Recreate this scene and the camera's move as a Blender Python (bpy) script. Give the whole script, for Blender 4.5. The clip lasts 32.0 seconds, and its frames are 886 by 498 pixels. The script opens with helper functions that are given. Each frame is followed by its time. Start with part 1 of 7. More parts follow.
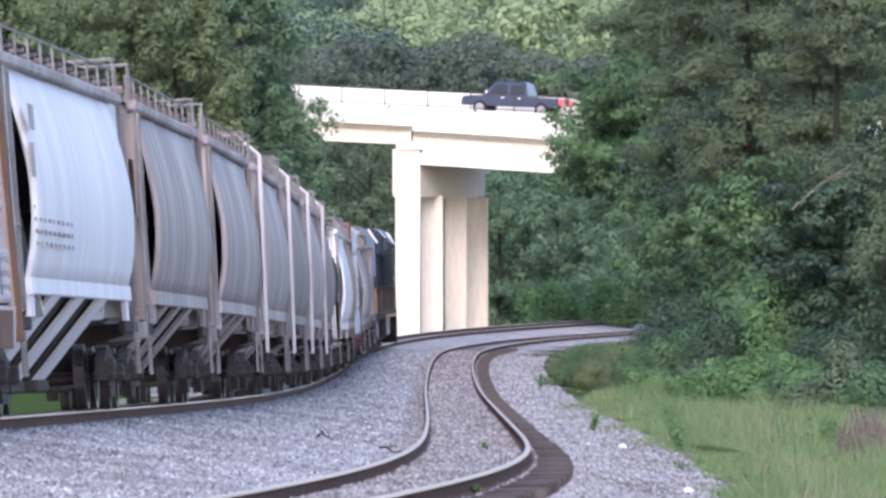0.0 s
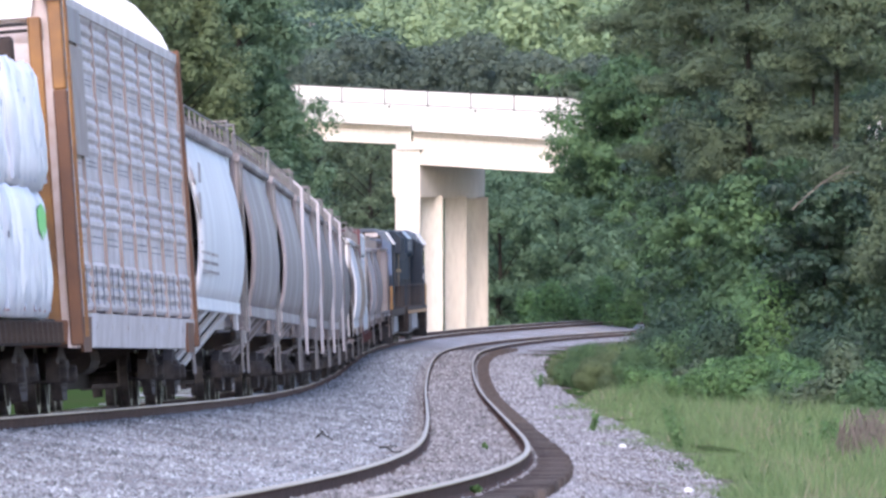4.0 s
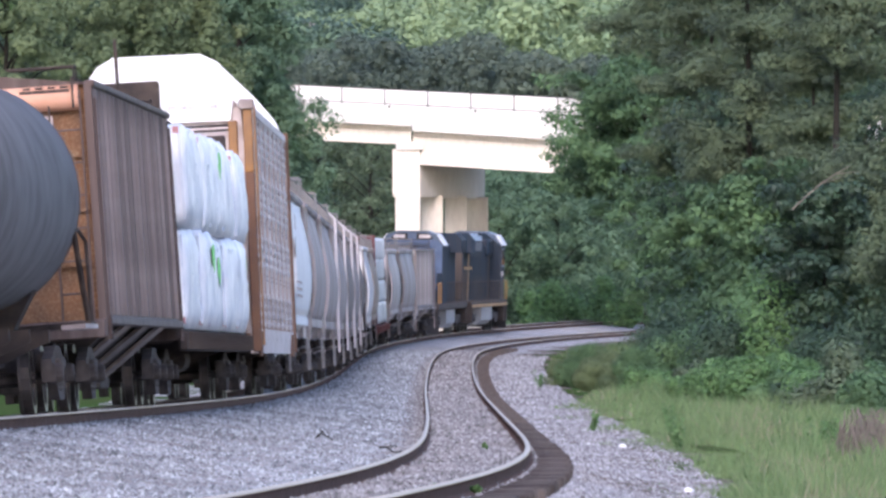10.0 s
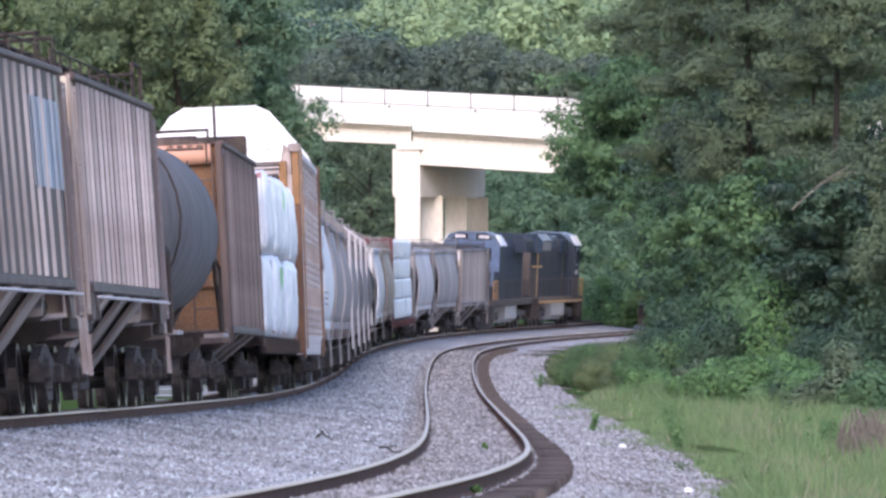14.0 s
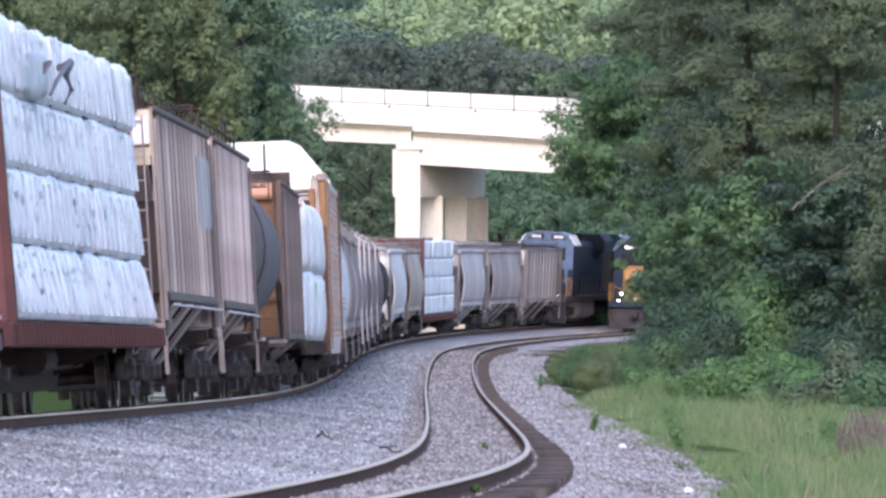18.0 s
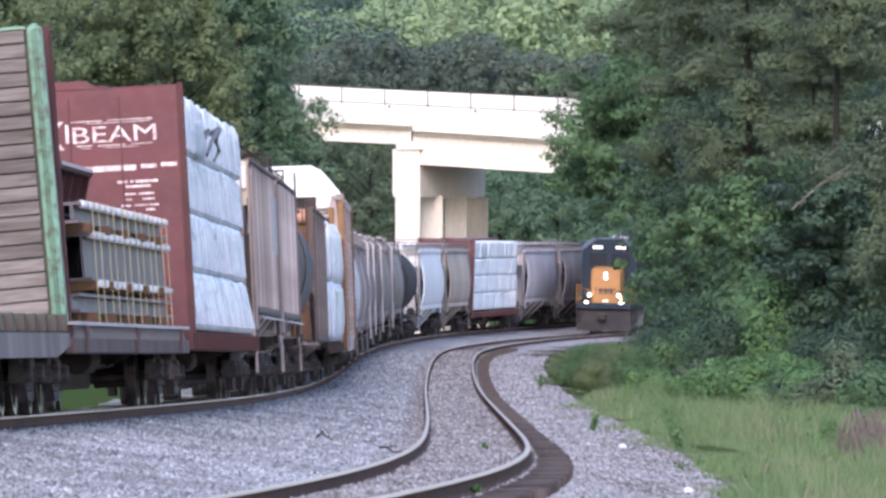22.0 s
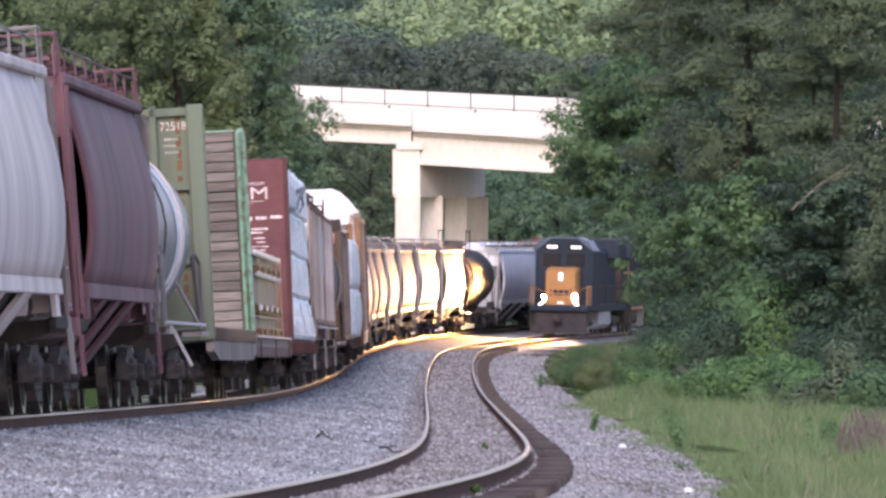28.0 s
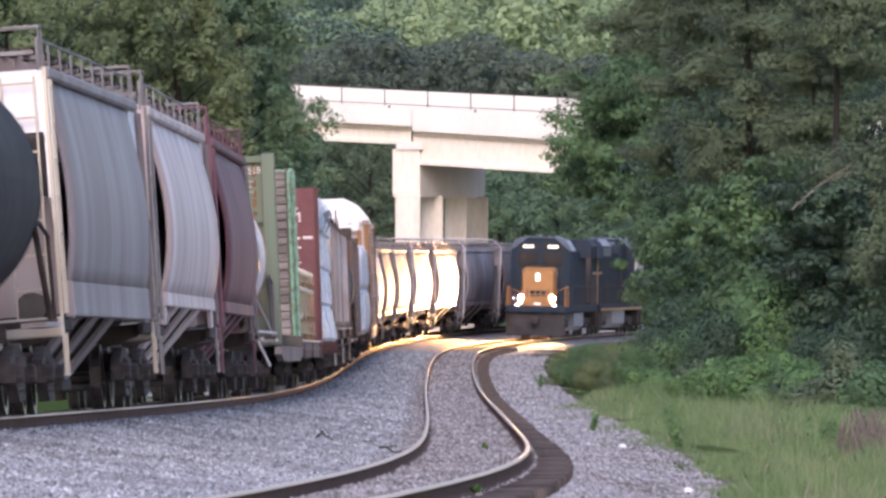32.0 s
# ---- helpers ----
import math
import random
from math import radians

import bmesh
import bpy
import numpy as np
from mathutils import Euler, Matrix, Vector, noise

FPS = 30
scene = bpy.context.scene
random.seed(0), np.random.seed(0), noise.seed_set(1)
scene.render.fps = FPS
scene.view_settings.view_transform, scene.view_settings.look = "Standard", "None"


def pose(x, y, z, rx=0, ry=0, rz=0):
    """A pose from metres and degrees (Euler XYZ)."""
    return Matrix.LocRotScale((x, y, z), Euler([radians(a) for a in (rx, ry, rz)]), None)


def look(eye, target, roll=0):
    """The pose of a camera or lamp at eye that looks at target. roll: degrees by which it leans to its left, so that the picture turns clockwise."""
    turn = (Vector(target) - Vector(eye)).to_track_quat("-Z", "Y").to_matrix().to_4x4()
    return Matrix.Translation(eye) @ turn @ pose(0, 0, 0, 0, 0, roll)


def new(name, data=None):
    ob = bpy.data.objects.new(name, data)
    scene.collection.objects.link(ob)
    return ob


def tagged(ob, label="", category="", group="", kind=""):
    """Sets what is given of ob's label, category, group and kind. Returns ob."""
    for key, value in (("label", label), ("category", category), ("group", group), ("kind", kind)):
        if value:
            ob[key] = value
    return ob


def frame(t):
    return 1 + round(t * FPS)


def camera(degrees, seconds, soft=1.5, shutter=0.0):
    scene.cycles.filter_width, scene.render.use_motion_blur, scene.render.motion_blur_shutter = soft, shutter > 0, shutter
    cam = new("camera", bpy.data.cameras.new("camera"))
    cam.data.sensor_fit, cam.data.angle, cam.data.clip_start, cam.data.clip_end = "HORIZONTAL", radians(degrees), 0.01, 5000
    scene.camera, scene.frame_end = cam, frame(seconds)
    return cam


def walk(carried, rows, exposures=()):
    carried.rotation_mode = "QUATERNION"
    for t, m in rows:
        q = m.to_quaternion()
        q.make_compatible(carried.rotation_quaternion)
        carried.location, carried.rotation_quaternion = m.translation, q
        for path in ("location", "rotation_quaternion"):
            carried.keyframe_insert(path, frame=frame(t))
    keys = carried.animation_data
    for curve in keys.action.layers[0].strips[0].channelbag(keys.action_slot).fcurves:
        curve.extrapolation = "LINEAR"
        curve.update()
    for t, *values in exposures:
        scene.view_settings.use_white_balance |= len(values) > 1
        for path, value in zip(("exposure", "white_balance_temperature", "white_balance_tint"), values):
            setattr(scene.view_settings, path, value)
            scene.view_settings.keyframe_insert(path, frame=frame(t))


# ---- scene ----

# ---------------------------------------------------------------- camera
EYE_Z = 2.3
cam = camera(4.792, 32.0, soft=2.8)
CAM = look((0, 0, EYE_Z), (0, 1000, EYE_Z + 6.085))
walk(cam, [(0.0, CAM), (32.0, CAM)], exposures=[(0.0, 1.58, 6250, 24), (3.5, 1.55, 6250, 24), (7.0, 1.48, 6250, 24), (23.8, 1.42, 6250, 24), (24.4, 1.31, 6600, 27), (27.5, 1.21, 6620, 28), (32.0, 1.16, 6620, 28)])

# ---------------------------------------------------------------- light
SUN_EL, SUN_AZ = 30, 187          # degrees; azimuth clockwise from +y
world = bpy.data.worlds.new("sky")
scene.world = world
world.use_nodes = True
wn = world.node_tree.nodes
sky = wn.new("ShaderNodeTexSky")
sky.sky_type, sky.sun_disc = "NISHITA", False
sky.sun_elevation, sky.sun_rotation = radians(SUN_EL), radians(SUN_AZ)
world.node_tree.links.new(sky.outputs[0], wn["Background"].inputs[0])
wn["Background"].inputs[1].default_value = 0.15
sun = new("sun", bpy.data.lights.new("sun", "SUN"))
sun.data.energy, sun.data.angle, sun.data.color = 1.13, radians(25), (1.0, 0.93, 0.84)
sa, se = radians(SUN_AZ), radians(SUN_EL)
sun.matrix_world = look((math.sin(sa) * math.cos(se) * 50, math.cos(sa) * math.cos(se) * 50, math.sin(se) * 50), (0, 0, 0))

# ---------------------------------------------------------------- mesh helpers
class Shape:
    """Vertices and faces of one mesh."""
    def __init__(self):
        self.v, self.f = [], []

    def add(self, vs, fs):
        n = len(self.v)
        self.v += [tuple(p) for p in vs]
        self.f += [tuple(i + n for i in f) for f in fs]
        return self

    def box(self, x0, x1, y0, y1, z0, z1, m=None):
        vs = [Vector((x, y, z)) for x in (x0, x1) for y in (y0, y1) for z in (z0, z1)]
        if m:
            vs = [m @ p for p in vs]
        return self.add(vs, [(0, 1, 3, 2), (4, 6, 7, 5), (0, 4, 5, 1), (2, 3, 7, 6), (0, 2, 6, 4), (1, 5, 7, 3)])

    def soft_box(self, x0, x1, y0, y1, z0, z1, b=0.03, m=None):
        """A box with chamfered long edges all round."""
        r = [(x0 + b, z0), (x1 - b, z0), (x1, z0 + b), (x1, z1 - b), (x1 - b, z1), (x0 + b, z1), (x0, z1 - b), (x0, z0 + b)]
        cx, cz = (x0 + x1) / 2, (z0 + z1) / 2
        rings = []
        for y, s in ((y0, 1), (y0 + b, 0), (y1 - b, 0), (y1, 1)):
            rings.append([Vector((x - s * b * (1 if x > cx else -1), y, z - s * b * (1 if z > cz else -1))) for x, z in r])
        if m:
            rings = [[m @ p for p in q] for q in rings]
        return self.loft(rings)

    def loft(self, rings, cap=True, closed=True):
        n, k = len(rings[0]), len(self.v)
        for q in rings:
            self.v += [tuple(p) for p in q]
        for i in range(len(rings) - 1):
            for j in range(n if closed else n - 1):
                a, b = k + i * n + j, k + i * n + (j + 1) % n
                self.f.append((a, b, b + n, a + n))
        if cap and closed:
            self.f.append(tuple(k + j for j in range(n))[::-1])
            self.f.append(tuple(k + (len(rings) - 1) * n + j for j in range(n)))
        return self

    def tube(self, pts, r, n=6, r2=None):
        pts = [Vector(p) for p in pts]
        rings = []
        for i, p in enumerate(pts):
            d = (pts[min(i + 1, len(pts) - 1)] - pts[max(i - 1, 0)]).normalized()
            u = d.cross(Vector((0.13, 0.21, 0.97)))
            if u.length < 0.1:
                u = d.cross(Vector((1, 0, 0)))
            u.normalize()
            w = d.cross(u)
            q = r if r2 is None else r + (r2 - r) * i / (len(pts) - 1)
            rings.append([p + (u * math.cos(t) + w * math.sin(t)) * q for t in (2 * math.pi * j / n for j in range(n))])
        return self.loft(rings)

    def prism_y(self, prof, y0, y1):
        return self.loft([[(x, y0, z) for x, z in prof], [(x, y1, z) for x, z in prof]])

    def prism_x(self, prof, x0, x1):
        return self.loft([[(x0, y, z) for y, z in prof], [(x1, y, z) for y, z in prof]])

    def mesh(self, name, smooth=False):
        me = bpy.data.meshes.new(name)
        me.from_pydata(self.v, [], self.f)
        me.validate()
        bm = bmesh.new()
        bm.from_mesh(me)
        bmesh.ops.recalc_face_normals(bm, faces=bm.faces)
        bm.to_mesh(me)
        bm.free()
        if smooth:
            me.polygons.foreach_set("use_smooth", [True] * len(me.polygons))
        return me


def part(name, shape, material, parent=None, label="", smooth=False):
    me = shape if isinstance(shape, bpy.types.Mesh) else shape.mesh(name, smooth)
    if not me.materials:
        me.materials.append(material)
    ob = new(name, me)
    if parent:
        ob.parent = parent
    if label:
        ob["label"] = label
    return ob


def array_mesh(name, verts, quads, material):
    me = bpy.data.meshes.new(name)
    me.vertices.add(len(verts))
    me.vertices.foreach_set("co", np.asarray(verts, dtype=np.float32).ravel())
    k = quads.shape[1]
    me.loops.add(quads.size)
    me.loops.foreach_set("vertex_index", quads.astype(np.int32).ravel())
    me.polygons.add(len(quads))
    me.polygons.foreach_set("loop_start", np.arange(0, quads.size, k, dtype=np.int32))
    me.update(calc_edges=True)
    me.materials.append(material)
    return me


# ---------------------------------------------------------------- materials
def mat(name, a, b=None, scale=2.0, amount=0.6, rough=0.75, metal=0.0, stretch=(1, 1, 1), bump=0.15, fine=25.0,
        dirt=None, dirt_amount=0.35, random_value=0.0, island=0.0, translucent=0.0, emit=0.0, spec=None):
    m = bpy.data.materials.new(name)
    m.use_nodes = True
    nt = m.node_tree
    N, L = nt.nodes.new, nt.links.new
    p = nt.nodes["Principled BSDF"]
    p.inputs["Roughness"].default_value, p.inputs["Metallic"].default_value = rough, metal
    p.inputs["Specular IOR Level"].default_value = spec if spec is not None else (0.12 if rough >= 0.78 else 0.4)
    b = b or tuple(c * 0.6 for c in a)
    tc, mp, n1 = N("ShaderNodeTexCoord"), N("ShaderNodeMapping"), N("ShaderNodeTexNoise")
    mp.inputs["Scale"].default_value = stretch
    L(tc.outputs["Object"], mp.inputs[0])
    L(mp.outputs[0], n1.inputs["Vector"])
    n1.inputs["Scale"].default_value, n1.inputs["Detail"].default_value = scale, 6
    r1 = N("ShaderNodeMapRange")
    r1.inputs[1].default_value, r1.inputs[2].default_value, r1.inputs[4].default_value = 0.35, 0.7, amount
    L(n1.outputs[0], r1.inputs[0])
    mix = N("ShaderNodeMix")
    mix.data_type = "RGBA"
    mix.inputs[6].default_value, mix.inputs[7].default_value = (*a, 1), (*b, 1)
    L(r1.outputs[0], mix.inputs[0])
    out = mix.outputs[2]
    n2 = N("ShaderNodeTexNoise")
    n2.inputs["Scale"].default_value, n2.inputs["Detail"].default_value = fine, 4
    L(mp.outputs[0] if dirt else tc.outputs["Object"], n2.inputs["Vector"])
    if dirt:
        r2 = N("ShaderNodeMapRange")
        r2.inputs[1].default_value, r2.inputs[2].default_value, r2.inputs[4].default_value = 0.45, 0.75, dirt_amount
        L(n2.outputs[0], r2.inputs[0])
        mx = N("ShaderNodeMix")
        mx.data_type = "RGBA"
        mx.inputs[7].default_value = (*dirt, 1)
        L(out, mx.inputs[6])
        L(r2.outputs[0], mx.inputs[0])
        # ribs paler than panels: sun on ribs and shaded gaps set by colour
        out = mx.outputs[2]
    if random_value or island:
        src = N("ShaderNodeNewGeometry").outputs["Random Per Island"] if island else N("ShaderNodeObjectInfo").outputs["Random"]
        k = island or random_value
        rr, hs = N("ShaderNodeMapRange"), N("ShaderNodeHueSaturation")
        rr.inputs[3].default_value, rr.inputs[4].default_value = 1 - k, 1 + k
        L(src, rr.inputs[0])
        L(rr.outputs[0], hs.inputs["Value"])
        L(out, hs.inputs["Color"])
        out = hs.outputs[0]
    L(out, p.inputs["Base Color"])
    if bump:
        bp = N("ShaderNodeBump")
        bp.inputs["Strength"].default_value, bp.inputs["Distance"].default_value = bump, 0.03
        L(n2.outputs[0], bp.inputs["Height"])
        L(bp.outputs[0], p.inputs["Normal"])
    if translucent:
        tr, ms = N("ShaderNodeBsdfTranslucent"), N("ShaderNodeMixShader")
        ms.inputs[0].default_value = translucent
        L(out, tr.inputs[0])
        L(p.outputs[0], ms.inputs[1])
        L(tr.outputs[0], ms.inputs[2])
        L(ms.outputs[0], nt.nodes["Material Output"].inputs[0])
    if emit:
        p.inputs["Emission Color"].default_value = (*a, 1)
        p.inputs["Emission Strength"].default_value = emit
    return m


def worn_steel(name):
    """Rail head: a smooth steel sheen broken by a brown film."""
    m = mat(name, (0.20, 0.155, 0.135), (0.12, 0.09, 0.078), 3, 0.8, 0.8, bump=0, spec=0.0)
    nt = m.node_tree
    gl, ms, n = nt.nodes.new("ShaderNodeBsdfGlossy"), nt.nodes.new("ShaderNodeMixShader"), nt.nodes.new("ShaderNodeTexNoise")
    gl.inputs["Color"].default_value, gl.inputs["Roughness"].default_value = (0.62, 0.52, 0.46, 1), 0.32
    n.inputs["Scale"].default_value = 6
    r = nt.nodes.new("ShaderNodeMapRange")
    r.inputs[3].default_value, r.inputs[4].default_value = 0.5, 0.9
    nt.links.new(n.outputs[0], r.inputs[0])
    nt.links.new(r.outputs[0], ms.inputs[0])
    nt.links.new(nt.nodes["Principled BSDF"].outputs[0], ms.inputs[1])
    nt.links.new(gl.outputs[0], ms.inputs[2])
    nt.links.new(ms.outputs[0], nt.nodes["Material Output"].inputs[0])
    return m


STREAK = (1, 0.5, 0.035)      # long run-off marks down a wall
M = {}
M["ballast"] = mat("ballast", (0.40, 0.39, 0.40), (0.22, 0.20, 0.19), 0.45, 0.9, 0.95, bump=1.0, fine=11, dirt=(0.07, 0.068, 0.07), dirt_amount=0.9)
M["ballast_brown"] = mat("rust_stained_ballast", (0.28, 0.27, 0.27), (0.175, 0.16, 0.152), 0.8, 0.9, 0.95, bump=1.0, fine=11, dirt=(0.06, 0.05, 0.045), dirt_amount=0.9)
M["stone"] = mat("ballast_stone", (0.405, 0.425, 0.446), (0.19, 0.198, 0.206), 0.45, 0.95, 0.95, bump=0.3, island=0.55, dirt=(0.085, 0.082, 0.083), dirt_amount=0.75, fine=2.2)
M["stone_brown"] = mat("rust_dusted_stone", (0.30, 0.292, 0.292), (0.165, 0.15, 0.145), 0.6, 0.95, 0.95, bump=0.3, island=0.5)
M["stone_dull"] = mat("weathered_stone", (0.335, 0.335, 0.35), (0.19, 0.175, 0.165), 0.35, 0.95, 0.95, bump=0.3, island=0.55)
M["soil"] = mat("grassy_soil", (0.042, 0.088, 0.024), (0.07, 0.08, 0.035), 0.35, 0.8, 0.95, bump=0.8, fine=6, dirt=(0.03, 0.045, 0.02), dirt_amount=0.7, spec=0.0)
M["dirt"] = mat("bare_brown_dirt", (0.17, 0.14, 0.12), (0.10, 0.085, 0.072), 0.9, 0.9, 0.95, bump=0.8, fine=9, dirt=(0.26, 0.25, 0.245), dirt_amount=0.6, spec=0.0)
M["rail"] = mat("rusty_rail_steel", (0.115, 0.068, 0.055), (0.062, 0.038, 0.032), 4, 0.8, 0.9, bump=0.2, fine=40, spec=0.08)
M["railtop"] = worn_steel("worn_rail_head")
M["tie"] = mat("creosoted_wood", (0.055, 0.045, 0.042), (0.088, 0.075, 0.07), 5, 0.7, 0.9, bump=0.5, random_value=0.35)
M["concrete"] = mat("pale_concrete", (0.60, 0.58, 0.535), (0.46, 0.435, 0.385), 0.5, 0.35, 0.85, bump=0.05, fine=8, dirt=(0.48, 0.44, 0.38), dirt_amount=0.25, stretch=(1, 1, 0.4))
# stains, plus a tone that paints shade on pier and girders
M["concrete_old"] = mat("stained_shaded_concrete", (0.66, 0.60, 0.52), (0.52, 0.46, 0.38), 0.6, 0.6, 0.88, bump=0.08, fine=6, dirt=(0.38, 0.33, 0.27), dirt_amount=0.35, stretch=(1, 1, 0.25))
M["asphalt"] = mat("asphalt", (0.06, 0.06, 0.06), (0.04, 0.04, 0.04), 3)
M["dark_steel"] = mat("dark_galvanised_rail", (0.035, 0.033, 0.033), rough=0.6, metal=0.3)
M["under"] = mat("grimy_underframe_steel", (0.036, 0.030, 0.029), (0.075, 0.058, 0.05), 4, 0.8, 0.85, bump=0.3)
M["truckm"] = mat("dusty_cast_steel", (0.09, 0.077, 0.073), (0.036, 0.031, 0.031), 6, 0.8, 0.85, bump=0.3)
M["wheel"] = mat("wheel_steel", (0.13, 0.115, 0.11), (0.05, 0.043, 0.04), 5, 0.8, 0.34, metal=0.7)
M["tread"] = mat("polished_wheel_rim", (0.30, 0.28, 0.27), rough=0.3, metal=0.9)
M["grey"] = mat("weathered_grey_paint", (0.385, 0.34, 0.345), (0.22, 0.18, 0.182), 1.8, 0.95, 0.6, stretch=STREAK, spec=0.22, bump=0.04, dirt=(0.11, 0.09, 0.085), dirt_amount=0.65, fine=2.2)
M["grey_dark"] = mat("grimy_dark_grey_paint", (0.25, 0.218, 0.222), (0.13, 0.103, 0.105), 1.8, 0.95, 0.6, stretch=STREAK, spec=0.22, bump=0.04, dirt=(0.09, 0.075, 0.07), dirt_amount=0.5, fine=2.2)
M["grey_light"] = mat("light_grey_paint", (0.52, 0.485, 0.505), (0.35, 0.305, 0.31), 1.8, 0.8, 0.6, stretch=STREAK, spec=0.22, bump=0.04, dirt=(0.22, 0.19, 0.18), dirt_amount=0.4, fine=2.2)
M["post"] = mat("dusty_ladder_steel", (0.235, 0.228, 0.228), (0.125, 0.11, 0.105), 3, 0.9, 0.75, stretch=(1, 1, 0.3), bump=0.1)
M["white"] = mat("chalky_white_paint", (0.72, 0.72, 0.74), (0.58, 0.58, 0.62), 1.6, 0.6, 0.6, stretch=STREAK, spec=0.22, bump=0.03, dirt=(0.45, 0.43, 0.45), dirt_amount=0.4, fine=2.2)
M["slate"] = mat("blue_grey_paint", (0.28, 0.25, 0.262), (0.175, 0.135, 0.135), 1.6, 0.9, 0.6, stretch=STREAK, spec=0.22, bump=0.04, dirt=(0.34, 0.33, 0.35), dirt_amount=0.3, fine=2.2)
M["pale"] = mat("pale_streaked_paint", (0.70, 0.61, 0.61), (0.36, 0.29, 0.285), 1.3, 0.95, 0.6, stretch=STREAK, spec=0.22, bump=0.03, dirt=(0.2, 0.16, 0.15), dirt_amount=0.4, fine=2.2)
M["beige"] = mat("beige_paint_with_rust", (0.42, 0.36, 0.31), (0.27, 0.21, 0.18), 1.8, 0.8, 0.6, stretch=STREAK, spec=0.22, bump=0.03, dirt=(0.24, 0.12, 0.08), dirt_amount=0.4, fine=2.2)
M["maroon"] = mat("faded_maroon_paint", (0.175, 0.088, 0.105), (0.10, 0.052, 0.063), 1.8, 0.9, 0.7, stretch=STREAK, spec=0.18, bump=0.04, dirt=(0.24, 0.18, 0.20), dirt_amount=0.35, fine=2.2)
# rusty panels darkened for shade between ribs; peeling ribs paled as if sunlit
M["ribbed"] = mat("shaded_rusty_brown_paint", (0.078, 0.051, 0.045), (0.038, 0.025, 0.022), 2.0, 0.9, 0.7, stretch=STREAK, bump=0.1, dirt=(0.19, 0.155, 0.145), dirt_amount=0.35, fine=6)
M["rib_pale"] = mat("sunlit_peeling_rib_paint", (0.52, 0.455, 0.445), (0.20, 0.145, 0.14), 2.2, 1.0, 0.7, stretch=(1, 0.5, 0.22), bump=0.1, dirt=(0.24, 0.15, 0.12), dirt_amount=0.5, fine=7, random_value=0.35)
M["tan"] = mat("tan_weathered_paint", (0.43, 0.365, 0.345), (0.17, 0.125, 0.115), 2.0, 1.0, 0.7, stretch=(1, 0.5, 0.22), bump=0.1, dirt=(0.5, 0.44, 0.42), dirt_amount=0.4, fine=6, random_value=0.35)
M["rib_dark"] = mat("sooty_brown_rib_paint", (0.175, 0.135, 0.127), (0.07, 0.052, 0.048), 2.0, 1.0, 0.7, stretch=(1, 0.5, 0.22), bump=0.1, dirt=(0.34, 0.29, 0.28), dirt_amount=0.4, fine=6, random_value=0.35)
M["rust"] = mat("orange_rust", (0.17, 0.085, 0.045), (0.075, 0.043, 0.03), 2.5, 0.8, 0.9, bump=0.3, dirt=(0.30, 0.24, 0.16), dirt_amount=0.4)
# peach light off a hopper's end panel, painted as a colour
M["peach"] = mat("peach_panel_reflection", (0.66, 0.36, 0.25), (0.5, 0.25, 0.16), 2, 0.6, 0.6)
M["rack"] = mat("galvanised_rack_panel", (0.60, 0.545, 0.56), (0.38, 0.325, 0.32), 1.2, 0.9, 0.65, metal=0.1, bump=0.05, dirt=(0.36, 0.26, 0.20), dirt_amount=0.4, fine=7)
M["rackpost"] = mat("rust_brown_post", (0.13, 0.075, 0.055), (0.19, 0.10, 0.06), 3, 0.7, 0.8)
M["post_tan"] = mat("pinkish_tan_steel", (0.36, 0.30, 0.28), (0.24, 0.18, 0.16), 2, 0.8, 0.7, bump=0.05)
M["ochre"] = mat("ochre_yellow_post", (0.29, 0.145, 0.05), (0.15, 0.08, 0.045), 2, 0.9, 0.7)
M["wrap"] = mat("white_plastic_wrap", (0.80, 0.80, 0.83), (0.58, 0.60, 0.66), 1.6, 0.8, 0.4, bump=0.7, fine=4.5, stretch=(1, 0.35, 0.3), dirt=(0.34, 0.38, 0.47), dirt_amount=0.75)
M["wrap_blue"] = mat("bluish_lumber_wrap", (0.80, 0.82, 0.86), (0.60, 0.65, 0.72), 2.2, 0.9, 0.42, bump=0.7, fine=6, stretch=(1, 0.33, 0.14), dirt=(0.25, 0.31, 0.38), dirt_amount=0.75)
M["wrap_grey"] = mat("shaded_grey_wrap", (0.42, 0.47, 0.53), (0.25, 0.29, 0.34), 3, 0.8, 0.5, bump=0.6, fine=7)
# shade inside the film's folds, given as a darker colour
M["crease"] = mat("painted_crease_shade", (0.40, 0.45, 0.54), (0.62, 0.66, 0.73), 3, 0.9, 0.5, stretch=(1, 1, 0.5), bump=0.3)
M["wrap_print"] = mat("faint_blue_grey_print", (0.34, 0.40, 0.46), (0.52, 0.58, 0.62), 4, 0.9, 0.5)
M["cream"] = mat("cream_paint_with_rust", (0.56, 0.50, 0.40), (0.36, 0.29, 0.23), 1.6, 0.9, 0.65, stretch=STREAK, spec=0.2, bump=0.04, dirt=(0.2, 0.13, 0.09), dirt_amount=0.4, fine=2.2)
M["patch_blue"] = mat("blue_grey_touch_up_paint", (0.36, 0.41, 0.47), (0.25, 0.28, 0.32), 2.2, 0.9, 0.7, stretch=(1, 0.5, 0.22), bump=0.05)
M["leafmark"] = mat("green_print", (0.10, 0.60, 0.10), (0.08, 0.5, 0.1), rough=0.5)
M["tape"] = mat("dull_red_tape", (0.42, 0.20, 0.22), rough=0.6)
M["print"] = mat("dark_print", (0.12, 0.12, 0.14), rough=0.6)
M["print_white"] = mat("white_stencil", (0.66, 0.62, 0.62), (0.32, 0.16, 0.16), 9, 0.95, 0.7)
M["print_faded"] = mat("faded_stencil", (0.30, 0.30, 0.27), (0.14, 0.15, 0.12), 9, 0.95, 0.7)
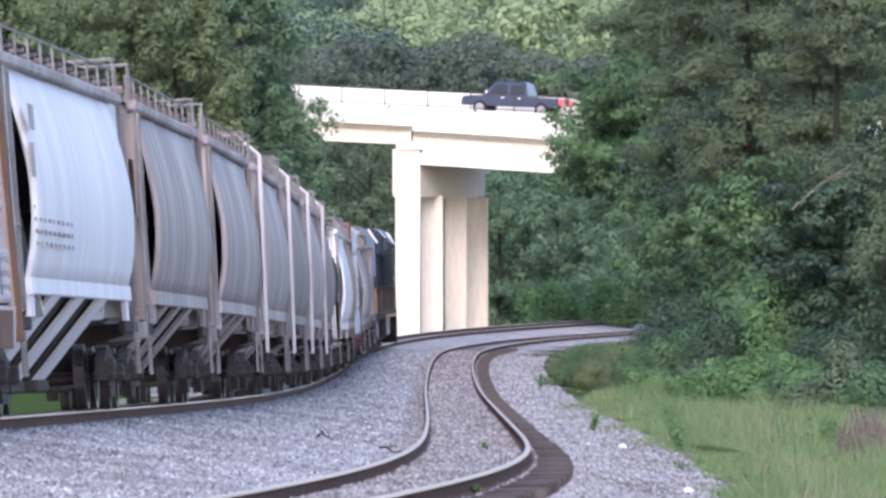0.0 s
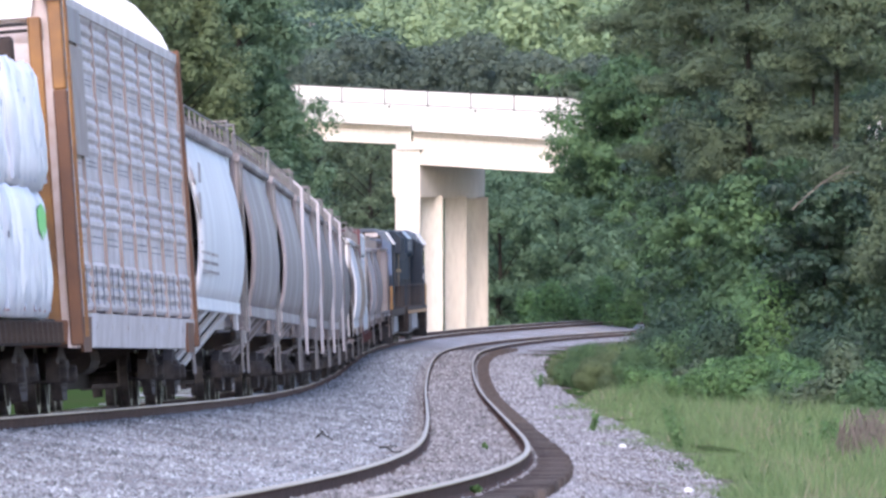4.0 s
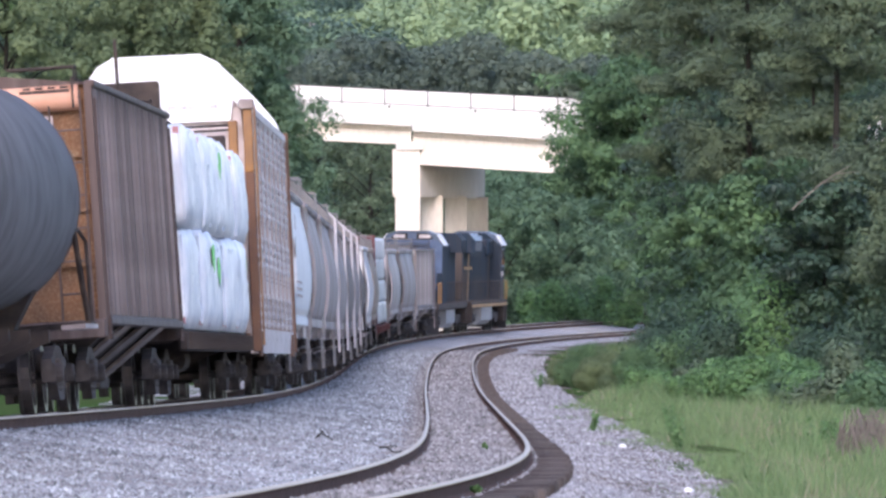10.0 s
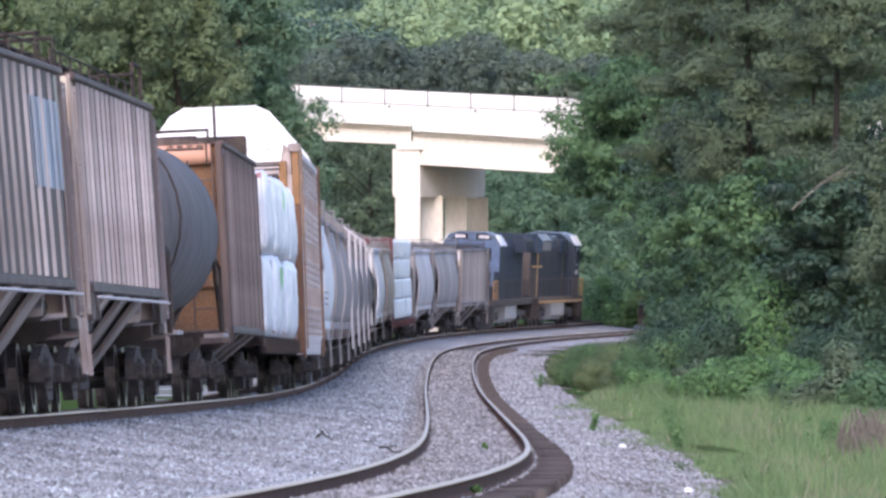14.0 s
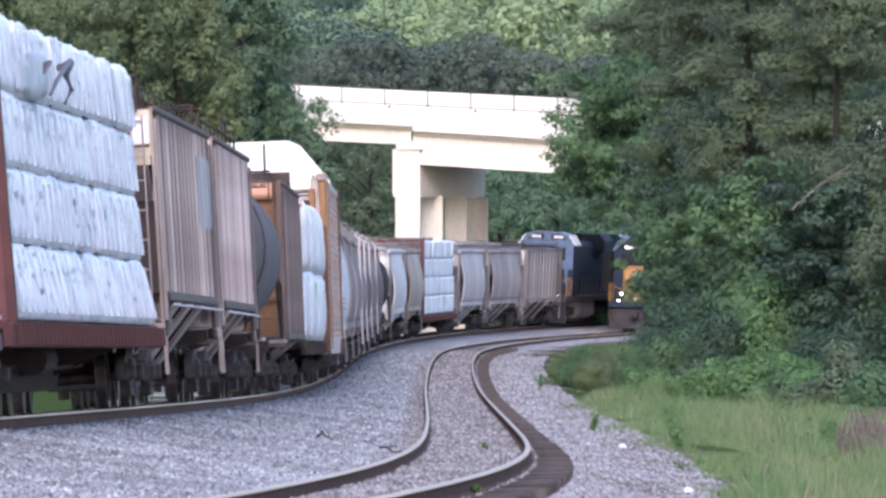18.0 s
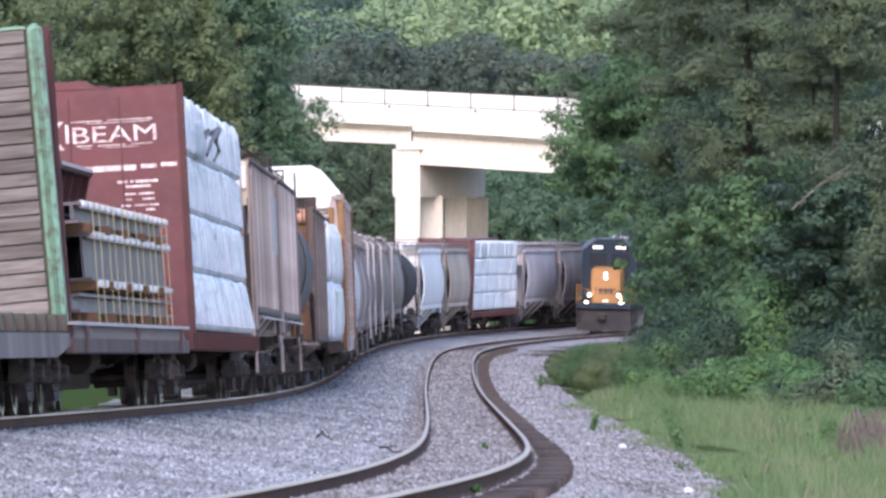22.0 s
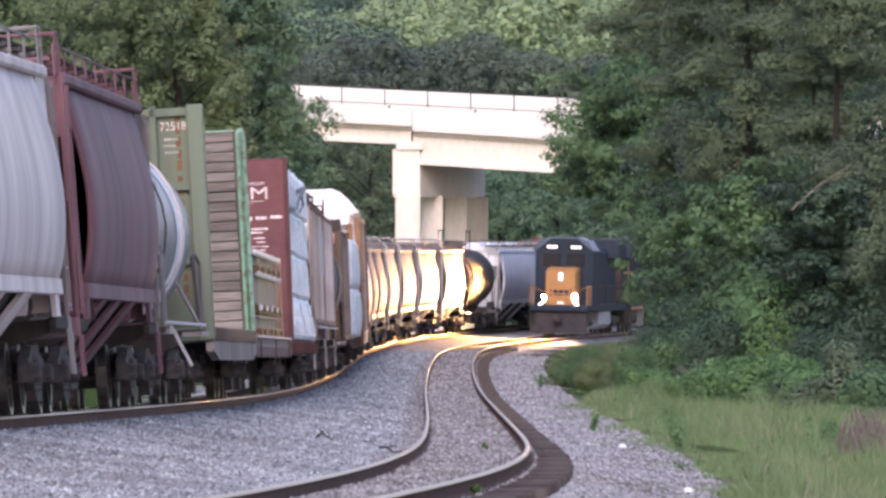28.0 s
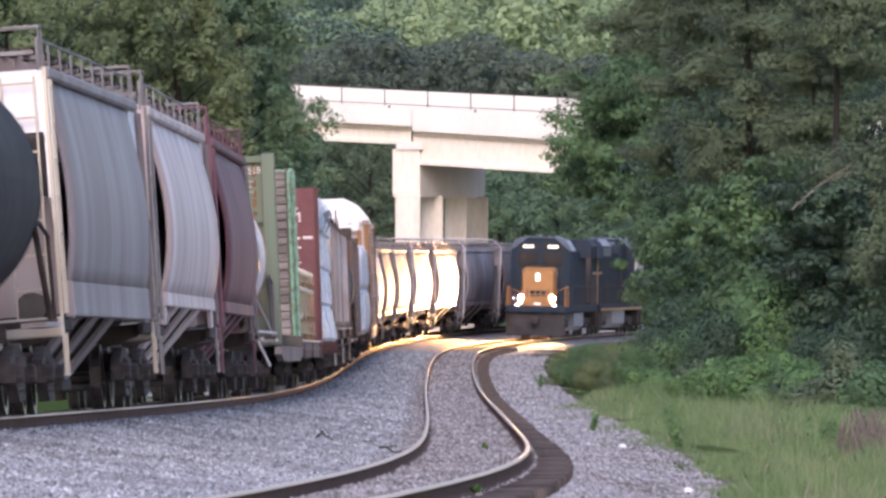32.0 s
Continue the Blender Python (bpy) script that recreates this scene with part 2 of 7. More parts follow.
M["red"] = mat("faded_red_paint", (0.118, 0.034, 0.038), (0.08, 0.027, 0.03), 1.5, 0.7, 0.65, bump=0.08, dirt=(0.13, 0.06, 0.06), dirt_amount=0.4, fine=5)
M["oxide"] = mat("dark_oxide_red", (0.09, 0.04, 0.04), (0.055, 0.031, 0.031), 3, 0.7, 0.8, bump=0.2)
M["plank"] = mat("weathered_plank", (0.20, 0.178, 0.168), (0.115, 0.10, 0.094), 1.6, 1.0, 0.9, stretch=(0.3, 4, 4), bump=0.5, fine=7, dirt=(0.055, 0.042, 0.037), dirt_amount=0.7, random_value=0.2)
M["mint"] = mat("chipped_mint_paint", (0.19, 0.345, 0.25), (0.13, 0.25, 0.18), 2, 0.6, 0.7, bump=0.2, fine=9, dirt=(0.10, 0.07, 0.05), dirt_amount=0.9)
M["olive"] = mat("rusting_olive_paint", (0.122, 0.155, 0.112), (0.076, 0.098, 0.07), 1.8, 0.8, 0.75, bump=0.15, stretch=STREAK, dirt=(0.14, 0.06, 0.035), dirt_amount=0.7, fine=2.2)
M["sill"] = mat("grey_green_sill", (0.09, 0.083, 0.076), (0.046, 0.04, 0.037), 2.5, 0.8, 0.8, bump=0.2, dirt=(0.1, 0.07, 0.05))
M["dusty_sill"] = mat("dusty_brown_grey_sill", (0.135, 0.108, 0.104), (0.075, 0.056, 0.054), 2.0, 0.9, 0.85, bump=0.1, stretch=STREAK, dirt=(0.10, 0.05, 0.045), dirt_amount=0.5, fine=2.2)
M["sill_pale"] = mat("pale_dusty_sill", (0.25, 0.22, 0.21), (0.12, 0.10, 0.095), 1.8, 0.9, 0.85, bump=0.1, stretch=STREAK, dirt=(0.08, 0.06, 0.05), dirt_amount=0.5, fine=2.2)
M["tank_grey"] = mat("dull_grey_tank_paint", (0.155, 0.145, 0.15), (0.095, 0.086, 0.088), 1.4, 0.9, 0.8, bump=0.03, dirt=(0.14, 0.14, 0.145), dirt_amount=0.3, fine=4)
M["tank_white"] = mat("blue_grey_tank_paint", (0.20, 0.195, 0.225), (0.135, 0.13, 0.15), 1.4, 0.7, 0.45, bump=0.03, dirt=(0.28, 0.25, 0.25), dirt_amount=0.4, fine=4)
M["tank_black"] = mat("black_tank_paint", (0.035, 0.033, 0.035), (0.06, 0.055, 0.055), 1.4, 0.7, 0.8, bump=0.03)
M["ibeam"] = mat("mill_scale_steel", (0.13, 0.11, 0.12), (0.075, 0.06, 0.063), 2, 0.8, 0.6, metal=0.0, bump=0.05)
M["strap"] = mat("yellow_strap", (0.52, 0.44, 0.24), rough=0.6)
M["old_timber"] = mat("dark_wet_timber", (0.09, 0.06, 0.045), (0.05, 0.036, 0.03), 4, 0.7, 0.9)
M["timber"] = mat("timber_dunnage", (0.17, 0.10, 0.06), (0.09, 0.055, 0.04), 4, 0.7, 0.9)
M["blue"] = mat("sooty_dark_blue_paint", (0.016, 0.03, 0.05), (0.022, 0.027, 0.034), 1.6, 0.8, 0.75, spec=0.12, bump=0.05, stretch=STREAK, dirt=(0.06, 0.05, 0.046), dirt_amount=0.5, fine=2.2)
M["loco_dust"] = mat("brake_dust_over_paint", (0.085, 0.068, 0.06), (0.042, 0.036, 0.034), 2.2, 0.8, 0.85, spec=0.08, stretch=STREAK, bump=0.08, dirt=(0.2, 0.17, 0.16), dirt_amount=0.4, fine=2.2)
M["cab_blue"] = mat("pale_blue_cab_paint", (0.062, 0.105, 0.19), (0.035, 0.06, 0.11), 2.5, 0.7, 0.6, bump=0.03, dirt=(0.2, 0.18, 0.2), dirt_amount=0.3)
# roof blue with the sky's reflection mixed into the colour
M["pale_blue"] = mat("sky_tinted_blue_roof", (0.065, 0.095, 0.145), (0.04, 0.06, 0.10), 2, 0.6, 0.4, bump=0.03)
M["gold"] = mat("orange_yellow_paint", (0.35, 0.165, 0.05), (0.27, 0.125, 0.04), 2, 0.6, 0.5, bump=0.04, dirt=(0.2, 0.11, 0.06), dirt_amount=0.3)
M["gold_dirty"] = mat("dirty_ochre_paint", (0.40, 0.21, 0.07), (0.22, 0.13, 0.08), 2, 0.8, 0.6, bump=0.05)
M["fueltank"] = mat("dusty_fuel_tank", (0.32, 0.31, 0.32), (0.19, 0.175, 0.17), 2, 0.8, 0.7, bump=0.1)
M["glass"] = mat("dark_cab_glass", (0.02, 0.022, 0.025), rough=0.08, bump=0)
M["number"] = mat("lit_number_board", (0.85, 0.85, 0.75), rough=0.5, bump=0, emit=0.3)
M["lamp_dim"] = mat("burning_lamp_lens", (1.0, 0.95, 0.85), rough=0.3, bump=0, emit=2.5)
M["lamp_bright"] = mat("full_beam_lamp", (1.0, 0.55, 0.21), rough=0.3, bump=0, emit=195000)
M["tail"] = mat("red_tail_lamp", (1.0, 0.03, 0.04), rough=0.3, bump=0, emit=2.5)
M["car_paint"] = mat("dark_blue_car_paint", (0.02, 0.035, 0.075), rough=0.3, bump=0)
M["rubber"] = mat("rubber", (0.02, 0.02, 0.02), rough=0.85)
M["chrome"] = mat("chrome", (0.7, 0.7, 0.72), rough=0.2, metal=1.0, bump=0)
M["bark"] = mat("bark", (0.026, 0.024, 0.02), (0.014, 0.013, 0.011), 4, 0.8, 0.95, stretch=(1, 1, 0.3), bump=0.6)
M["leaf"] = mat("broad_leaves", (0.116, 0.208, 0.088), (0.036, 0.076, 0.041), 0.5, 1.0, 0.7, bump=0, island=0.22, translucent=0.3)
M["leaf_dark"] = mat("dark_ivy_leaves", (0.053, 0.098, 0.054), (0.017, 0.038, 0.026), 0.5, 1.0, 0.6, bump=0, island=0.22, translucent=0.25)
M["leaf_olive"] = mat("olive_leaves", (0.16, 0.21, 0.098), (0.078, 0.117, 0.058), 0.4, 1.0, 0.7, bump=0, island=0.15, translucent=0.3)
M["leaf_light"] = mat("young_leaves", (0.128, 0.235, 0.085), (0.062, 0.14, 0.053), 0.5, 0.8, 0.6, bump=0, island=0.4, translucent=0.35)
M["leaf_mid"] = mat("hazy_green_leaves", (0.14, 0.225, 0.125), (0.06, 0.115, 0.07), 0.4, 1.0, 0.7, bump=0, island=0.2, translucent=0.3)
M["leaf_dry"] = mat("dusty_leaves", (0.10, 0.14, 0.08), (0.06, 0.09, 0.05), 0.7, 0.8, 0.7, bump=0, island=0.4, translucent=0.25)
M["needle"] = mat("pine_needles", (0.134, 0.18, 0.093), (0.028, 0.048, 0.033), 0.5, 1.0, 0.7, bump=0, island=0.22, translucent=0.25)
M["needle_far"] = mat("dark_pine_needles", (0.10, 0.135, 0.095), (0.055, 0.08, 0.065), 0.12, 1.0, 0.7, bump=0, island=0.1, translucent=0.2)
# the hillside's haze and its sunlit crowns are mixed into these leaf colours
M["leaf_far"] = mat("hazed_hillside_leaves", (0.14, 0.215, 0.125), (0.095, 0.152, 0.098), 0.09, 1.0, 0.7, bump=0, island=0.06, translucent=0.2)
M["leaf_far_pale"] = mat("sun_pale_hillside_leaves", (0.235, 0.32, 0.16), (0.165, 0.24, 0.13), 0.09, 1.0, 0.7, bump=0, island=0.06, translucent=0.2)
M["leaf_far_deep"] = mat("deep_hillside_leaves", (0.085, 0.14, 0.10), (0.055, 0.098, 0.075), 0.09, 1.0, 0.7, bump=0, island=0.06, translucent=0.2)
M["grass"] = mat("tall_grass", (0.115, 0.20, 0.075), (0.20, 0.262, 0.118), 0.9, 1.0, 0.7, bump=0, island=0.32, translucent=0.35)
M["straw"] = mat("dry_straw", (0.30, 0.26, 0.20), (0.20, 0.17, 0.13), 1, 0.8, 0.9, bump=0, island=0.3)
M["deadwood"] = mat("grey_dead_wood", (0.19, 0.165, 0.145), (0.11, 0.095, 0.082), 3, 0.8, 0.9)
M["litter"] = mat("white_litter", (0.85, 0.85, 0.86), rough=0.6)

# ---------------------------------------------------------------- the two tracks in plan
CX = (-4.31500, 0.46671, -0.61165, 0.95459, -1.73984, 1.00895, 0.32754, -0.16606)
CZ = (-1.79900, -0.53239, 0.54392, 0.28145, -0.19043, 0.02867)
CB = (0.035401, -0.010794, 0.047382, -0.036162)
SX_Y = (60, 80, 100, 130, 170, 220, 280, 340, 400, 450, 500, 550, 600, 660)
SX = (-2.019, -1.181, -0.42, 0.257, 0.473, 0.429, 0.294, 0.251, 0.406, 1.076, 2.832, 6.348, 12.587, 18.326)
SZ_Y = (60, 110, 170, 250, 340, 430, 520, 660)
SZ = (-1.254, -1.59, -1.889, -2.069, -2.002, -1.57, -1.292, -0.464)


def spline(K, v, z):
    K, v, n = np.array(K, float), np.array(v, float), len(K)
    h, A, b = np.diff(K), np.eye(n), np.zeros(n)
    for i in range(1, n - 1):
        A[i, i - 1], A[i, i], A[i, i + 1] = h[i - 1], 2 * (h[i - 1] + h[i]), h[i]
        b[i] = 6 * ((v[i + 1] - v[i]) / h[i] - (v[i] - v[i - 1]) / h[i - 1])
    m = np.linalg.solve(A, b)
    j = np.clip(np.searchsorted(K, z) - 1, 0, n - 2)
    a = (K[j + 1] - z) / h[j]
    c = 1 - a
    return a * v[j] + c * v[j + 1] + ((a ** 3 - a) * m[j] + (c ** 3 - c) * m[j + 1]) * h[j] ** 2 / 6


def poly(c, y):
    u = (y - 250) / 170
    return sum(k * u ** i for i, k in enumerate(c))


def extend(x, y, turn_back, turn_on, back, on):
    """Carries a plan line on at both ends, bending at a steady rate (radians a metre)."""
    h0, h1 = math.atan2(x[1] - x[0], y[1] - y[0]), math.atan2(x[-1] - x[-2], y[-1] - y[-2])
    bx, by, px, py = [], [], x[0], y[0]
    for i in range(back):
        h0 += turn_back
        px, py = px - math.sin(h0), py - math.cos(h0)
        bx.append(px), by.append(py)
    fx, fy, px, py = [], [], x[-1], y[-1]
    for i in range(on):
        h1 += turn_on
        px, py = px + math.sin(h1), py + math.cos(h1)
        fx.append(px), fy.append(py)
    return np.array(bx[::-1] + list(x) + fx), np.array(by[::-1] + list(y) + fy), back


class Line:
    """One track: points a metre apart, their run, height, lean and heading."""
    def __init__(self, x, y, z, bank, origin):
        self.x, self.y, self.z, self.bank = x, y, z, bank
        self.s = np.concatenate([[0], np.cumsum(np.hypot(np.diff(x), np.diff(y)))])
        self.s -= np.interp(origin, y, self.s)
        self.h = np.arctan2(np.gradient(x, self.s), np.gradient(y, self.s))

    def at(self, s):
        return [float(np.interp(s, self.s, q)) for q in (self.x, self.y, self.z, self.bank, self.h)]


def level(y, f, lo, hi):
    return f(np.clip(y, lo, hi))


ys = np.arange(70, 601, 1.0)
mx, my, _ = extend(poly(CX, ys), ys, 0.0006, 0.0011, 420, 330)
main = Line(mx, my, EYE_Z + level(my, lambda q: poly(CZ, q), 80, 610), np.clip(level(my, lambda q: poly(CB, q), 80, 560), -0.05, 0.105), 60.0)
main.s += math.hypot(10, poly(CX, 70.0) - poly(CX, 60.0)) - float(np.interp(70.0, main.y, main.s))
ys2 = np.arange(64, 597, 1.0)
sx_, sy_, _ = extend(spline(SX_Y, SX, ys2), ys2, 0.0007, 0.0011, 380, 330)
siding = Line(sx_, sy_, EYE_Z + level(sy_, lambda q: spline(SZ_Y, SZ, q), 62, 640), np.interp(sy_, (80, 200, 400, 600), (0.0316, -0.0348, -0.0266, -0.019)), 64.0)


def on_track(line, s, half):
    """The pose of a vehicle whose bogies stand half a base before and behind s."""
    a, b = line.at(s - half), line.at(s + half)
    f = Vector((b[0] - a[0], b[1] - a[1], b[2] - a[2])).normalized()
    bank = (a[3] + b[3]) / 2
    r = f.cross(Vector((0, 0, 1))).normalized()
    u = r.cross(f)
    r2 = r * math.cos(bank) + u * math.sin(bank)
    u2 = r2.cross(f)
    c = (Vector(a[:3]) + Vector(b[:3])) / 2
    return Matrix(((r2.x, f.x, u2.x, c.x), (r2.y, f.y, u2.y, c.y), (r2.z, f.z, u2.z, c.z), (0, 0, 0, 1)))


# ---------------------------------------------------------------- ground
def terrain(x, y):
    xm, zm = np.interp(y, main.y, main.x), np.interp(y, main.y, main.z)
    xs, zs = np.interp(y, siding.y, siding.x), np.interp(y, siding.y, siding.z)
    t = np.clip((x - xm) / (xs - xm), 0, 1)
    lean_m, lean_s = np.interp(y, main.y, main.bank), np.interp(y, siding.y, siding.bank)
    zl = zm + np.tan(lean_m) * np.clip(x - xm, -1.3, 1.3) - 0.185
    zr = zs + np.tan(lean_s) * np.clip(x - xs, -1.3, 1.3) - 0.17 - 0.12 * np.clip((x - xs - 0.86) / 0.1, 0, 1)
    bed = zl + (zr - zl) * np.clip((t - 0.2) / 0.6, 0, 1)
    low = np.interp(y, (0, 80, 200, 300, 400, 500, 600), (-0.1, -0.05, 0.0, 0.0, 0.2, 0.65, 1.2))
    right = np.clip((x - xs - 1.5) / 1.6, 0, 1)
    z = bed + (np.minimum(low, bed) - bed) * right
    left = np.clip((xm - 1.9 - x) / 1.5, 0, 1)
    z = z - left * 0.55
    far = np.clip((y - 750) / 1900, 0, 1)
    z = z + 125 * far * far * (3 - 2 * far)
    side = np.clip((np.abs(x - xs) - 14) / 60, 0, 1)
    z = z + side * 3.0
    return z


def ground_height(x, y):
    return float(terrain(np.array([x]), np.array([y]))[0])


def ground_sheet():
    yy = np.unique(np.concatenate([np.arange(-400, -60, 10), np.arange(-60, 60, 0.6), np.arange(60, 240, 0.35), np.arange(240, 330, 1.0), np.arange(300, 660, 3), np.arange(660, 1000, 20), np.arange(1000, 4200, 100)]))
    lat = np.unique(np.concatenate([-np.geomspace(9, 1500, 26), np.arange(-8, -3.4, 0.5), np.arange(-3.4, 12, 0.2), np.geomspace(12, 1500, 28)]))
    base = np.interp(yy, siding.y, siding.x)
    wide = np.interp(yy, siding.y, siding.x - np.interp(siding.y, main.y, main.x))
    XX = base[:, None] + lat[None, :] * 1.0 + np.where(lat < -3.4, -(wide[:, None] - 5.0), 0) * 1.0
    XX = np.sort(XX, axis=1)
    YY = np.repeat(yy[:, None], len(lat), 1)
    ZZ = terrain(XX, YY)
    rng = np.random.default_rng(5)
    near = (YY > 60) & (YY < 330)
    ZZ = ZZ + np.where(near, rng.normal(0, 0.012, ZZ.shape), 0)
    n, k = XX.shape
    V = np.stack([XX, YY, ZZ], -1).reshape(-1, 3)
    i = np.arange(n * k).reshape(n, k)
    Q = np.stack([i[:-1, :-1], i[:-1, 1:], i[1:, 1:], i[1:, :-1]], -1).reshape(-1, 4)
    me = array_mesh("ground", V, Q, M["ballast"])
    me.materials.append(M["soil"])
    mid = V[Q].mean(1)
    xm, xs = np.interp(mid[:, 1], main.y, main.x), np.interp(mid[:, 1], siding.y, siding.x)
    rag = np.random.default_rng(6).normal(0, 0.25, len(mid)) + (0.5 * np.sin(mid[:, 1] * 0.23) + 0.35 * np.sin(mid[:, 1] * 0.91 + 1)) * (mid[:, 1] > -60)
    soil = (mid[:, 0] < xm - 5.0 + 0.6 * rag) | (mid[:, 0] > xs + 2.85 + rag) | (mid[:, 1] > 900)
    me.materials.append(M["ballast_brown"])
    me.materials.append(M["dirt"])
    bare = np.abs(mid[:, 0] - xs - 2.75 - rag) < 0.55
    inner = (np.abs(mid[:, 0] - xs) < 0.72) | (np.abs(mid[:, 0] - xm) < 1.05)
    me.polygons.foreach_set("material_index", np.where(inner, 2, np.where(bare, 3, soil.astype(np.int32))).astype(np.int32))
    return tagged(new("ground", me), "grey ballast bed with grassy verges and wooded slopes", "ground", kind="structure")


ground_sheet()

# ---------------------------------------------------------------- rails and sleepers
RAIL = [(-0.07, -0.175), (0.07, -0.175), (0.07, -0.16), (0.012, -0.135), (0.012, -0.05), (0.036, -0.04), (0.036, -0.031), (-0.036, -0.031), (-0.036, -0.04), (-0.012, -0.05), (-0.012, -0.135), (-0.07, -0.16)]


CROWN = [(0.0365, -0.032)] + [(0.0105 + 0.026 * math.cos(radians(a)), -0.026 + 0.026 * math.sin(radians(a))) for a in range(0, 91, 9)] + [(-0.0105 - 0.026 * math.cos(radians(a)), -0.026 + 0.026 * math.sin(radians(a))) for a in range(90, -1, -9)] + [(-0.0365, -0.032)]


def sweep(line, prof, off, s0, s1, steps):
    sh = Shape()
    rings = []
    for s in steps(s0, s1):
        x, y, z, b, h = line.at(s)
        r = Vector((math.cos(h), -math.sin(h), math.tan(b)))
        c = Vector((x, y, z)) + r * off
        rings.append([c + Vector((math.cos(h), -math.sin(h), 0)) * px + Vector((0, 0, pz)) for px, pz in prof])
    return sh.loft(rings)


def steps(s0, s1):
    return list(np.arange(s0, s1, 2.0))


def track(line, name, label, s0, s1, tie0, tie1, sunk=0.172, more=0):
    t = tagged(new(name), label, "railway track", kind="structure")
    for off in (-0.755, 0.755):
        r = part("rail", sweep(line, RAIL, off, s0, s1, steps), M["rail"], t)
        part("rail_head", sweep(line, CROWN, off, s0, s1, steps), M["railtop"], r, "worn steel running surface", True)
    rng = random.Random(3)
    me = Shape().soft_box(-1.3, 1.3, -0.115, 0.115, -0.18, 0, 0.015).mesh("sleeper")
    s = tie0
    while s < tie1:
        x, y, z, b, h = line.at(s)
        ob = part("sleeper", me, M["tie"], t)
        ob.matrix_local = Matrix.Translation((x, y, z - sunk)) @ Euler((0, -b, -h + rng.uniform(-0.02, 0.02))).to_matrix().to_4x4() @ Matrix.Translation((rng.uniform(-0.05, 0.05), 0, rng.uniform(-0.01, 0.012)))
        s += 0.53
    if more:
        sh = Shape()
        while s < more:
            x, y, z, b, h = line.at(s)
            m = Matrix.Translation((x, y, z - sunk)) @ Euler((0, -b, -h + rng.uniform(-0.02, 0.02))).to_matrix().to_4x4() @ Matrix.Translation((rng.uniform(-0.05, 0.05), 0, rng.uniform(-0.01, 0.012)))
            sh.box(-1.3, 1.3, -0.115, 0.115, -0.18, 0, m)
            s += 0.53
        part("sleepers", sh, M["tie"], t)["kind"] = "stuff"
    return t


track(main, "main_track", "rusty steel main line on dark wooden sleepers in ballast", -200, 800, 45, 100, 0.205)
track(siding, "siding_track", "rusty steel siding curving through grey ballast", -150, 780, 5, 150, more=420)

# ---------------------------------------------------------------- road bridge
BY = 590.0


def road_bridge():
    """The deck falls to the right and leans towards the tracks' near side."""
    br = tagged(new("road_bridge"), "white concrete road bridge on a four-column pier", "bridge", kind="structure")
    X0, X1, fall, swing = -46.0, 60.0, -0.054, -0.3

    def beam(prof, x0, x1, name, m, label="", sag=0.0):
        # prof: (distance behind the near face, height over the near parapet's top)
        rings = []
        for x in (x0, (x0 + x1) / 2, x1):
            drop = sag * min(x + 1.8, 16)
            rings.append([(x, BY + swing * (x + 1.8) + d, 13.8 + fall * (x + 1.8) + h + (drop if h < -1.2 else 0)) for d, h in prof])
        return part(name, Shape().loft(rings), m, br, label)

    lean = 0.085
    beam([(0.0, 0.0), (0.28, 0.02), (0.4, -0.85), (0.4, -1.02), (-0.06, -1.06), (-0.06, -0.85)], X0, -1.75, "parapet", M["concrete"])
    beam([(0.0, 0.0), (0.28, 0.02), (0.4, -0.85), (0.4, -1.3), (-0.06, -1.32), (-0.06, -0.9)], -1.72, 14.8, "parapet", M["concrete"], "", -0.014)
    beam([(0.0, 0.0), (0.28, 0.02), (0.4, -0.85), (0.4, -1.5), (-0.06, -1.52), (-0.06, -0.9)], 14.9, X1, "parapet", M["concrete"])
    beam([(0.4, -0.85), (11.2, -0.85 + 10.8 * lean), (11.2, -1.1 + 10.8 * lean), (0.4, -1.1)], X0, X1, "deck", M["asphalt"])
    beam([(11.2, 10.9 * lean + 0.22), (11.55, 10.9 * lean + 0.22), (11.6, 11 * lean - 1.3), (11.05, 11 * lean - 1.3), (11.05, 10.9 * lean - 0.9)], X0, X1, "parapet", M["concrete"])
    for k in range(5):
        d = 0.35 + 2.55 * k
        up = d * lean
        for x0, x1, top, deep in ((X0, -1.78, -1.08, 1.05), (-1.66, 14.8, -1.34, 1.85), (14.9, X1, -1.34, 1.85)):
            # girders use the stained concrete, its tone also painting their shade
            beam([(d, top + up), (d + 0.9, top + up), (d + 0.9, top + up - 0.15), (d + 0.58, top + up - 0.3), (d + 0.58, top + up - deep + 0.3), (d + 0.75, top + up - deep + 0.15), (d + 0.75, top + up - deep),
                  (d + 0.15, top + up - deep), (d + 0.15, top + up - deep + 0.15), (d + 0.32, top + up - deep + 0.3), (d + 0.32, top + up - 0.3), (d, top + up - 0.15)], x0, x1, "girder", M["concrete_old"], "", -0.014 if x1 == 14.8 else 0.0)
    # steel rail on the near parapet
    x = -44.0
    post = Shape().box(-0.032, 0.032, 0.1, 0.19, -0.02, 0.98).mesh("rail_post")
    stud = Shape().box(-0.06, 0.06, 0.02, 0.10, -0.1, 0.05).mesh("anchor")
    n = 0
    while x < 58:
        o = part("rail_post", post, M["dark_steel"], br)
        o.location = (x + 2.35, BY + swing * (x + 4.15), 13.8 + fall * (x + 4.15))
        if n % 2:
            o = part("anchor", stud, M["dark_steel"], br)
            o.location = (x + 0.2, BY + swing * (x + 2.0) - 0.05, 13.78 + fall * (x + 2.0))
        x, n = x + 2.4, n + 1
    for h in (0.10, 0.92):
        beam([(0.11, h), (0.18, h), (0.18, h + 0.045), (0.11, h + 0.045)], X0, X1, "hand_rail", M["dark_steel"])
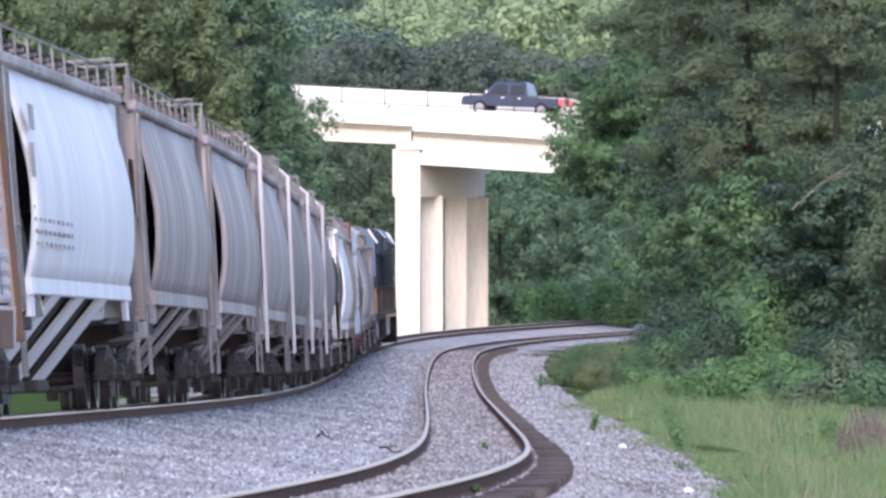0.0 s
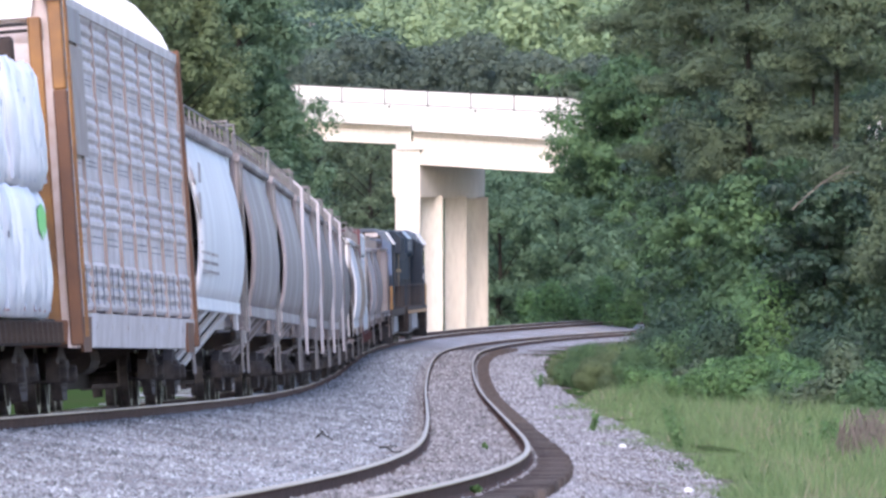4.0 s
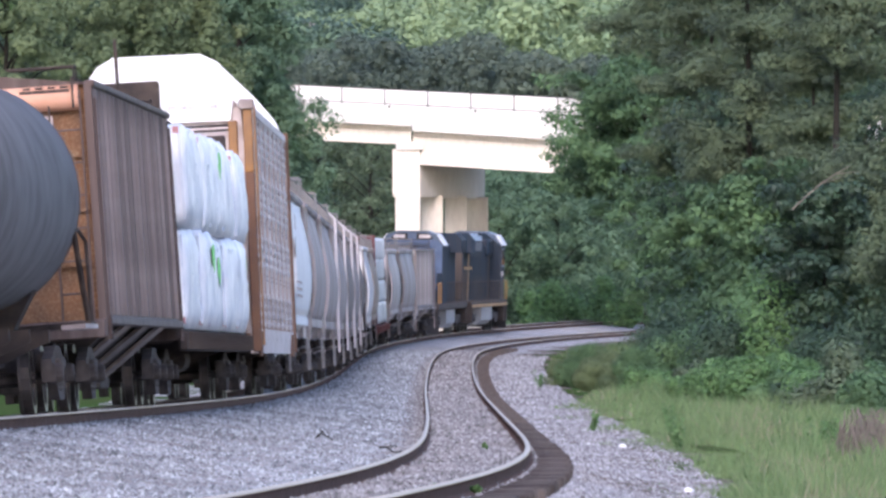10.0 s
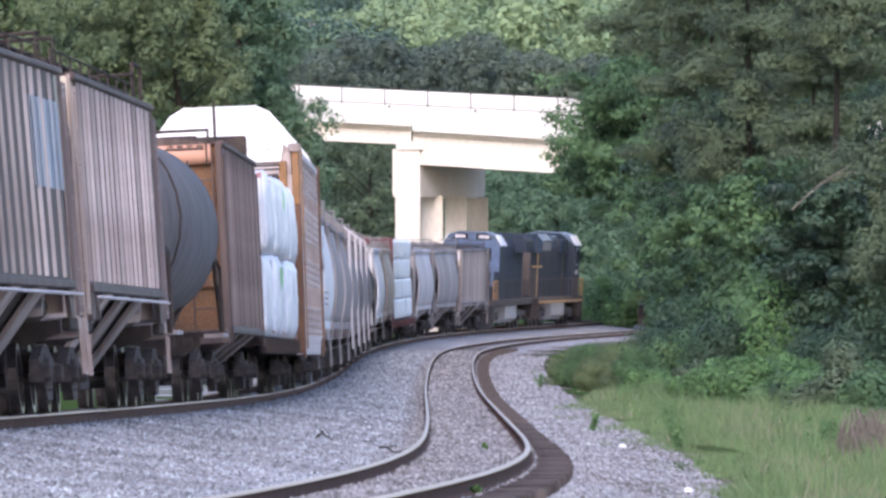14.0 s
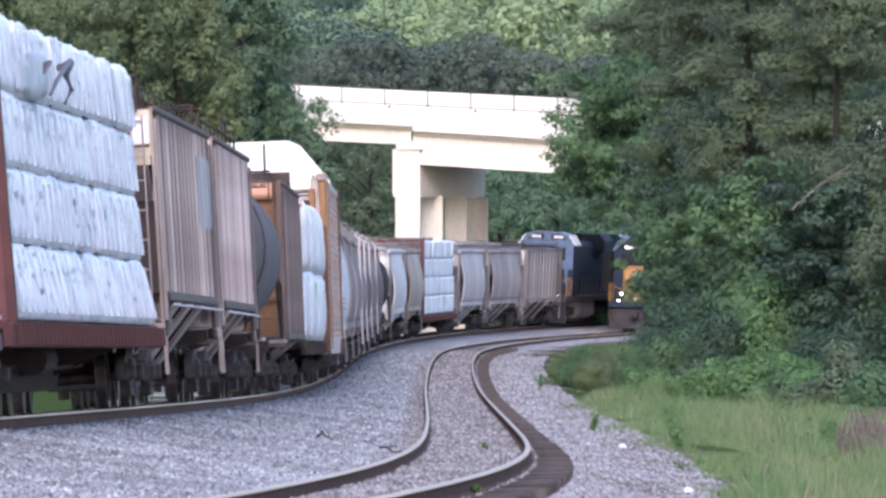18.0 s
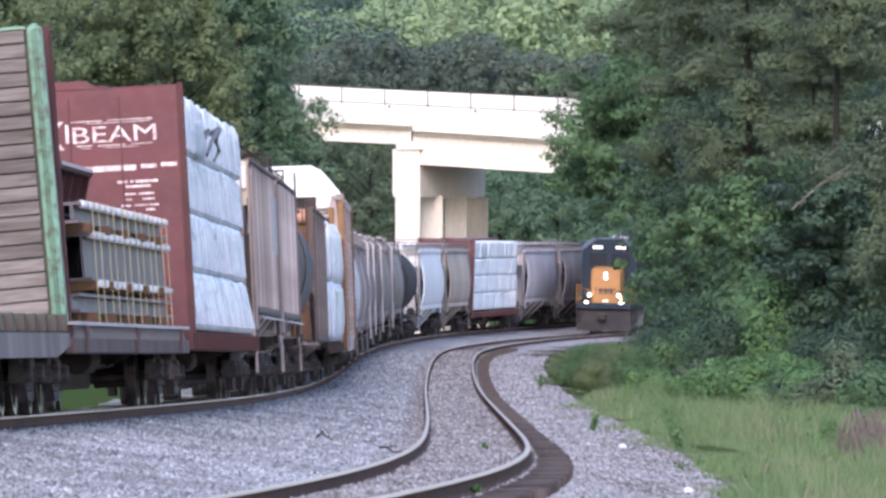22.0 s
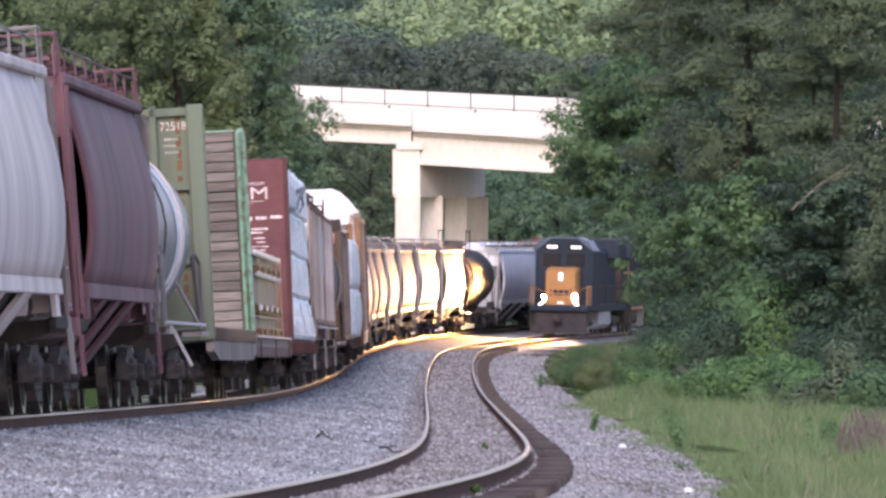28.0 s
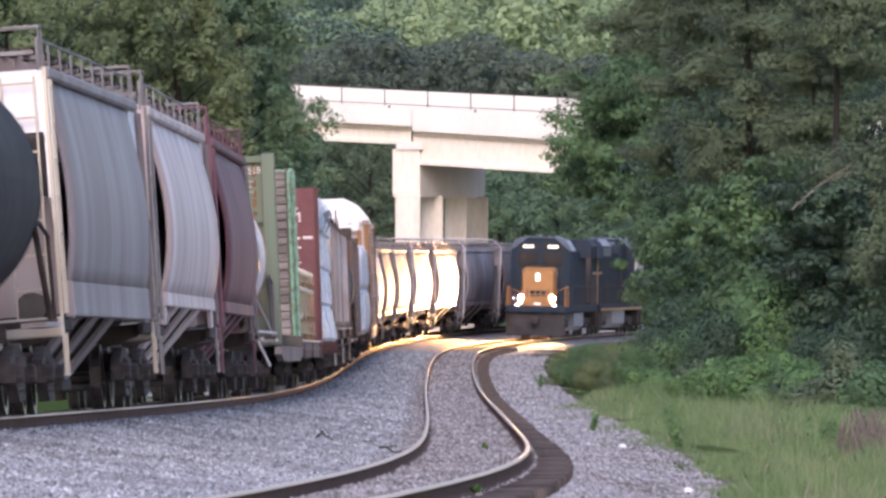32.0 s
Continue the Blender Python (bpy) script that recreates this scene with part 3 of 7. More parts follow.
    # pier: a cap on four columns that runs away to the right
    ang = math.atan(0.33)
    ux, uy = math.sin(ang), math.cos(ang)
    base = Vector((-2.05, BY + 0.1, 0))

    def along(d, x):
        return base + Vector((ux * d + uy * x, uy * d - ux * x, 0))

    cap = Shape()
    ring = []
    for d, zb in ((0.0, 9.0), (0.1, 8.8), (11.6, 8.8), (11.7, 9.0)):
        a, b = along(d, -0.8), along(d, 0.8)
        if d < 1:
            b = Vector((b.x, a.y, 0))
        ring.append([(a.x, a.y, zb), (b.x, b.y, zb), (b.x, b.y, 11.45), (a.x, a.y, 11.45)])
    cap.loft(ring)
    part("pier_cap", cap, M["concrete_old"], br)
    for d in (0.35, 3.85, 7.35, 10.6):
        c = along(d, 0.0) + Vector((0.065 * d, 0, 0))
        col = Shape().soft_box(c.x - (0.74 if d < 1 else 0.64), c.x + (0.66 if d < 1 else 0.6), c.y - 0.6, c.y + 0.6, 0.8, 8.9, 0.06)
        part("column", col, M["concrete_old"], br)
    for k in range(5):
        c = along(0.6 + k * 2.5, 0.0)
        part("bearing_block", Shape().box(c.x - 0.75, c.x + 0.75, c.y - 0.5, c.y + 0.6, 11.43, 11.5 + 0.0 + (0.4 + 2.55 * k) * lean - 0.02 + 0.35), M["concrete"], br)
    # far pier and abutment, hidden by the woods
    for d in (0.35, 3.85, 7.35, 10.6):
        c = along(d, 0.0) + Vector((16, -5, 0))
        part("column", Shape().soft_box(c.x - 0.52, c.x + 0.52, c.y - 0.6, c.y + 0.6, 0.8, 9.4, 0.06), M["concrete"], br)
    part("abutment", Shape().box(-48, -45, BY + 12, BY + 27, 0, 15.2), M["concrete"], br)
    return br


road_bridge()

# ---------------------------------------------------------------- plants
def leaf_arrays(rng, centres, radii, per, size, flat=1.0, aspect=0.6, up=0.45, shell=0.7, tilt=0.3):
    """Small pointed leaves round each clump's centre."""
    n = len(centres)
    c = np.repeat(np.asarray(centres, float), per, 0)
    r = np.repeat(np.asarray(radii, float), per)
    d = rng.normal(size=(n * per, 3))
    d /= np.linalg.norm(d, axis=1)[:, None] + 1e-9
    k = shell + (1.12 - shell) * rng.random(n * per) ** 0.6
    p = c + d * (r * k)[:, None] * np.array((1, 1, flat))
    nrm = d + rng.normal(0, tilt, d.shape) + np.array((0, 0, up))
    nrm /= np.linalg.norm(nrm, axis=1)[:, None] + 1e-9
    a = np.cross(nrm, rng.normal(size=nrm.shape))
    a /= np.linalg.norm(a, axis=1)[:, None] + 1e-9
    b = np.cross(nrm, a)
    s = size * (0.6 + 0.8 * rng.random(n * per))[:, None]
    v = np.stack([p - a * s, p + a * s * 0.8 + b * s * aspect * 1.1, p + a * s * 0.8 - b * s * aspect * 1.1], 1)
    return v.reshape(-1, 3)


def leaf_mesh(name, verts, material):
    q = np.arange(len(verts)).reshape(-1, 3)
    return array_mesh(name, verts, q, material)


def trunk_shape(rng, h, r, lean=0.04, n=7):
    pts, x, y = [], 0.0, 0.0
    for i in range(8):
        pts.append((x, y, h * i / 7 - 0.3 * (i == 0)))
        x += rng.normal(0, lean) * h / 7
        y += rng.normal(0, lean) * h / 7
    return Shape().tube(pts, r, n, r * 0.25), pts


def broadleaf(name, label, x, y, h, rad, seed, leaf="leaf", flat=0.75, clumps=60, per=120, size=0.13, low=0.15, r_clump=0.9, squash=1.0, group="woods beside the line", base=None):
    """A trunk whose limbs carry boughs, each a ragged heap of leaf clumps with gaps between."""
    rng = np.random.default_rng(seed)
    t = tagged(new(name), label, "tree", group)
    t.location = (x, y, ground_height(x, y) if base is None else base)
    sh, pts = trunk_shape(rng, h * 0.85, 0.05 + h * 0.016)
    pz, px, py = [p[2] for p in pts], [p[0] for p in pts], [p[1] for p in pts]
    cs, rs = [], []
    boughs = max(6, clumps // 6)
    for i in range(boughs):
        a, f = i * 2.4 + rng.random() * 1.2, (i + rng.random()) / boughs
        z = low + (1 - low) * f
        w = math.sin(math.pi * min(1, max(0.02, (z - low * 0.6) / (1.08 - low * 0.6)))) ** 0.55
        q = rad * w * (0.45 + 0.55 * math.sqrt(rng.random())) * (0.8 + 0.45 * rng.random())
        bx, by = np.interp(z * h, pz, px) + math.cos(a) * q, np.interp(z * h, pz, py) + math.sin(a) * q * squash
        bz, br = z * h, r_clump * (0.7 + 0.75 * rng.random())
        for k in range(6):
            d = rng.normal(0, 0.62, 3) * br
            drop = -0.28 * (abs(d[0]) + abs(d[1]))
            cs.append((bx + d[0], by + d[1], min(h, bz + d[2] * 0.45 + drop)))
            rs.append(r_clump * (0.34 + 0.42 * rng.random()))
        z0 = max(0.1 * h, bz - q * 0.7)
        b = (np.interp(z0, pz, px), np.interp(z0, pz, py), z0)
        c = (bx, by, bz)
        m = [(b[j] + c[j]) / 2 + (0.1 * q if j == 2 else 0) for j in range(3)]
        sh.tube([b, m, c], 0.012 + 0.003 * h, 5, 0.01)
    part("trunk", sh, M["bark"], t)
    part("crown", leaf_mesh("crown", leaf_arrays(rng, cs, rs, per, size, flat, 0.6, 0.45, 0.3), M[leaf]), M[leaf], t)
    return t


def pine(name, label, x, y, h, rad, seed, whorls=13, low=0.12, per=115, size=0.1, mat_name="needle", group="woods beside the line", limbs=5):
    """A straight trunk with level limbs that carry flat pads of needle tufts."""
    rng = np.random.default_rng(seed)
    t = tagged(new(name), label, "pine tree", group)
    t.location = (x, y, ground_height(x, y))
    sh, pts = trunk_shape(rng, h, 0.06 + h * 0.006, 0.015)
    cs, rs = [], []
    for i in range(whorls):
        z = h * (low + (1 - low) * (i + rng.random() * 0.8) / whorls)
        reach = rad * (1.05 - 0.7 * (z / h) ** 1.6)
        for k in range(limbs):
            a = rng.random() * 2 * math.pi
            q = reach * (0.5 + 0.55 * rng.random())
            tip = Vector((math.cos(a) * q, math.sin(a) * q, z + q * rng.uniform(-0.15, 0.2)))
            mid = Vector((tip.x * 0.5, tip.y * 0.5, z + q * 0.02))
            sh.tube([(0, 0, z - 0.1 * q), mid, tip], 0.03, 5, 0.01)
            pad = rng.uniform(0.3, 0.6)
            for j in range(11):
                f = 0.28 + 0.77 * rng.random() ** 0.8
                side = rng.normal(0, pad)
                c = Vector((tip.x * f - math.sin(a) * side, tip.y * f + math.cos(a) * side, z + (tip.z - z) * f + rng.normal(0.06, 0.13) - 0.15 * abs(side)))
                cs.append(tuple(c))
                rs.append(0.36 + 0.34 * rng.random())
    part("trunk", sh, M["bark"], t)
    part("crown", leaf_mesh("crown", leaf_arrays(rng, cs, rs, per, size, 0.58, 0.27, 0.5, 0.7, 0.24), M[mat_name]), M[mat_name], t)
    return t


def bush(name, label, x, y, h, rad, seed, leaf="leaf", per=330, size=0.06, n=16, z=None, group="undergrowth"):
    rng = np.random.default_rng(seed)
    t = tagged(new(name), label, "bush", group)
    t.location = (x, y, (ground_height(x, y) if z is None else z))
    cs, rs, sh = [], [], Shape()
    for i in range(n):
        a, q = rng.random() * 2 * math.pi, rad * math.sqrt(rng.random())
        zc = h * (0.15 + 0.75 * rng.random() * (1 - 0.5 * q / rad))
        cs.append((math.cos(a) * q, math.sin(a) * q, zc))
        rs.append(0.22 * (h + rad) * (0.5 + 0.6 * rng.random()))
        sh.tube([(math.cos(a) * q * 0.3, math.sin(a) * q * 0.3, -0.1), (math.cos(a) * q * 0.7, math.sin(a) * q * 0.7, zc * 0.5), cs[-1]], 0.02, 5, 0.006)
    part("stem", sh, M["bark"], t)
    part("foliage", leaf_mesh("foliage", leaf_arrays(rng, cs, rs, per, size, 0.8, 0.55), M[leaf]), M[leaf], t)
    return t


def at_px(px, Y):
    """Plan x of what stands at depth Y on the line of sight px."""
    return (px - 784) * Y / 18736.0


# right-hand woods: edge trees by the curve, pines nearer
EDGE = [(1150, 455, 13.0, 3.2, 0.60, "leaf"), (1262, 430, 14, 2.1, 0.04, "leaf"), (1196, 465, 14, 3.2, 0.52, "leaf"), (1230, 440, 9, 1.4, 0.03, "leaf"), (1265, 405, 9, 2.4, 0.03, "leaf_dark"), (1345, 385, 11.5, 2.6, 0.03, "leaf_dark"),
        (1430, 385, 9, 2.6, 0.03, "leaf_dark"), (1300, 440, 21, 3.4, 0.1, "leaf_dark"), (1530, 360, 10, 2.5, 0.03, "leaf_dark"), (1430, 435, 20, 3.5, 0.1, "leaf_dark"), (1575, 400, 19, 3.5, 0.1, "leaf_dark"),
        (1236, 400, 6.5, 1.2, 0.03, "leaf"), (1255, 385, 6.5, 1.5, 0.03, "leaf"), (1350, 345, 7.2, 1.5, 0.25, "leaf"), (1222, 430, 11.5, 1.8, 0.25, "leaf"), (1207, 445, 6.5, 1.0, 0.03, "leaf_dark"), (1178, 448, 7.0, 0.75, 0.03, "leaf"), (1146, 452, 12.5, 3.3, 0.6, "leaf"), (1460, 318, 6.5, 1.3, 0.03, "leaf_dark")]
for i, (px, Y, h, rad, low, leaf) in enumerate(EDGE):
    broadleaf("broadleaf_tree", "leafy dark green tree hung with creepers" if leaf == "leaf_dark" else "leafy mid-green tree at the wood's edge", at_px(px, Y), Y, h, rad, 20 + i, leaf, clumps=int(80 + h * 7), per=180 if i not in (7, 9, 10) else 110, size=0.09, low=low, r_clump=min(1.25, 0.3 + 0.5 * rad), flat=0.6)
PINES = [(1215, 405, 18, 3.3, 0.42), (1482, 330, 17, 3.4, 0.60), (1330, 350, 17, 3.2, 0.38), (1665, 300, 16, 3.0, 0.12), (1165, 462, 21, 5.0, 0.5), (1262, 392, 18, 3.4, 0.5), (1385, 372, 17, 3.0, 0.5), (1440, 345, 12, 1.9, 0.5), (1515, 320, 7.2, 2.5, 0.2)]
for i, (px, Y, h, rad, low) in enumerate(PINES):
    pine("pine", "tall loblolly pine with grey-green needle tufts", at_px(px, Y), Y, h, rad, 60 + i, low=low, whorls=int(4 + h * (1 - low) * 0.62))


def dead_limb(px, Y, z, run, rise, seed):
    rng = np.random.default_rng(seed)
    t = tagged(new("dead_limb"), "bare pale dead branch caught in the thicket", "branch")
    x = at_px(px, Y)
    p = [(x + run * f, Y, z + rise * f + 0.12 * math.sin(3 * f)) for f in (0, 0.25, 0.5, 0.75, 1.0)]
    part("bough", Shape().tube(p, 0.024, 6, 0.01), M["deadwood"], t)
    for f in (2, 3):
        part("twig", Shape().tube([p[f], (p[f][0] + rng.uniform(0.2, 0.7), Y + 0.1, p[f][2] + rng.uniform(0.05, 0.4))], 0.015, 5, 0.005), M["deadwood"], t)
    return t


dead_limb(1402, 296, 5.2, 1.6, 1.2, 4)
# undergrowth along the grass verge
# leaf_dark towards the right also paints the shaded hollows under the trees
UNDER = [(1008, 338, 1.1, 0.6, "leaf_olive"), (1046, 334, 1.5, 0.75, "leaf"), (1085, 328, 1.6, 0.8, "leaf_olive"), (1125, 318, 1.3, 0.8, "leaf"), (1060, 318, 1.0, 0.7, "leaf_olive"), (1190, 345, 2.3, 1.0, "leaf_dark"), (1170, 300, 0.9, 0.6, "leaf_light"), (1215, 335, 2.6, 1.2, "leaf_dark"), (1228, 290, 1.2, 0.6, "leaf_dry"),
         (1275, 275, 1.3, 0.8, "leaf_light"), (1345, 268, 1.5, 0.9, "leaf_light"), (1390, 262, 1.0, 0.7, "leaf"), (1440, 250, 1.0, 0.8, "leaf_dark"), (1490, 242, 1.9, 0.8, "leaf_dry"), (1550, 232, 1.3, 0.8, "leaf"),
         (1300, 320, 3.0, 1.3, "leaf_dark"), (1390, 320, 3.4, 1.4, "leaf_dark"), (1470, 310, 2.8, 1.3, "leaf_dark"), (1560, 300, 3.2, 1.4, "leaf_dark"), (1235, 325, 2.4, 1.1, "leaf"), (1172, 375, 2.6, 0.8, "leaf_dry"),
         (1205, 370, 4.2, 1.3, "leaf_dark"), (1310, 270, 1.6, 0.8, "leaf_light"), (1255, 284, 1.2, 0.9, "leaf_light"), (1380, 272, 1.5, 0.8, "leaf_light"), (1480, 246, 1.5, 0.9, "leaf_light"), (1150, 296, 1.0, 0.7, "leaf_light"), (1330, 330, 4.6, 1.3, "leaf"), (1510, 320, 4.2, 1.4, "leaf_dark"), (1395, 285, 1.9, 0.6, "leaf_light"), (1525, 262, 1.7, 0.8, "leaf")]
for i, (px, Y, h, rad, leaf) in enumerate(UNDER):
    kind = {"leaf_dark": "dark green thicket under the trees", "leaf": "leafy green bush at the verge", "leaf_olive": "soft olive-green bush by the curve", "leaf_light": "bright young bush at the verge", "leaf_dry": "dusty grey-green bush with vines"}[leaf]
    fine = i < 5          # feathery weeds by the curve
    bush("bush", kind, at_px(px, Y), Y, h, rad, 90 + i, leaf, 1100 if fine else 330, 0.032 if fine else 0.06)
# a creeper hangs yellowing down the wood's edge
for i, (px, Y, h) in enumerate(((1368, 318, 4.6),)):
    bush("creeper", "yellow-green creeper climbing a slim stem", at_px(px, Y), Y, h, 0.28, 130 + i, "leaf_light", 160, 0.07, 26)
# left-hand woods behind the train
for i, (px, Y, h, rad, leaf) in enumerate([(392, 500, 17, 2.8, "leaf"), (475, 530, 12.5, 2.1, "leaf_mid"), (425, 490, 19, 2.3, "leaf_mid"), (330, 470, 19, 2.8, "leaf_olive"), (255, 480, 17, 3.0, "leaf_olive"), (130, 470, 16, 3.2, "leaf_olive"), (20, 460, 17, 3.4, "leaf_olive"), (310, 520, 20, 3.6, "leaf_olive"), (180, 520, 20, 3.6, "leaf_dark"), (60, 510, 20, 3.6, "leaf_dark"), (500, 560, 9, 1.9, "leaf_dark"), (522, 575, 6.5, 1.4, "leaf_dark")]):
    broadleaf("broadleaf_tree", "tall leafy tree behind the railway", at_px(px, Y), Y, h, rad, 140 + i, leaf, clumps=int(150 + h * 10), per=160 if i < 4 or i > 9 else 110, size=0.11, low=0.05, r_clump=1.25)
# woods under and behind the bridge
for i, (px, Y, h) in enumerate([(560, 690, 13), (610, 700, 14), (650, 680, 12), (690, 720, 15), (740, 700, 14), (880, 640, 9), (930, 650, 10), (985, 640, 9), (1040, 650, 11), (900, 700, 14), (960, 720, 14), (830, 720, 14), (1030, 710, 14), (590, 760, 15), (780, 750, 14)]):
    broadleaf("broadleaf_tree", "dark green tree beyond the road bridge", at_px(px, Y), Y, h, 3.2, 170 + i, "leaf_mid" if px > 800 else "leaf_dry", clumps=150, per=90, size=0.12, low=0.04 if px > 800 else 0.22, r_clump=1.3)
for i, (px, Y, h, rad) in enumerate([(990, 615, 3.0, 1.2), (1072, 612, 3.3, 0.95), (950, 625, 2.6, 1.0), (1110, 606, 2.6, 1.0)]):
    bush("bush", "bright green bush beyond the curve", at_px(px, Y), Y, h, rad, 200 + i, "leaf_light", 220, 0.1, z=1.5)


def far_woods():
    """Pine belt and hillside canopy far behind the bridge: rounded crowns of many lobes."""
    rng = np.random.default_rng(9)
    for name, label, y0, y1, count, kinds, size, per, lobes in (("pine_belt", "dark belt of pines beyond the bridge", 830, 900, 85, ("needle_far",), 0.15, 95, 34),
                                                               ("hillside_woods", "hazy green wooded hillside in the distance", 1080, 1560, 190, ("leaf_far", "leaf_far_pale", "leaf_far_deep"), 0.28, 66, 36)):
        vs, idx = [], []
        for i in range(count):
            Y = rng.uniform(y0, y1)
            px = rng.uniform(460, 1085)
            x = at_px(px, Y)
            g = ground_height(x, Y)
            if name == "pine_belt":
                rise = 42 * math.exp(-((px - 650) / 62) ** 2) + 40 * math.exp(-((px - 835) / 58) ** 2)
                top = EYE_Z + Y * ((441 - (100 - rise + abs(rng.normal(0, 14)))) / 18736 + 0.006085)
                h, w, k = top - g, rng.uniform(1.8, 3.2), 0
            else:
                h, w = rng.uniform(13, 20), rng.uniform(3.6, 7.4)
                # chance of the paler leaves: sunlight painted on by where the crown stands
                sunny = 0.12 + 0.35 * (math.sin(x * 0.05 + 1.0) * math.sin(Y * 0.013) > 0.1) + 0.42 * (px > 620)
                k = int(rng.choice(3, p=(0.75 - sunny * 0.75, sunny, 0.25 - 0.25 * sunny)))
            cs, rs = [], []
            for n in range(lobes):
                a, f = rng.random() * 6.283, rng.random() ** 0.6
                q = w * math.sqrt(max(0.03, 1 - f ** 2.4)) * rng.uniform(0.6, 1.0)
                cs.append((x + math.cos(a) * q, Y + math.sin(a) * q, g + h * (0.1 if name == "pine_belt" else 0.3) + h * (0.9 if name == "pine_belt" else 0.7) * f))
                rs.append(w * (0.22 + 0.22 * rng.random()))
            v = leaf_arrays(rng, cs, rs, per, size, 0.75, 0.7, 0.35, 0.75, 0.14)
            vs.append(v)
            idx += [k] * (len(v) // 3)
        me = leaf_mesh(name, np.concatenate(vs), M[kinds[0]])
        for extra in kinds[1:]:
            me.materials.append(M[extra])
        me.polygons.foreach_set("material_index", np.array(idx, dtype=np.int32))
        tagged(new(name, me), label, "woods", kind="stuff")


far_woods()


def verge_grass():
    """Blades of tall grass between the ballast and the trees."""
    rng = np.random.default_rng(11)
    n = 215000
    Y = 105 + 365 * rng.random(n) ** 1.7
    xs = np.interp(Y, siding.y, siding.x)
    off = 2.85 + 0.5 * np.sin(Y * 0.23) + 0.35 * np.sin(Y * 0.91 + 1) + rng.random(n) ** 0.9 * 6.5
    off = off + np.clip((Y - 285) / 20, 0, 1) * 1.6
    x = xs + off
    z = terrain(x, Y)
    h = (0.10 + 0.34 * rng.random(n) ** 1.5) * np.clip((off - 2.2) / 2.0, 0.3, 1.2) * (0.7 + 0.5 * np.sin(x * 1.7 + 1) * np.sin(Y * 0.21))
    bare = (np.abs((x - 3.25) / 0.55) ** 2 + np.abs((Y - 165) / 22) ** 2 < 1) & (rng.random(n) < 0.9)
    worn = (np.sin(x * 2.3 + 0.7 * np.sin(Y * 0.11)) * np.sin(Y * 0.17 + 1.3 * x) > 0.72) & (off < 5.2)
    h = np.where(bare | worn, 0.02, h) * (0.75 + 0.6 * (np.sin(x * 0.9 + 0.05 * Y) * np.sin(Y * 0.13 + 0.6) > 0.1))
    a = rng.random(n) * 6.283
    w = (0.004 + 0.007 * rng.random(n)) * (1 + np.clip(Y - 200, 0, 300) / 120)
    bend = rng.normal(0, 0.55, (n, 2)) * h[:, None]
    dx, dy = np.cos(a) * w, np.sin(a) * w
    v = np.empty((n, 3, 3))
    v[:, 0] = np.stack([x - dx, Y - dy, z - 0.03], 1)
    v[:, 1] = np.stack([x + dx, Y + dy, z - 0.03], 1)
    v[:, 2] = np.stack([x + bend[:, 0], Y + bend[:, 1], z + h], 1)
    q = np.arange(n * 3).reshape(-1, 3)
    dry = rng.random(n) < 0.025 + 0.13 * (np.sin(x * 1.1 + 0.06 * Y + 2) * np.sin(Y * 0.09 - 0.5 * x) > 0.35)
    tagged(new("verge_grass", array_mesh("verge_grass", v[~dry].reshape(-1, 3), q[:int((~dry).sum())], M["grass"])), "tall green grass on the railway verge", "grass", kind="stuff")
    tagged(new("dry_grass", array_mesh("dry_grass", v[dry].reshape(-1, 3), q[:int(dry.sum())], M["straw"])), "straw-coloured dry grass stalks", "grass", kind="stuff")


verge_grass()


def ballast_stones():
    rng = np.random.default_rng(12)
    n = 165000
    Y = 74 + 380 * rng.random(n) ** 2.4
    xm, xs = np.interp(Y, main.y, main.x), np.interp(Y, siding.y, siding.x)
    x = xm - 0.6 + rng.random(n) * (xs + 4.0 - xm)
    keep = np.ones(n, bool)
    for line in (main, siding):
        lx = np.interp(Y, line.y, line.x)
        keep &= (np.abs(np.abs(x - lx) - 0.755) > 0.09) & ((np.abs(x - lx) > 0.72) | (rng.random(n) < 0.45))
    x, Y = x[keep], Y[keep]
    n = len(x)
    z = terrain(x, Y)
    inside = np.abs(x - np.interp(Y, siding.y, siding.x)) < 0.66
    z = z + np.where(inside, 0.03, 0.0)
    r = (0.014 + 0.022 * rng.random(n) ** 1.5) * (1 + np.clip(Y - 120, 0, 200) / 220)
    base = np.array([(1, 0, 0), (-1, 0, 0), (0, 1, 0), (0, -1, 0), (0, 0, 1)], float)
    v = base[None] * (r[:, None, None] * (0.7 + 0.7 * rng.random((n, 5, 1))))
    a = rng.random(n) * 6.283
    c, s = np.cos(a), np.sin(a)
    vx, vy = v[..., 0] * c[:, None] - v[..., 1] * s[:, None], v[..., 0] * s[:, None] + v[..., 1] * c[:, None]
    v = np.stack([vx + x[:, None], vy + Y[:, None], v[..., 2] + z[:, None]], -1)
    f = np.array([(0, 2, 4), (2, 1, 4), (1, 3, 4), (3, 0, 4)])
    q = (f[None] + 5 * np.arange(n)[:, None, None]).reshape(-1, 3)
    me = array_mesh("ballast_stones", v.reshape(-1, 3), q, M["stone"])
    me.materials.append(M["stone_brown"])
    me.materials.append(M["stone_dull"])
    side = x - np.interp(Y, siding.y, siding.x) + 0.15 * np.sin(Y * 0.7)
    kind = np.where(np.abs(side) < 1.15, 1, np.where(side > 0, 2, 0))
    me.polygons.foreach_set("material_index", np.repeat(kind, 4).astype(np.int32))
    tagged(new("ballast_stones", me), "loose grey crushed-stone ballast", "stones", kind="stuff")


ballast_stones()


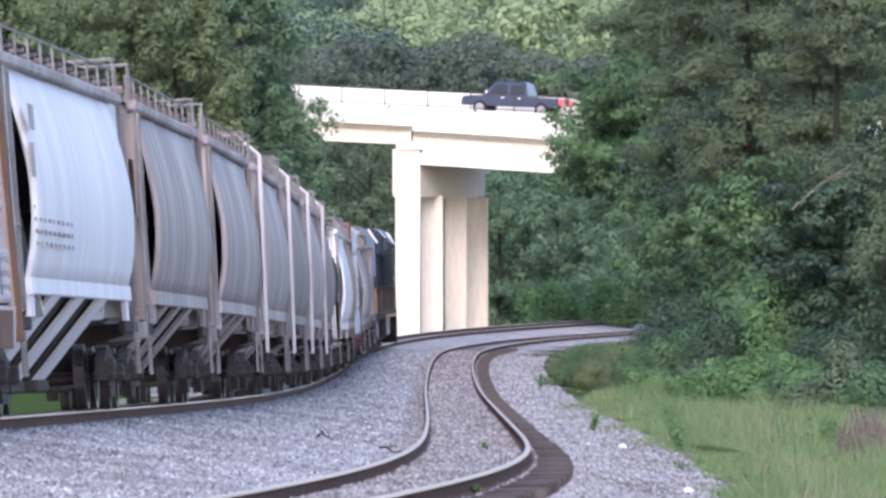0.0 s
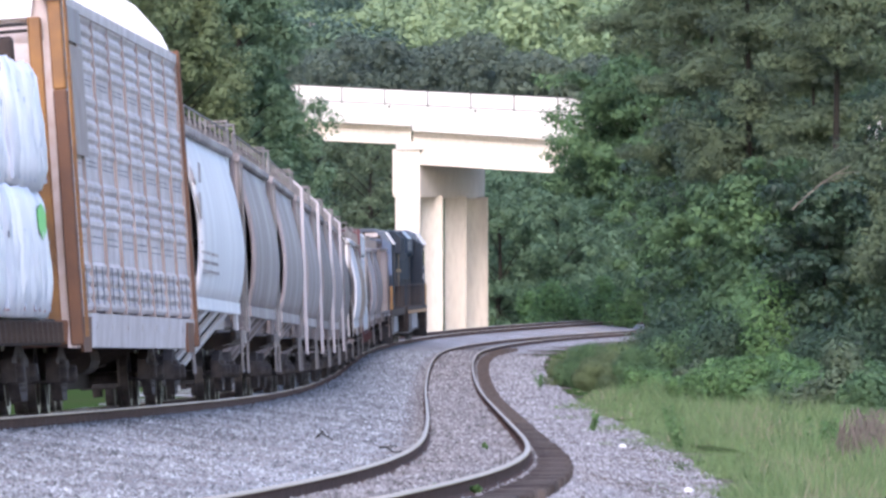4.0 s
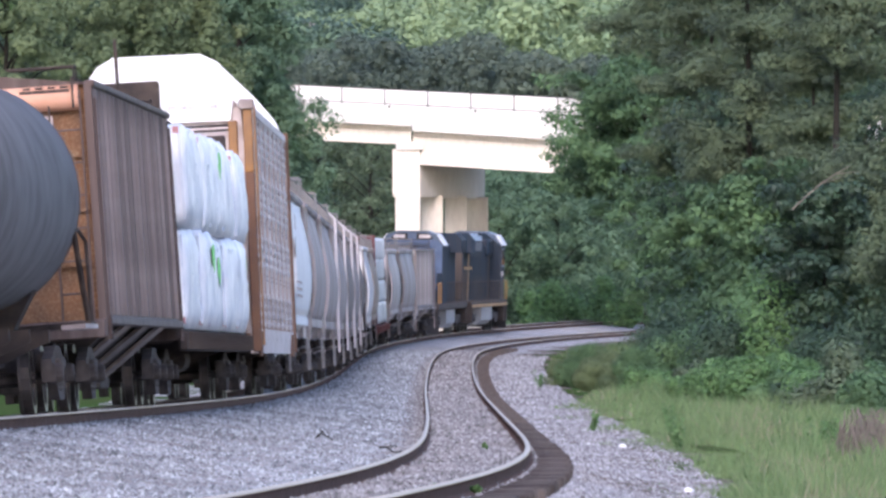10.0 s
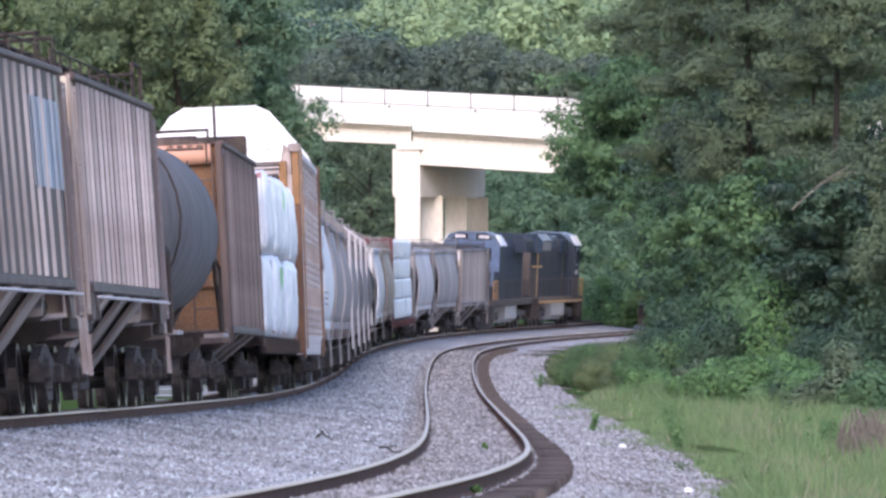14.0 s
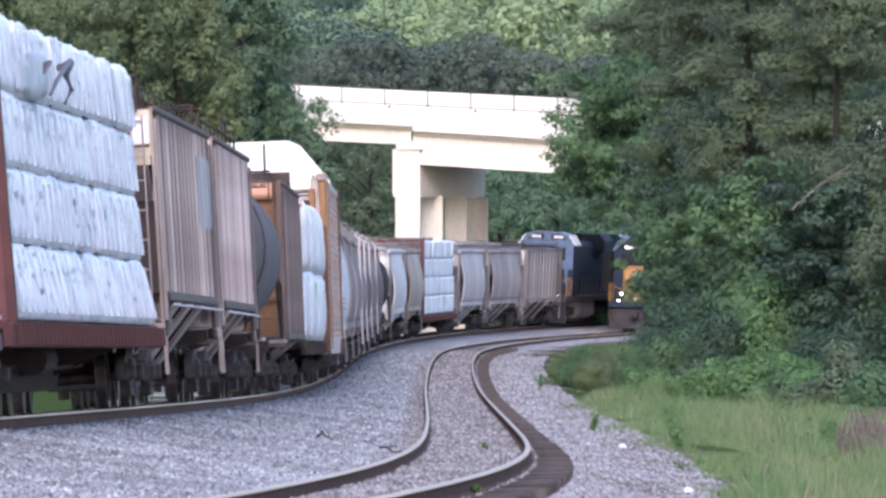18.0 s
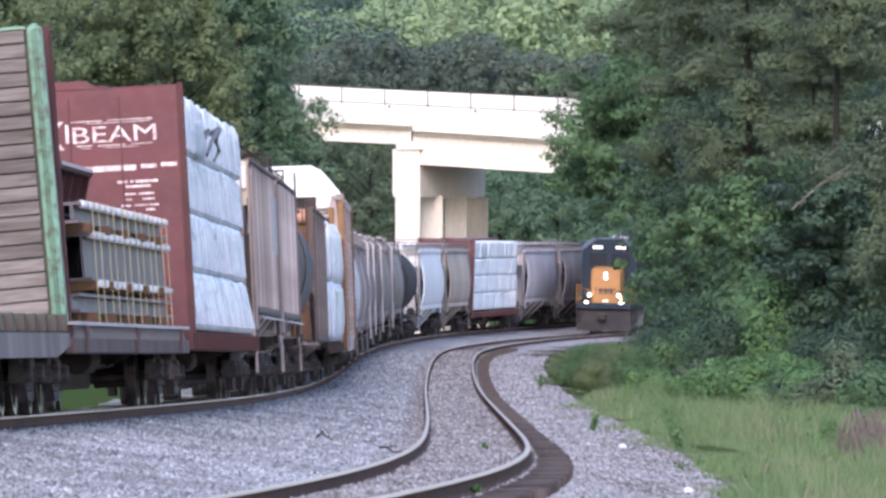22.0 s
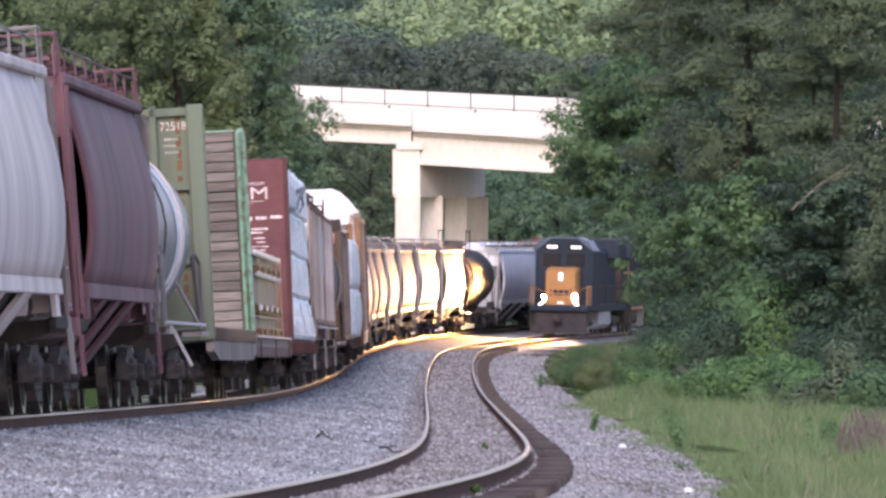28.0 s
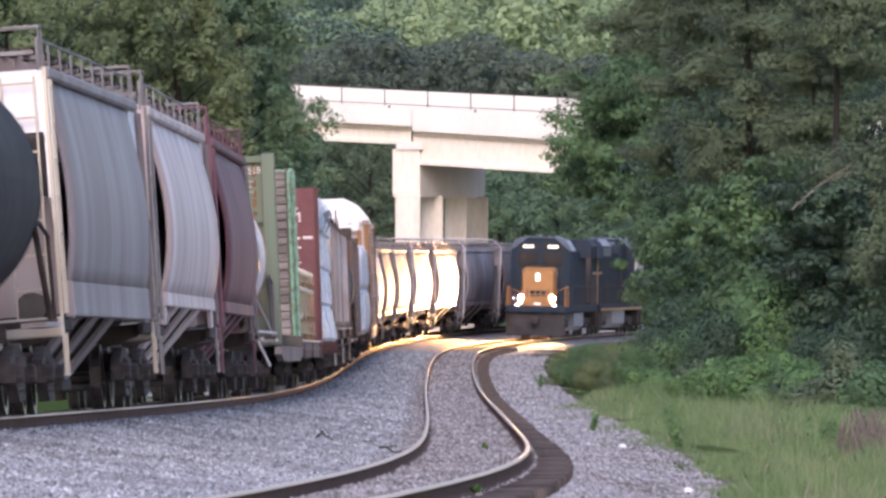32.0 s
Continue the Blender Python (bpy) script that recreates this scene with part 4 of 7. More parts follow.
def weed(x, y, h, seed, label="leafy green weed standing in the grass"):
    rng = np.random.default_rng(seed)
    t = tagged(new("weed"), label, "weed", "weeds on the verge")
    t.location = (x, y, ground_height(x, y))
    sh, cs = Shape(), []
    for k in range(5):
        a = rng.random() * 6.283
        tip = (math.cos(a) * 0.34 * h, math.sin(a) * 0.34 * h, h * rng.uniform(0.55, 1.0))
        sh.tube([(0, 0, -0.03), (tip[0] * 0.4, tip[1] * 0.4, h * 0.5), tip], 0.008, 5, 0.003)
        cs += [tuple(c * f for c in tip) for f in (0.35, 0.55, 0.75, 1.0)]
    part("stem", sh, M["leaf"], t)
    part("foliage", leaf_mesh("foliage", leaf_arrays(rng, cs, [0.12 * h] * len(cs), 16, 0.032, 1.0, 0.45), M["leaf_light"]), M["leaf_light"], t)
    return t


for i, (x, y, h) in enumerate(((3.95, 176, 0.62), (6.2, 176, 0.55), (6.5, 178, 0.5), (3.0, 330, 0.6), (4.6, 214, 0.5), (5.4, 205, 0.45), (2.9, 208, 0.35), (0.62, 154, 0.1), (-0.1, 96, 0.1), (0.3, 97, 0.08))):
    weed(x, y, h, 300 + i)


def dead_brush(x, y, h, r, seed):
    rng = np.random.default_rng(seed)
    t = tagged(new("dead_brush"), "heap of bare grey dead brush", "brush")
    t.location = (x, y, ground_height(x, y))
    for k in range(70):
        a, b = rng.random() * 6.283, rng.random() * 6.283
        p = (math.cos(a) * r * 0.8, math.sin(a) * r * 0.8, -0.03)
        q = (math.cos(b) * r, math.sin(b) * r, h * rng.uniform(0.1, 0.5))
        m = ((p[0] + q[0]) / 2, (p[1] + q[1]) / 2, h * rng.uniform(0.6, 1.0))
        part("twig", Shape().tube([p, m, q], 0.013, 5, 0.005), M["deadwood"], t)
    return t


dead_brush(6.75, 166, 0.85, 0.6, 5)


def litter(x, y, s, seed):
    rng = random.Random(seed)
    ring = [[(math.cos(a) * s * q * rng.uniform(0.8, 1.2), math.sin(a) * s * q * rng.uniform(0.8, 1.2), z) for a in [k * 0.785 for k in range(8)]] for q, z in ((0.9, -0.01), (1.0, s * 0.4), (0.7, s * 0.8), (0.2, s))]
    ob = part("litter", Shape().loft(ring), M["litter"], None, "", True)
    ob.location = (x, y, ground_height(x, y) + 0.02)
    return tagged(ob, "crumpled white plastic litter on the stones", "litter", "litter on the verge")


def fallen_twig(x, y, length, turn, seed):
    rng = np.random.default_rng(seed)
    t = tagged(new("fallen_twig"), "dark rotten twig lying on the ballast", "twig", "debris on the ballast")
    t.location = (x, y, ground_height(x, y) + 0.04)
    d = Vector((math.cos(turn), math.sin(turn), 0))
    pts = [d * (length * f) + Vector((0, 0, 0.02 + 0.05 * math.sin(5 * f + seed))) for f in (-0.5, -0.2, 0.1, 0.5)]
    part("stick", Shape().tube(pts, 0.016, 6, 0.008), M["bark"], t)
    for k in range(3):
        q = pts[1] + d * (0.2 * k * length)
        part("side_shoot", Shape().tube([q, q + Vector((rng.uniform(-0.08, 0.08), rng.uniform(-0.2, 0.2), rng.uniform(0.02, 0.05)))], 0.012, 5, 0.005), M["bark"], t)


for i, (x, y, l, a) in enumerate(((-1.7, 152, 0.26, 0.4), (-0.72, 147, 0.34, 0.2), (-4.4, 169, 0.2, 1.0))):
    fallen_twig(x, y, l, a, 40 + i)
litter(3.02, 178, 0.075, 1)
litter(3.08, 133, 0.06, 2)
litter(2.5, 182, 0.03, 3)


def power_pylon():
    """Two-legged transmission structure on the hillside."""
    Y = 1130.0
    x = at_px(537, Y)
    t = tagged(new("power_pylon"), "pale two-legged power line structure on the hill", "pylon")
    g = ground_height(x, Y)
    for dx in (-0.75, -0.25, 0.4, 0.75):
        part("leg", Shape().tube([(x + dx, Y, g - 0.5), (x + dx, Y, 2.3 + (555 - 40) * Y / 18736)], 0.07, 8), M["slate"], t)
    z = 2.3 + (555 - 43) * Y / 18736
    part("cross_arm", Shape().box(x - 1.3, x + 1.3, Y - 0.1, Y + 0.1, z - 0.05, z + 0.05), M["slate"], t)


power_pylon()

# ---------------------------------------------------------------- rolling stock: running gear
def wheel_mesh(r=0.44):
    sh = Shape()
    prof = [(0.0, 0.05), (0.06, 0.10), (0.06, 0.0), (r * 0.78, 0.02), (r * 0.8, 0.065), (r, 0.065), (r, -0.055), (r + 0.025, -0.065), (r + 0.025, -0.085), (r * 0.8, -0.085), (0, -0.06)]
    rings = []
    for k in range(20):
        a = 2 * math.pi * k / 20
        rings.append([(x, q * math.cos(a), q * math.sin(a)) for q, x in prof])
    rings.append(rings[0])
    sh.loft(rings, cap=False, closed=False)
    return sh.mesh("wheel")


def tread_mesh(r=0.44):
    sh = Shape()
    a = [2 * math.pi * k / 20 for k in range(21)]
    sh.loft([[(0.067, r * 0.84 * math.cos(t), r * 0.84 * math.sin(t)), (0.069, (r - 0.004) * math.cos(t), (r - 0.004) * math.sin(t))] for t in a], cap=False, closed=False)
    return sh.mesh("tread")


def frame_mesh(ab=0.89):
    """A cast side frame: arched top chord, dipping tension member, two columns round the spring window, jaws over the axles."""
    sh = Shape()
    sh.prism_x([(-ab - 0.22, 0.50), (-ab - 0.2, 0.66), (-ab + 0.12, 0.70), (-0.4, 0.82), (0.4, 0.82), (ab - 0.12, 0.70), (ab + 0.2, 0.66), (ab + 0.22, 0.50), (ab + 0.12, 0.56), (ab - 0.16, 0.58), (0.36, 0.68), (-0.36, 0.68), (-ab + 0.16, 0.58), (-ab - 0.12, 0.56)], -0.06, 0.07)
    sh.prism_x([(-ab + 0.16, 0.58), (-ab + 0.2, 0.46), (-0.4, 0.15), (0.4, 0.15), (ab - 0.2, 0.46), (ab - 0.16, 0.58), (0.38, 0.26), (-0.38, 0.26)], -0.05, 0.08)
    for y in (-0.4, 0.4):
        sh.box(-0.05, 0.06, y - 0.07, y + 0.07, 0.24, 0.70)
    for y in (-ab, ab):
        sh.box(-0.07, 0.1, y - 0.19, y - 0.13, 0.38, 0.6)
        sh.box(-0.07, 0.1, y + 0.13, y + 0.19, 0.38, 0.6)
    return sh.mesh("side_frame")


def spring_mesh():
    sh, n = Shape(), 8
    rings = []
    for k in range(11):
        r, z = (0.078 if k % 2 else 0.058), 0.27 + k * 0.027
        rings.append([(r * math.cos(6.2832 * j / n), r * math.sin(6.2832 * j / n), z) for j in range(n)])
    return sh.loft(rings).mesh("spring")


def cap_mesh():
    return Shape().tube([(-0.04, 0, 0), (0.1, 0, 0), (0.13, 0, 0)], 0.13, 10, 0.1).mesh("bearing_cap")


GEAR = dict(wheel=wheel_mesh(), tread=tread_mesh(), side_frame=frame_mesh(), spring=spring_mesh(), bearing_cap=cap_mesh(),
            axle=Shape().tube([(-0.75, 0, 0), (0.75, 0, 0)], 0.08, 8).mesh("axle"),
            brake_beam=Shape().tube([(-0.95, -0.5, 0.4), (0.95, -0.5, 0.4)], 0.04, 6).tube([(0.2, -0.5, 0.4), (0.2, 0.55, 0.62), (0.28, 0.9, 0.8)], 0.025, 5).mesh("brake_beam"),
            load_pad=Shape().soft_box(-0.12, 0.14, -0.34, 0.34, 0.54, 0.66, 0.02).mesh("load_pad"),
            bolster=Shape().soft_box(-1.1, 1.1, -0.2, 0.2, 0.5, 0.76, 0.03).mesh("bolster"))


def bogie(parent, y):
    b = part("bogie", GEAR["bolster"], M["truckm"], parent)
    b.location = (0, y, 0)
    for x in (-1.02, 1.02):
        o = part("side_frame", GEAR["side_frame"], M["truckm"], b)
        o.location = (x, 0, 0)
        for dy in (-0.22, 0.0, 0.22):
            if x > 0:
                part("spring", GEAR["spring"], M["sill"], b).location = (x + 0.03, dy, 0)
        if x > 0:
            part("brake_beam", GEAR["brake_beam"], M["sill"], b)
            part("load_pad", GEAR["load_pad"], M["truckm"], b).location = (x, 0, 0)
    for ya in (-0.89, 0.89):
        o = part("axle", GEAR["axle"], M["wheel"], b)
        o.location = (0, ya, 0.44)
        for sgn in (-1, 1):
            w = part("wheel", GEAR["wheel"], M["wheel"], b)
            w.matrix_local = Matrix.Translation((0.76 * sgn, ya, 0.44)) @ (Matrix.Rotation(math.pi, 4, "Z") if sgn < 0 else Matrix())
            if sgn > 0:
                t = part("wheel_rim", GEAR["tread"], M["tread"], b, "polished steel wheel rim")
                t.location = (0.76, ya, 0.44)
        c = part("bearing_cap", GEAR["bearing_cap"], M["truckm"], b)
        c.location = (1.08, ya, 0.48)
    return b


TRAIN, GROUPN = [], "freight train on the main line"


def car(name, label, back, front, category="freight car", base=None, sill=True):
    """An empty at rail level, with bogies, couplers and centre sill; back and front: its ends' run on the main line at 16 s."""
    c = tagged(new(name), label, category, GROUPN)
    L = front - back
    half = base if base else L / 2 - 2.0
    TRAIN.append((c, (front + back) / 2, half))
    bogie(c, -half)
    bogie(c, half)
    if sill:
        part("centre_sill", Shape().prism_x([(-L / 2 + 0.2, 1.02), (L / 2 - 0.2, 1.02), (L / 2 - 0.2, 0.72), (L / 2 - 3.8, 0.72), (L / 2 - 4.8, 0.3), (-L / 2 + 4.8, 0.3), (-L / 2 + 3.8, 0.72), (-L / 2 + 0.2, 0.72)], -0.25, 0.25), M["under"], c)
        for k in range(4):
            y = (k - 1.5) / 1.5 * (half - 3.2)
            part("cross_bearer", Shape().prism_y([(-1.25, 1.0), (-1.25, 0.85), (-0.3, 0.5), (0.3, 0.5), (1.25, 0.85), (1.25, 1.0)], y - 0.06, y + 0.06), M["under"], c)
        part("air_reservoir", Shape().tube([(0.75, -1.6, 0.68), (0.75, 0.4, 0.68)], 0.2, 12), M["under"], c)
        for s in (-1, 1):
            part("brake_rod", Shape().tube([(0.5, s * (half - 1.2), 0.62), (0.5, s * 1.0, 0.55)], 0.03, 6), M["under"], c)
    for s in (-1, 1):
        k = Shape().box(-0.11, 0.11, s * L / 2 - 0.45, s * L / 2 + 0.45, 0.76, 0.98)
        k.box(-0.2, 0.2, s * (L / 2 + 0.3) - 0.12, s * (L / 2 + 0.3) + 0.12, 0.72, 1.02)
        part("coupler", k, M["under"], c)
    k = Shape().tube([(0.35, -L / 2 + 0.3, 0.85), (0.42, -L / 2 - 0.1, 0.5), (0.3, -L / 2 - 0.45, 0.45)], 0.03, 6)
    part("brake_hose", k, M["rubber"], c)
    return c, L


def ladder(c, x, y, z0, z1, m, wide=0.4, along="y", rungs=None, name="ladder"):
    sh = Shape()
    n = rungs or int((z1 - z0) / 0.42)
    for k in (-wide / 2, wide / 2):
        a = (x, y + k) if along == "y" else (x + k, y)
        sh.tube([(a[0], a[1], z0), (a[0], a[1], z1)], 0.016, 5)
    for i in range(n + 1):
        z = z0 + (z1 - z0) * (i + 0.2) / (n + 0.4)
        p, q = ((x, y - wide / 2, z), (x, y + wide / 2, z)) if along == "y" else ((x - wide / 2, y, z), (x + wide / 2, y, z))
        sh.tube([p, q], 0.014, 5)
    return part(name, sh, m, c)


def running_board(c, L, z, m, width=1.0, brackets=1.9, rail_m=None):
    """Grated walkways along the roof, with uprights and a thin rail on the outer edge."""
    rail_m = rail_m or M["post"]
    for x in (-width, width):
        sh = Shape()
        for k in range(4):
            sh.box(x - 0.3 + 0.16 * k, x - 0.2 + 0.16 * k, -L / 2 + 0.3, L / 2 - 0.3, z + 0.2, z + 0.23)
        part("roof_walkway", sh, m, c, "steel grating walkway")
        e = x + (0.34 if x > 0 else -0.34)
        part("walkway_rail", Shape().tube([(e, -L / 2 + 0.3, z + 0.33), (e, L / 2 - 0.3, z + 0.33)], 0.016, 5), rail_m, c)
    sh = Shape()
    y = -L / 2 + 0.3
    while y < L / 2 - 0.2:
        for x in (-width - 0.34, width + 0.34):
            sh.box(x - 0.014, x + 0.014, y - 0.05, y + 0.05, z - 0.06, z + 0.33)
        for x in (-width, width):
            sh.box(x - 0.34, x + 0.3, y - 0.03, y + 0.03, z + 0.14, z + 0.19)
        y += brackets
    part("walkway_bracket", sh, rail_m, c)["kind"] = "stuff"
    for y in (-L / 2 + 0.45, L / 2 - 1.0):
        sh = Shape()
        for dy in (0, 0.55):
            sh.tube([(width + 0.36, y + dy, z), (width + 0.36, y + dy, z + 0.48), (width - 0.5, y + dy, z + 0.48)], 0.02, 5)
        sh.tube([(width + 0.36, y, z + 0.48), (width + 0.36, y + 0.55, z + 0.48)], 0.02, 5)
        part("grab_rail", sh, rail_m, c)


def hopper_ends(c, L, m, end_m, z_top, post_m, inset=2.5, post=1.0, hw=1.42, plate_low=3.4, sheer=True, sheet_m=None, gusset=None):
    """Open ends: a top wall with shoulder plates, a slope sheet running in under it, corner posts with ladders, stub sills."""
    for s in (-1, 1):
        yp, yi = s * (L / 2 - post), s * (L / 2 - inset)
        part("end_wall", Shape().box(-hw + 0.06, hw - 0.06, yp + s * -0.12, yp + s * -0.04, plate_low, z_top - 0.02), end_m, c)
        y2 = s * (L / 2 - inset - 3.6)
        part("slope_sheet", Shape().loft([[(-hw + 0.1, yp - s * 0.1, plate_low + 0.02), (hw - 0.1, yp - s * 0.1, plate_low + 0.02), (hw - 0.1, yp - s * 0.16, plate_low - 0.06), (-hw + 0.1, yp - s * 0.16, plate_low - 0.06)],
                                          [(-hw + 0.1, y2, 1.25), (hw - 0.1, y2, 1.25), (hw - 0.1, y2, 1.15), (-hw + 0.1, y2, 1.15)]]), sheet_m or M["grey_dark"], c)
        part("end_sheet", Shape().box(-hw + 0.1, hw - 0.1, yi - s * 0.3 - 0.03, yi - s * 0.3 + 0.03, 1.2, plate_low), sheet_m or M["grey"], c)
        for x in (-hw, hw):
            d = 0.03 if x > 0 else -0.03
            part("shoulder_plate", Shape().prism_x([(yp, z_top - 0.04), (yi, z_top - 0.04), (yi, gusset or plate_low - 0.1), (yp, plate_low + 0.12 if gusset is None else plate_low - 0.8)], x - d * 2.4, x - d * 1.4), end_m, c)
            # far-end posts take a darker grey to paint them dim
            part("corner_post", Shape().box(x * 0.985 - 0.02, x * 0.985 + 0.02, yp - 0.035, yp + 0.035, 0.95, z_top), M["grey_dark"] if s > 0 else post_m, c)
            part("end_brace", Shape().tube([(x * 0.96, yp - s * 0.1, 2.9), (x * 0.96, yi - s * 0.1, 3.35)], 0.022, 5), post_m, c)
            part("sill_bracket", Shape().prism_x([(yi, 1.6), (yi - s * 0.7, 1.45), (yi - s * 0.55, 1.14), (yi, 1.14)], x * 0.99 - 0.03, x * 0.99 + 0.03), m, c)
            part("stub_sill", Shape().soft_box(x * 0.95 - 0.05, x * 0.95 + 0.05, min(s * (L / 2 - 0.2), yi - s * 0.4), max(s * (L / 2 - 0.2), yi - s * 0.4), 0.98, 1.14, 0.02), M["under"], c)
        part("centre_sill", Shape().box(-0.25, 0.25, min(s * (L / 2 - 0.2), s * (L / 2 - inset - 3.4)), max(s * (L / 2 - 0.2), s * (L / 2 - inset - 3.4)), 0.7, 1.0), M["under"], c)
        if sheer:
            part("bolster_web", Shape().prism_y([(-1.3, 1.12), (1.3, 1.12), (1.3, 0.95), (0.5, 0.74), (-0.5, 0.74), (-1.3, 0.95)], s * (L / 2 - 2.0) - 0.15, s * (L / 2 - 2.0) + 0.15), M["under"], c)
        part("end_sill", Shape().soft_box(-hw, hw, s * (L / 2 - 0.3) - 0.12, s * (L / 2 - 0.3) + 0.12, 0.92, 1.16, 0.02), post_m, c)
        part("platform", Shape().box(-0.35, 0.35, s * (L / 2 - 1.2) - 0.9, s * (L / 2 - 1.2) + 0.9, 1.02, 1.08), M["under"], c)
        part("brake_cylinder" if s < 0 else "air_tank", Shape().tube([(0.95, s * (L / 2 - 2.7), 1.3), (0.95, s * (L / 2 - 1.7), 1.3)], 0.19, 12), M["sill"], c)
        part("step", Shape().tube([(hw, yp - 0.25, 1.0), (hw, yp - 0.25, 0.45), (hw, yp + 0.25, 0.45), (hw, yp + 0.25, 0.95)], 0.022, 5), post_m, c)
    ladder(c, hw + 0.03, -L / 2 + post + 0.12, 1.2, z_top - 0.15, post_m, 0.42)
    # far-end ladder likewise darkened by colour for its dimness
    ladder(c, hw + 0.03, L / 2 - post - 0.12, 1.2, z_top - 0.15, M["grey_dark"], 0.42)
    ladder(c, hw - 0.35, -L / 2 + post - 0.1, 1.0, z_top - 0.1, post_m, along="x")
    part("brake_wheel", Shape().tube([(0.4, -L / 2 + post - 0.2, 2.35), (0.4, -L / 2 + post - 0.16, 2.35)], 0.26, 14), M["under"], c)


def outlets(c, L, m, inset=2.5, n=3, top=1.42, hw=1.40):
    """Discharge bays: funnels whose dark throats slope in from the side sill, each with a pale sloping side plate and a gate below."""
    room = (L - 2 * inset - 5.0) / n
    for k in range(n):
        y0 = -L / 2 + inset + 2.5 + k * room + 0.2
        y1 = y0 + room - 0.4
        a, b = (y1 - y0) * 0.22, 0.42
        sh = Shape().loft([[(-hw + 0.1, y0, top), (hw - 0.1, y0, top), (hw - 0.1, y1, top), (-hw + 0.1, y1, top)], [(-0.42, y0 + a, b), (0.42, y0 + a, b), (0.42, y1 - a, b), (-0.42, y1 - a, b)]])
        bay = part("discharge_outlet", sh, M["under"], c)
        part("outlet_gate", Shape().soft_box(-0.55, 0.55, y0 + a, y1 - a, b - 0.14, b + 0.02, 0.02), M["truckm"], bay)
        ya, yb = y0 + room * 0.28, y0 + room * 0.62
        for x in (-1, 1):
            part("side_plate", Shape().loft([[(x * (hw - 0.04), ya, top), (x * (hw + 0.04), ya, top), (x * (hw + 0.04), yb, top), (x * (hw - 0.04), yb, top)], [(x * 0.44, ya, b), (x * 0.52, ya, b), (x * 0.52, yb, b), (x * 0.44, yb, b)]]), m, bay)


def bars(c, spec, x, m, name="stencil"):
    """Unreadable stencilled lines on the right-hand side: (y, z, length, height)."""
    sh = Shape()
    for y, z, l, h in spec:
        sh.box(x, x + 0.006, y, y + l, z, z + h)
    o = part(name, sh, m, c, "stencilled lettering")
    o["kind"] = "stuff"
    return o


def round_hopper(name, label, back, front, m, end_m=None, low=1.40, top=4.22, bulge=0.20, post_m=None, gantry=False, marks=False, band=None, board_m=None, lattice=2.1, inset=2.3, post=0.9, sill_h=0.2):
    """A covered hopper with bulging sides."""
    c, L = car(name, label, back, front, "hopper car", sill=False)
    post_m, end_m = post_m or M["post"], end_m or m
    hw, n, e = 1.46, 11, inset
    for sgn in (1, -1):
        ring0 = []
        for i in range(n + 1):
            f = i / n
            z = low + sill_h - 0.04 + (top - 0.16 - low - sill_h + 0.04) * f
            ring0.append((sgn * (1.45 - 0.10 * f + bulge * math.sin(math.pi * f ** 0.85)), z))
        yy = [-L / 2 + e, -L / 2 + e + 0.05] + [(-L / 2 + e) + (L - 2 * e) * k / 10 for k in range(1, 10)] + [L / 2 - e - 0.05, L / 2 - e]
        rings = []
        for k, y in enumerate(yy):
            inn = 0.02 if k in (0, len(yy) - 1) else 0.0
            rings.append([(x - sgn * inn, y, z) for x, z in ring0] + [(x - sgn * 0.08, y, z) for x, z in reversed(ring0)])
        part("side", Shape().loft(rings), m, c, "", True)
        part("side_sill", Shape().prism_y([(sgn * (hw - 0.1), low), (sgn * (hw + 0.015), low), (sgn * (hw + 0.02), low + 0.02), (sgn * (hw + 0.015), low + sill_h - 0.01), (sgn * (hw - 0.06), low + sill_h)], -L / 2 + e - 0.1, L / 2 - e + 0.1), m, c)
        part("top_chord", Shape().soft_box(sgn * 1.38 - 0.08, sgn * 1.38 + 0.06, -L / 2 + 0.8, L / 2 - 0.8, top - 0.17, top - 0.02, 0.03), band or m, c)
    rf = []
    for y in (-L / 2 + 0.8, L / 2 - 0.8):
        rf.append([(-1.4, y, top - 0.03), (-1.0, y, top + 0.1), (0, y, top + 0.16), (1.0, y, top + 0.1), (1.4, y, top - 0.03), (0, y, top - 0.1)])
    part("roof", Shape().loft(rf), m, c)
    for k in range(4):
        y = -L / 2 + L * (k + 0.5) / 4
        part("hatch", Shape().soft_box(-0.35, 0.35, y - 1.6, y + 1.6, top + 0.12, top + 0.3, 0.05), m, c)
    running_board(c, L, top - 0.02, M["under"], brackets=lattice, rail_m=board_m)
    hopper_ends(c, L, m, end_m, top - 0.04, post_m, e, post, sheet_m=m, gusset=1.55)
    outlets(c, L, m, e, 3 if L > 18 else 2)
    if gantry:
        for y in (-L / 2 + 0.5,):
            sh = Shape().tube([(-1.3, y, top + 0.5), (1.1, y, top + 0.5), (hw + 0.08, y, top + 0.1), (hw + 0.08, y, 0.8)], 0.038, 6)
            part("end_hoop", sh, M["grey_light"], c, "pale steel hoop")
    if marks:
        rng = random.Random(4)
        spec = []
        for k in range(9):
            y0 = -L / 2 + 2.0 + k * 0.75
            for j in range(rng.randint(3, 6)):
                spec.append((y0, 1.95 + 0.14 * j, rng.uniform(0.25, 0.5), 0.05))
        spec += [(-L / 2 + 2.2, 3.3, 0.9, 0.3), (-L / 2 + 2.2, 2.75, 0.6, 0.4)]
        bars(c, spec, hw + 0.135, M["grey"])
    return c, L


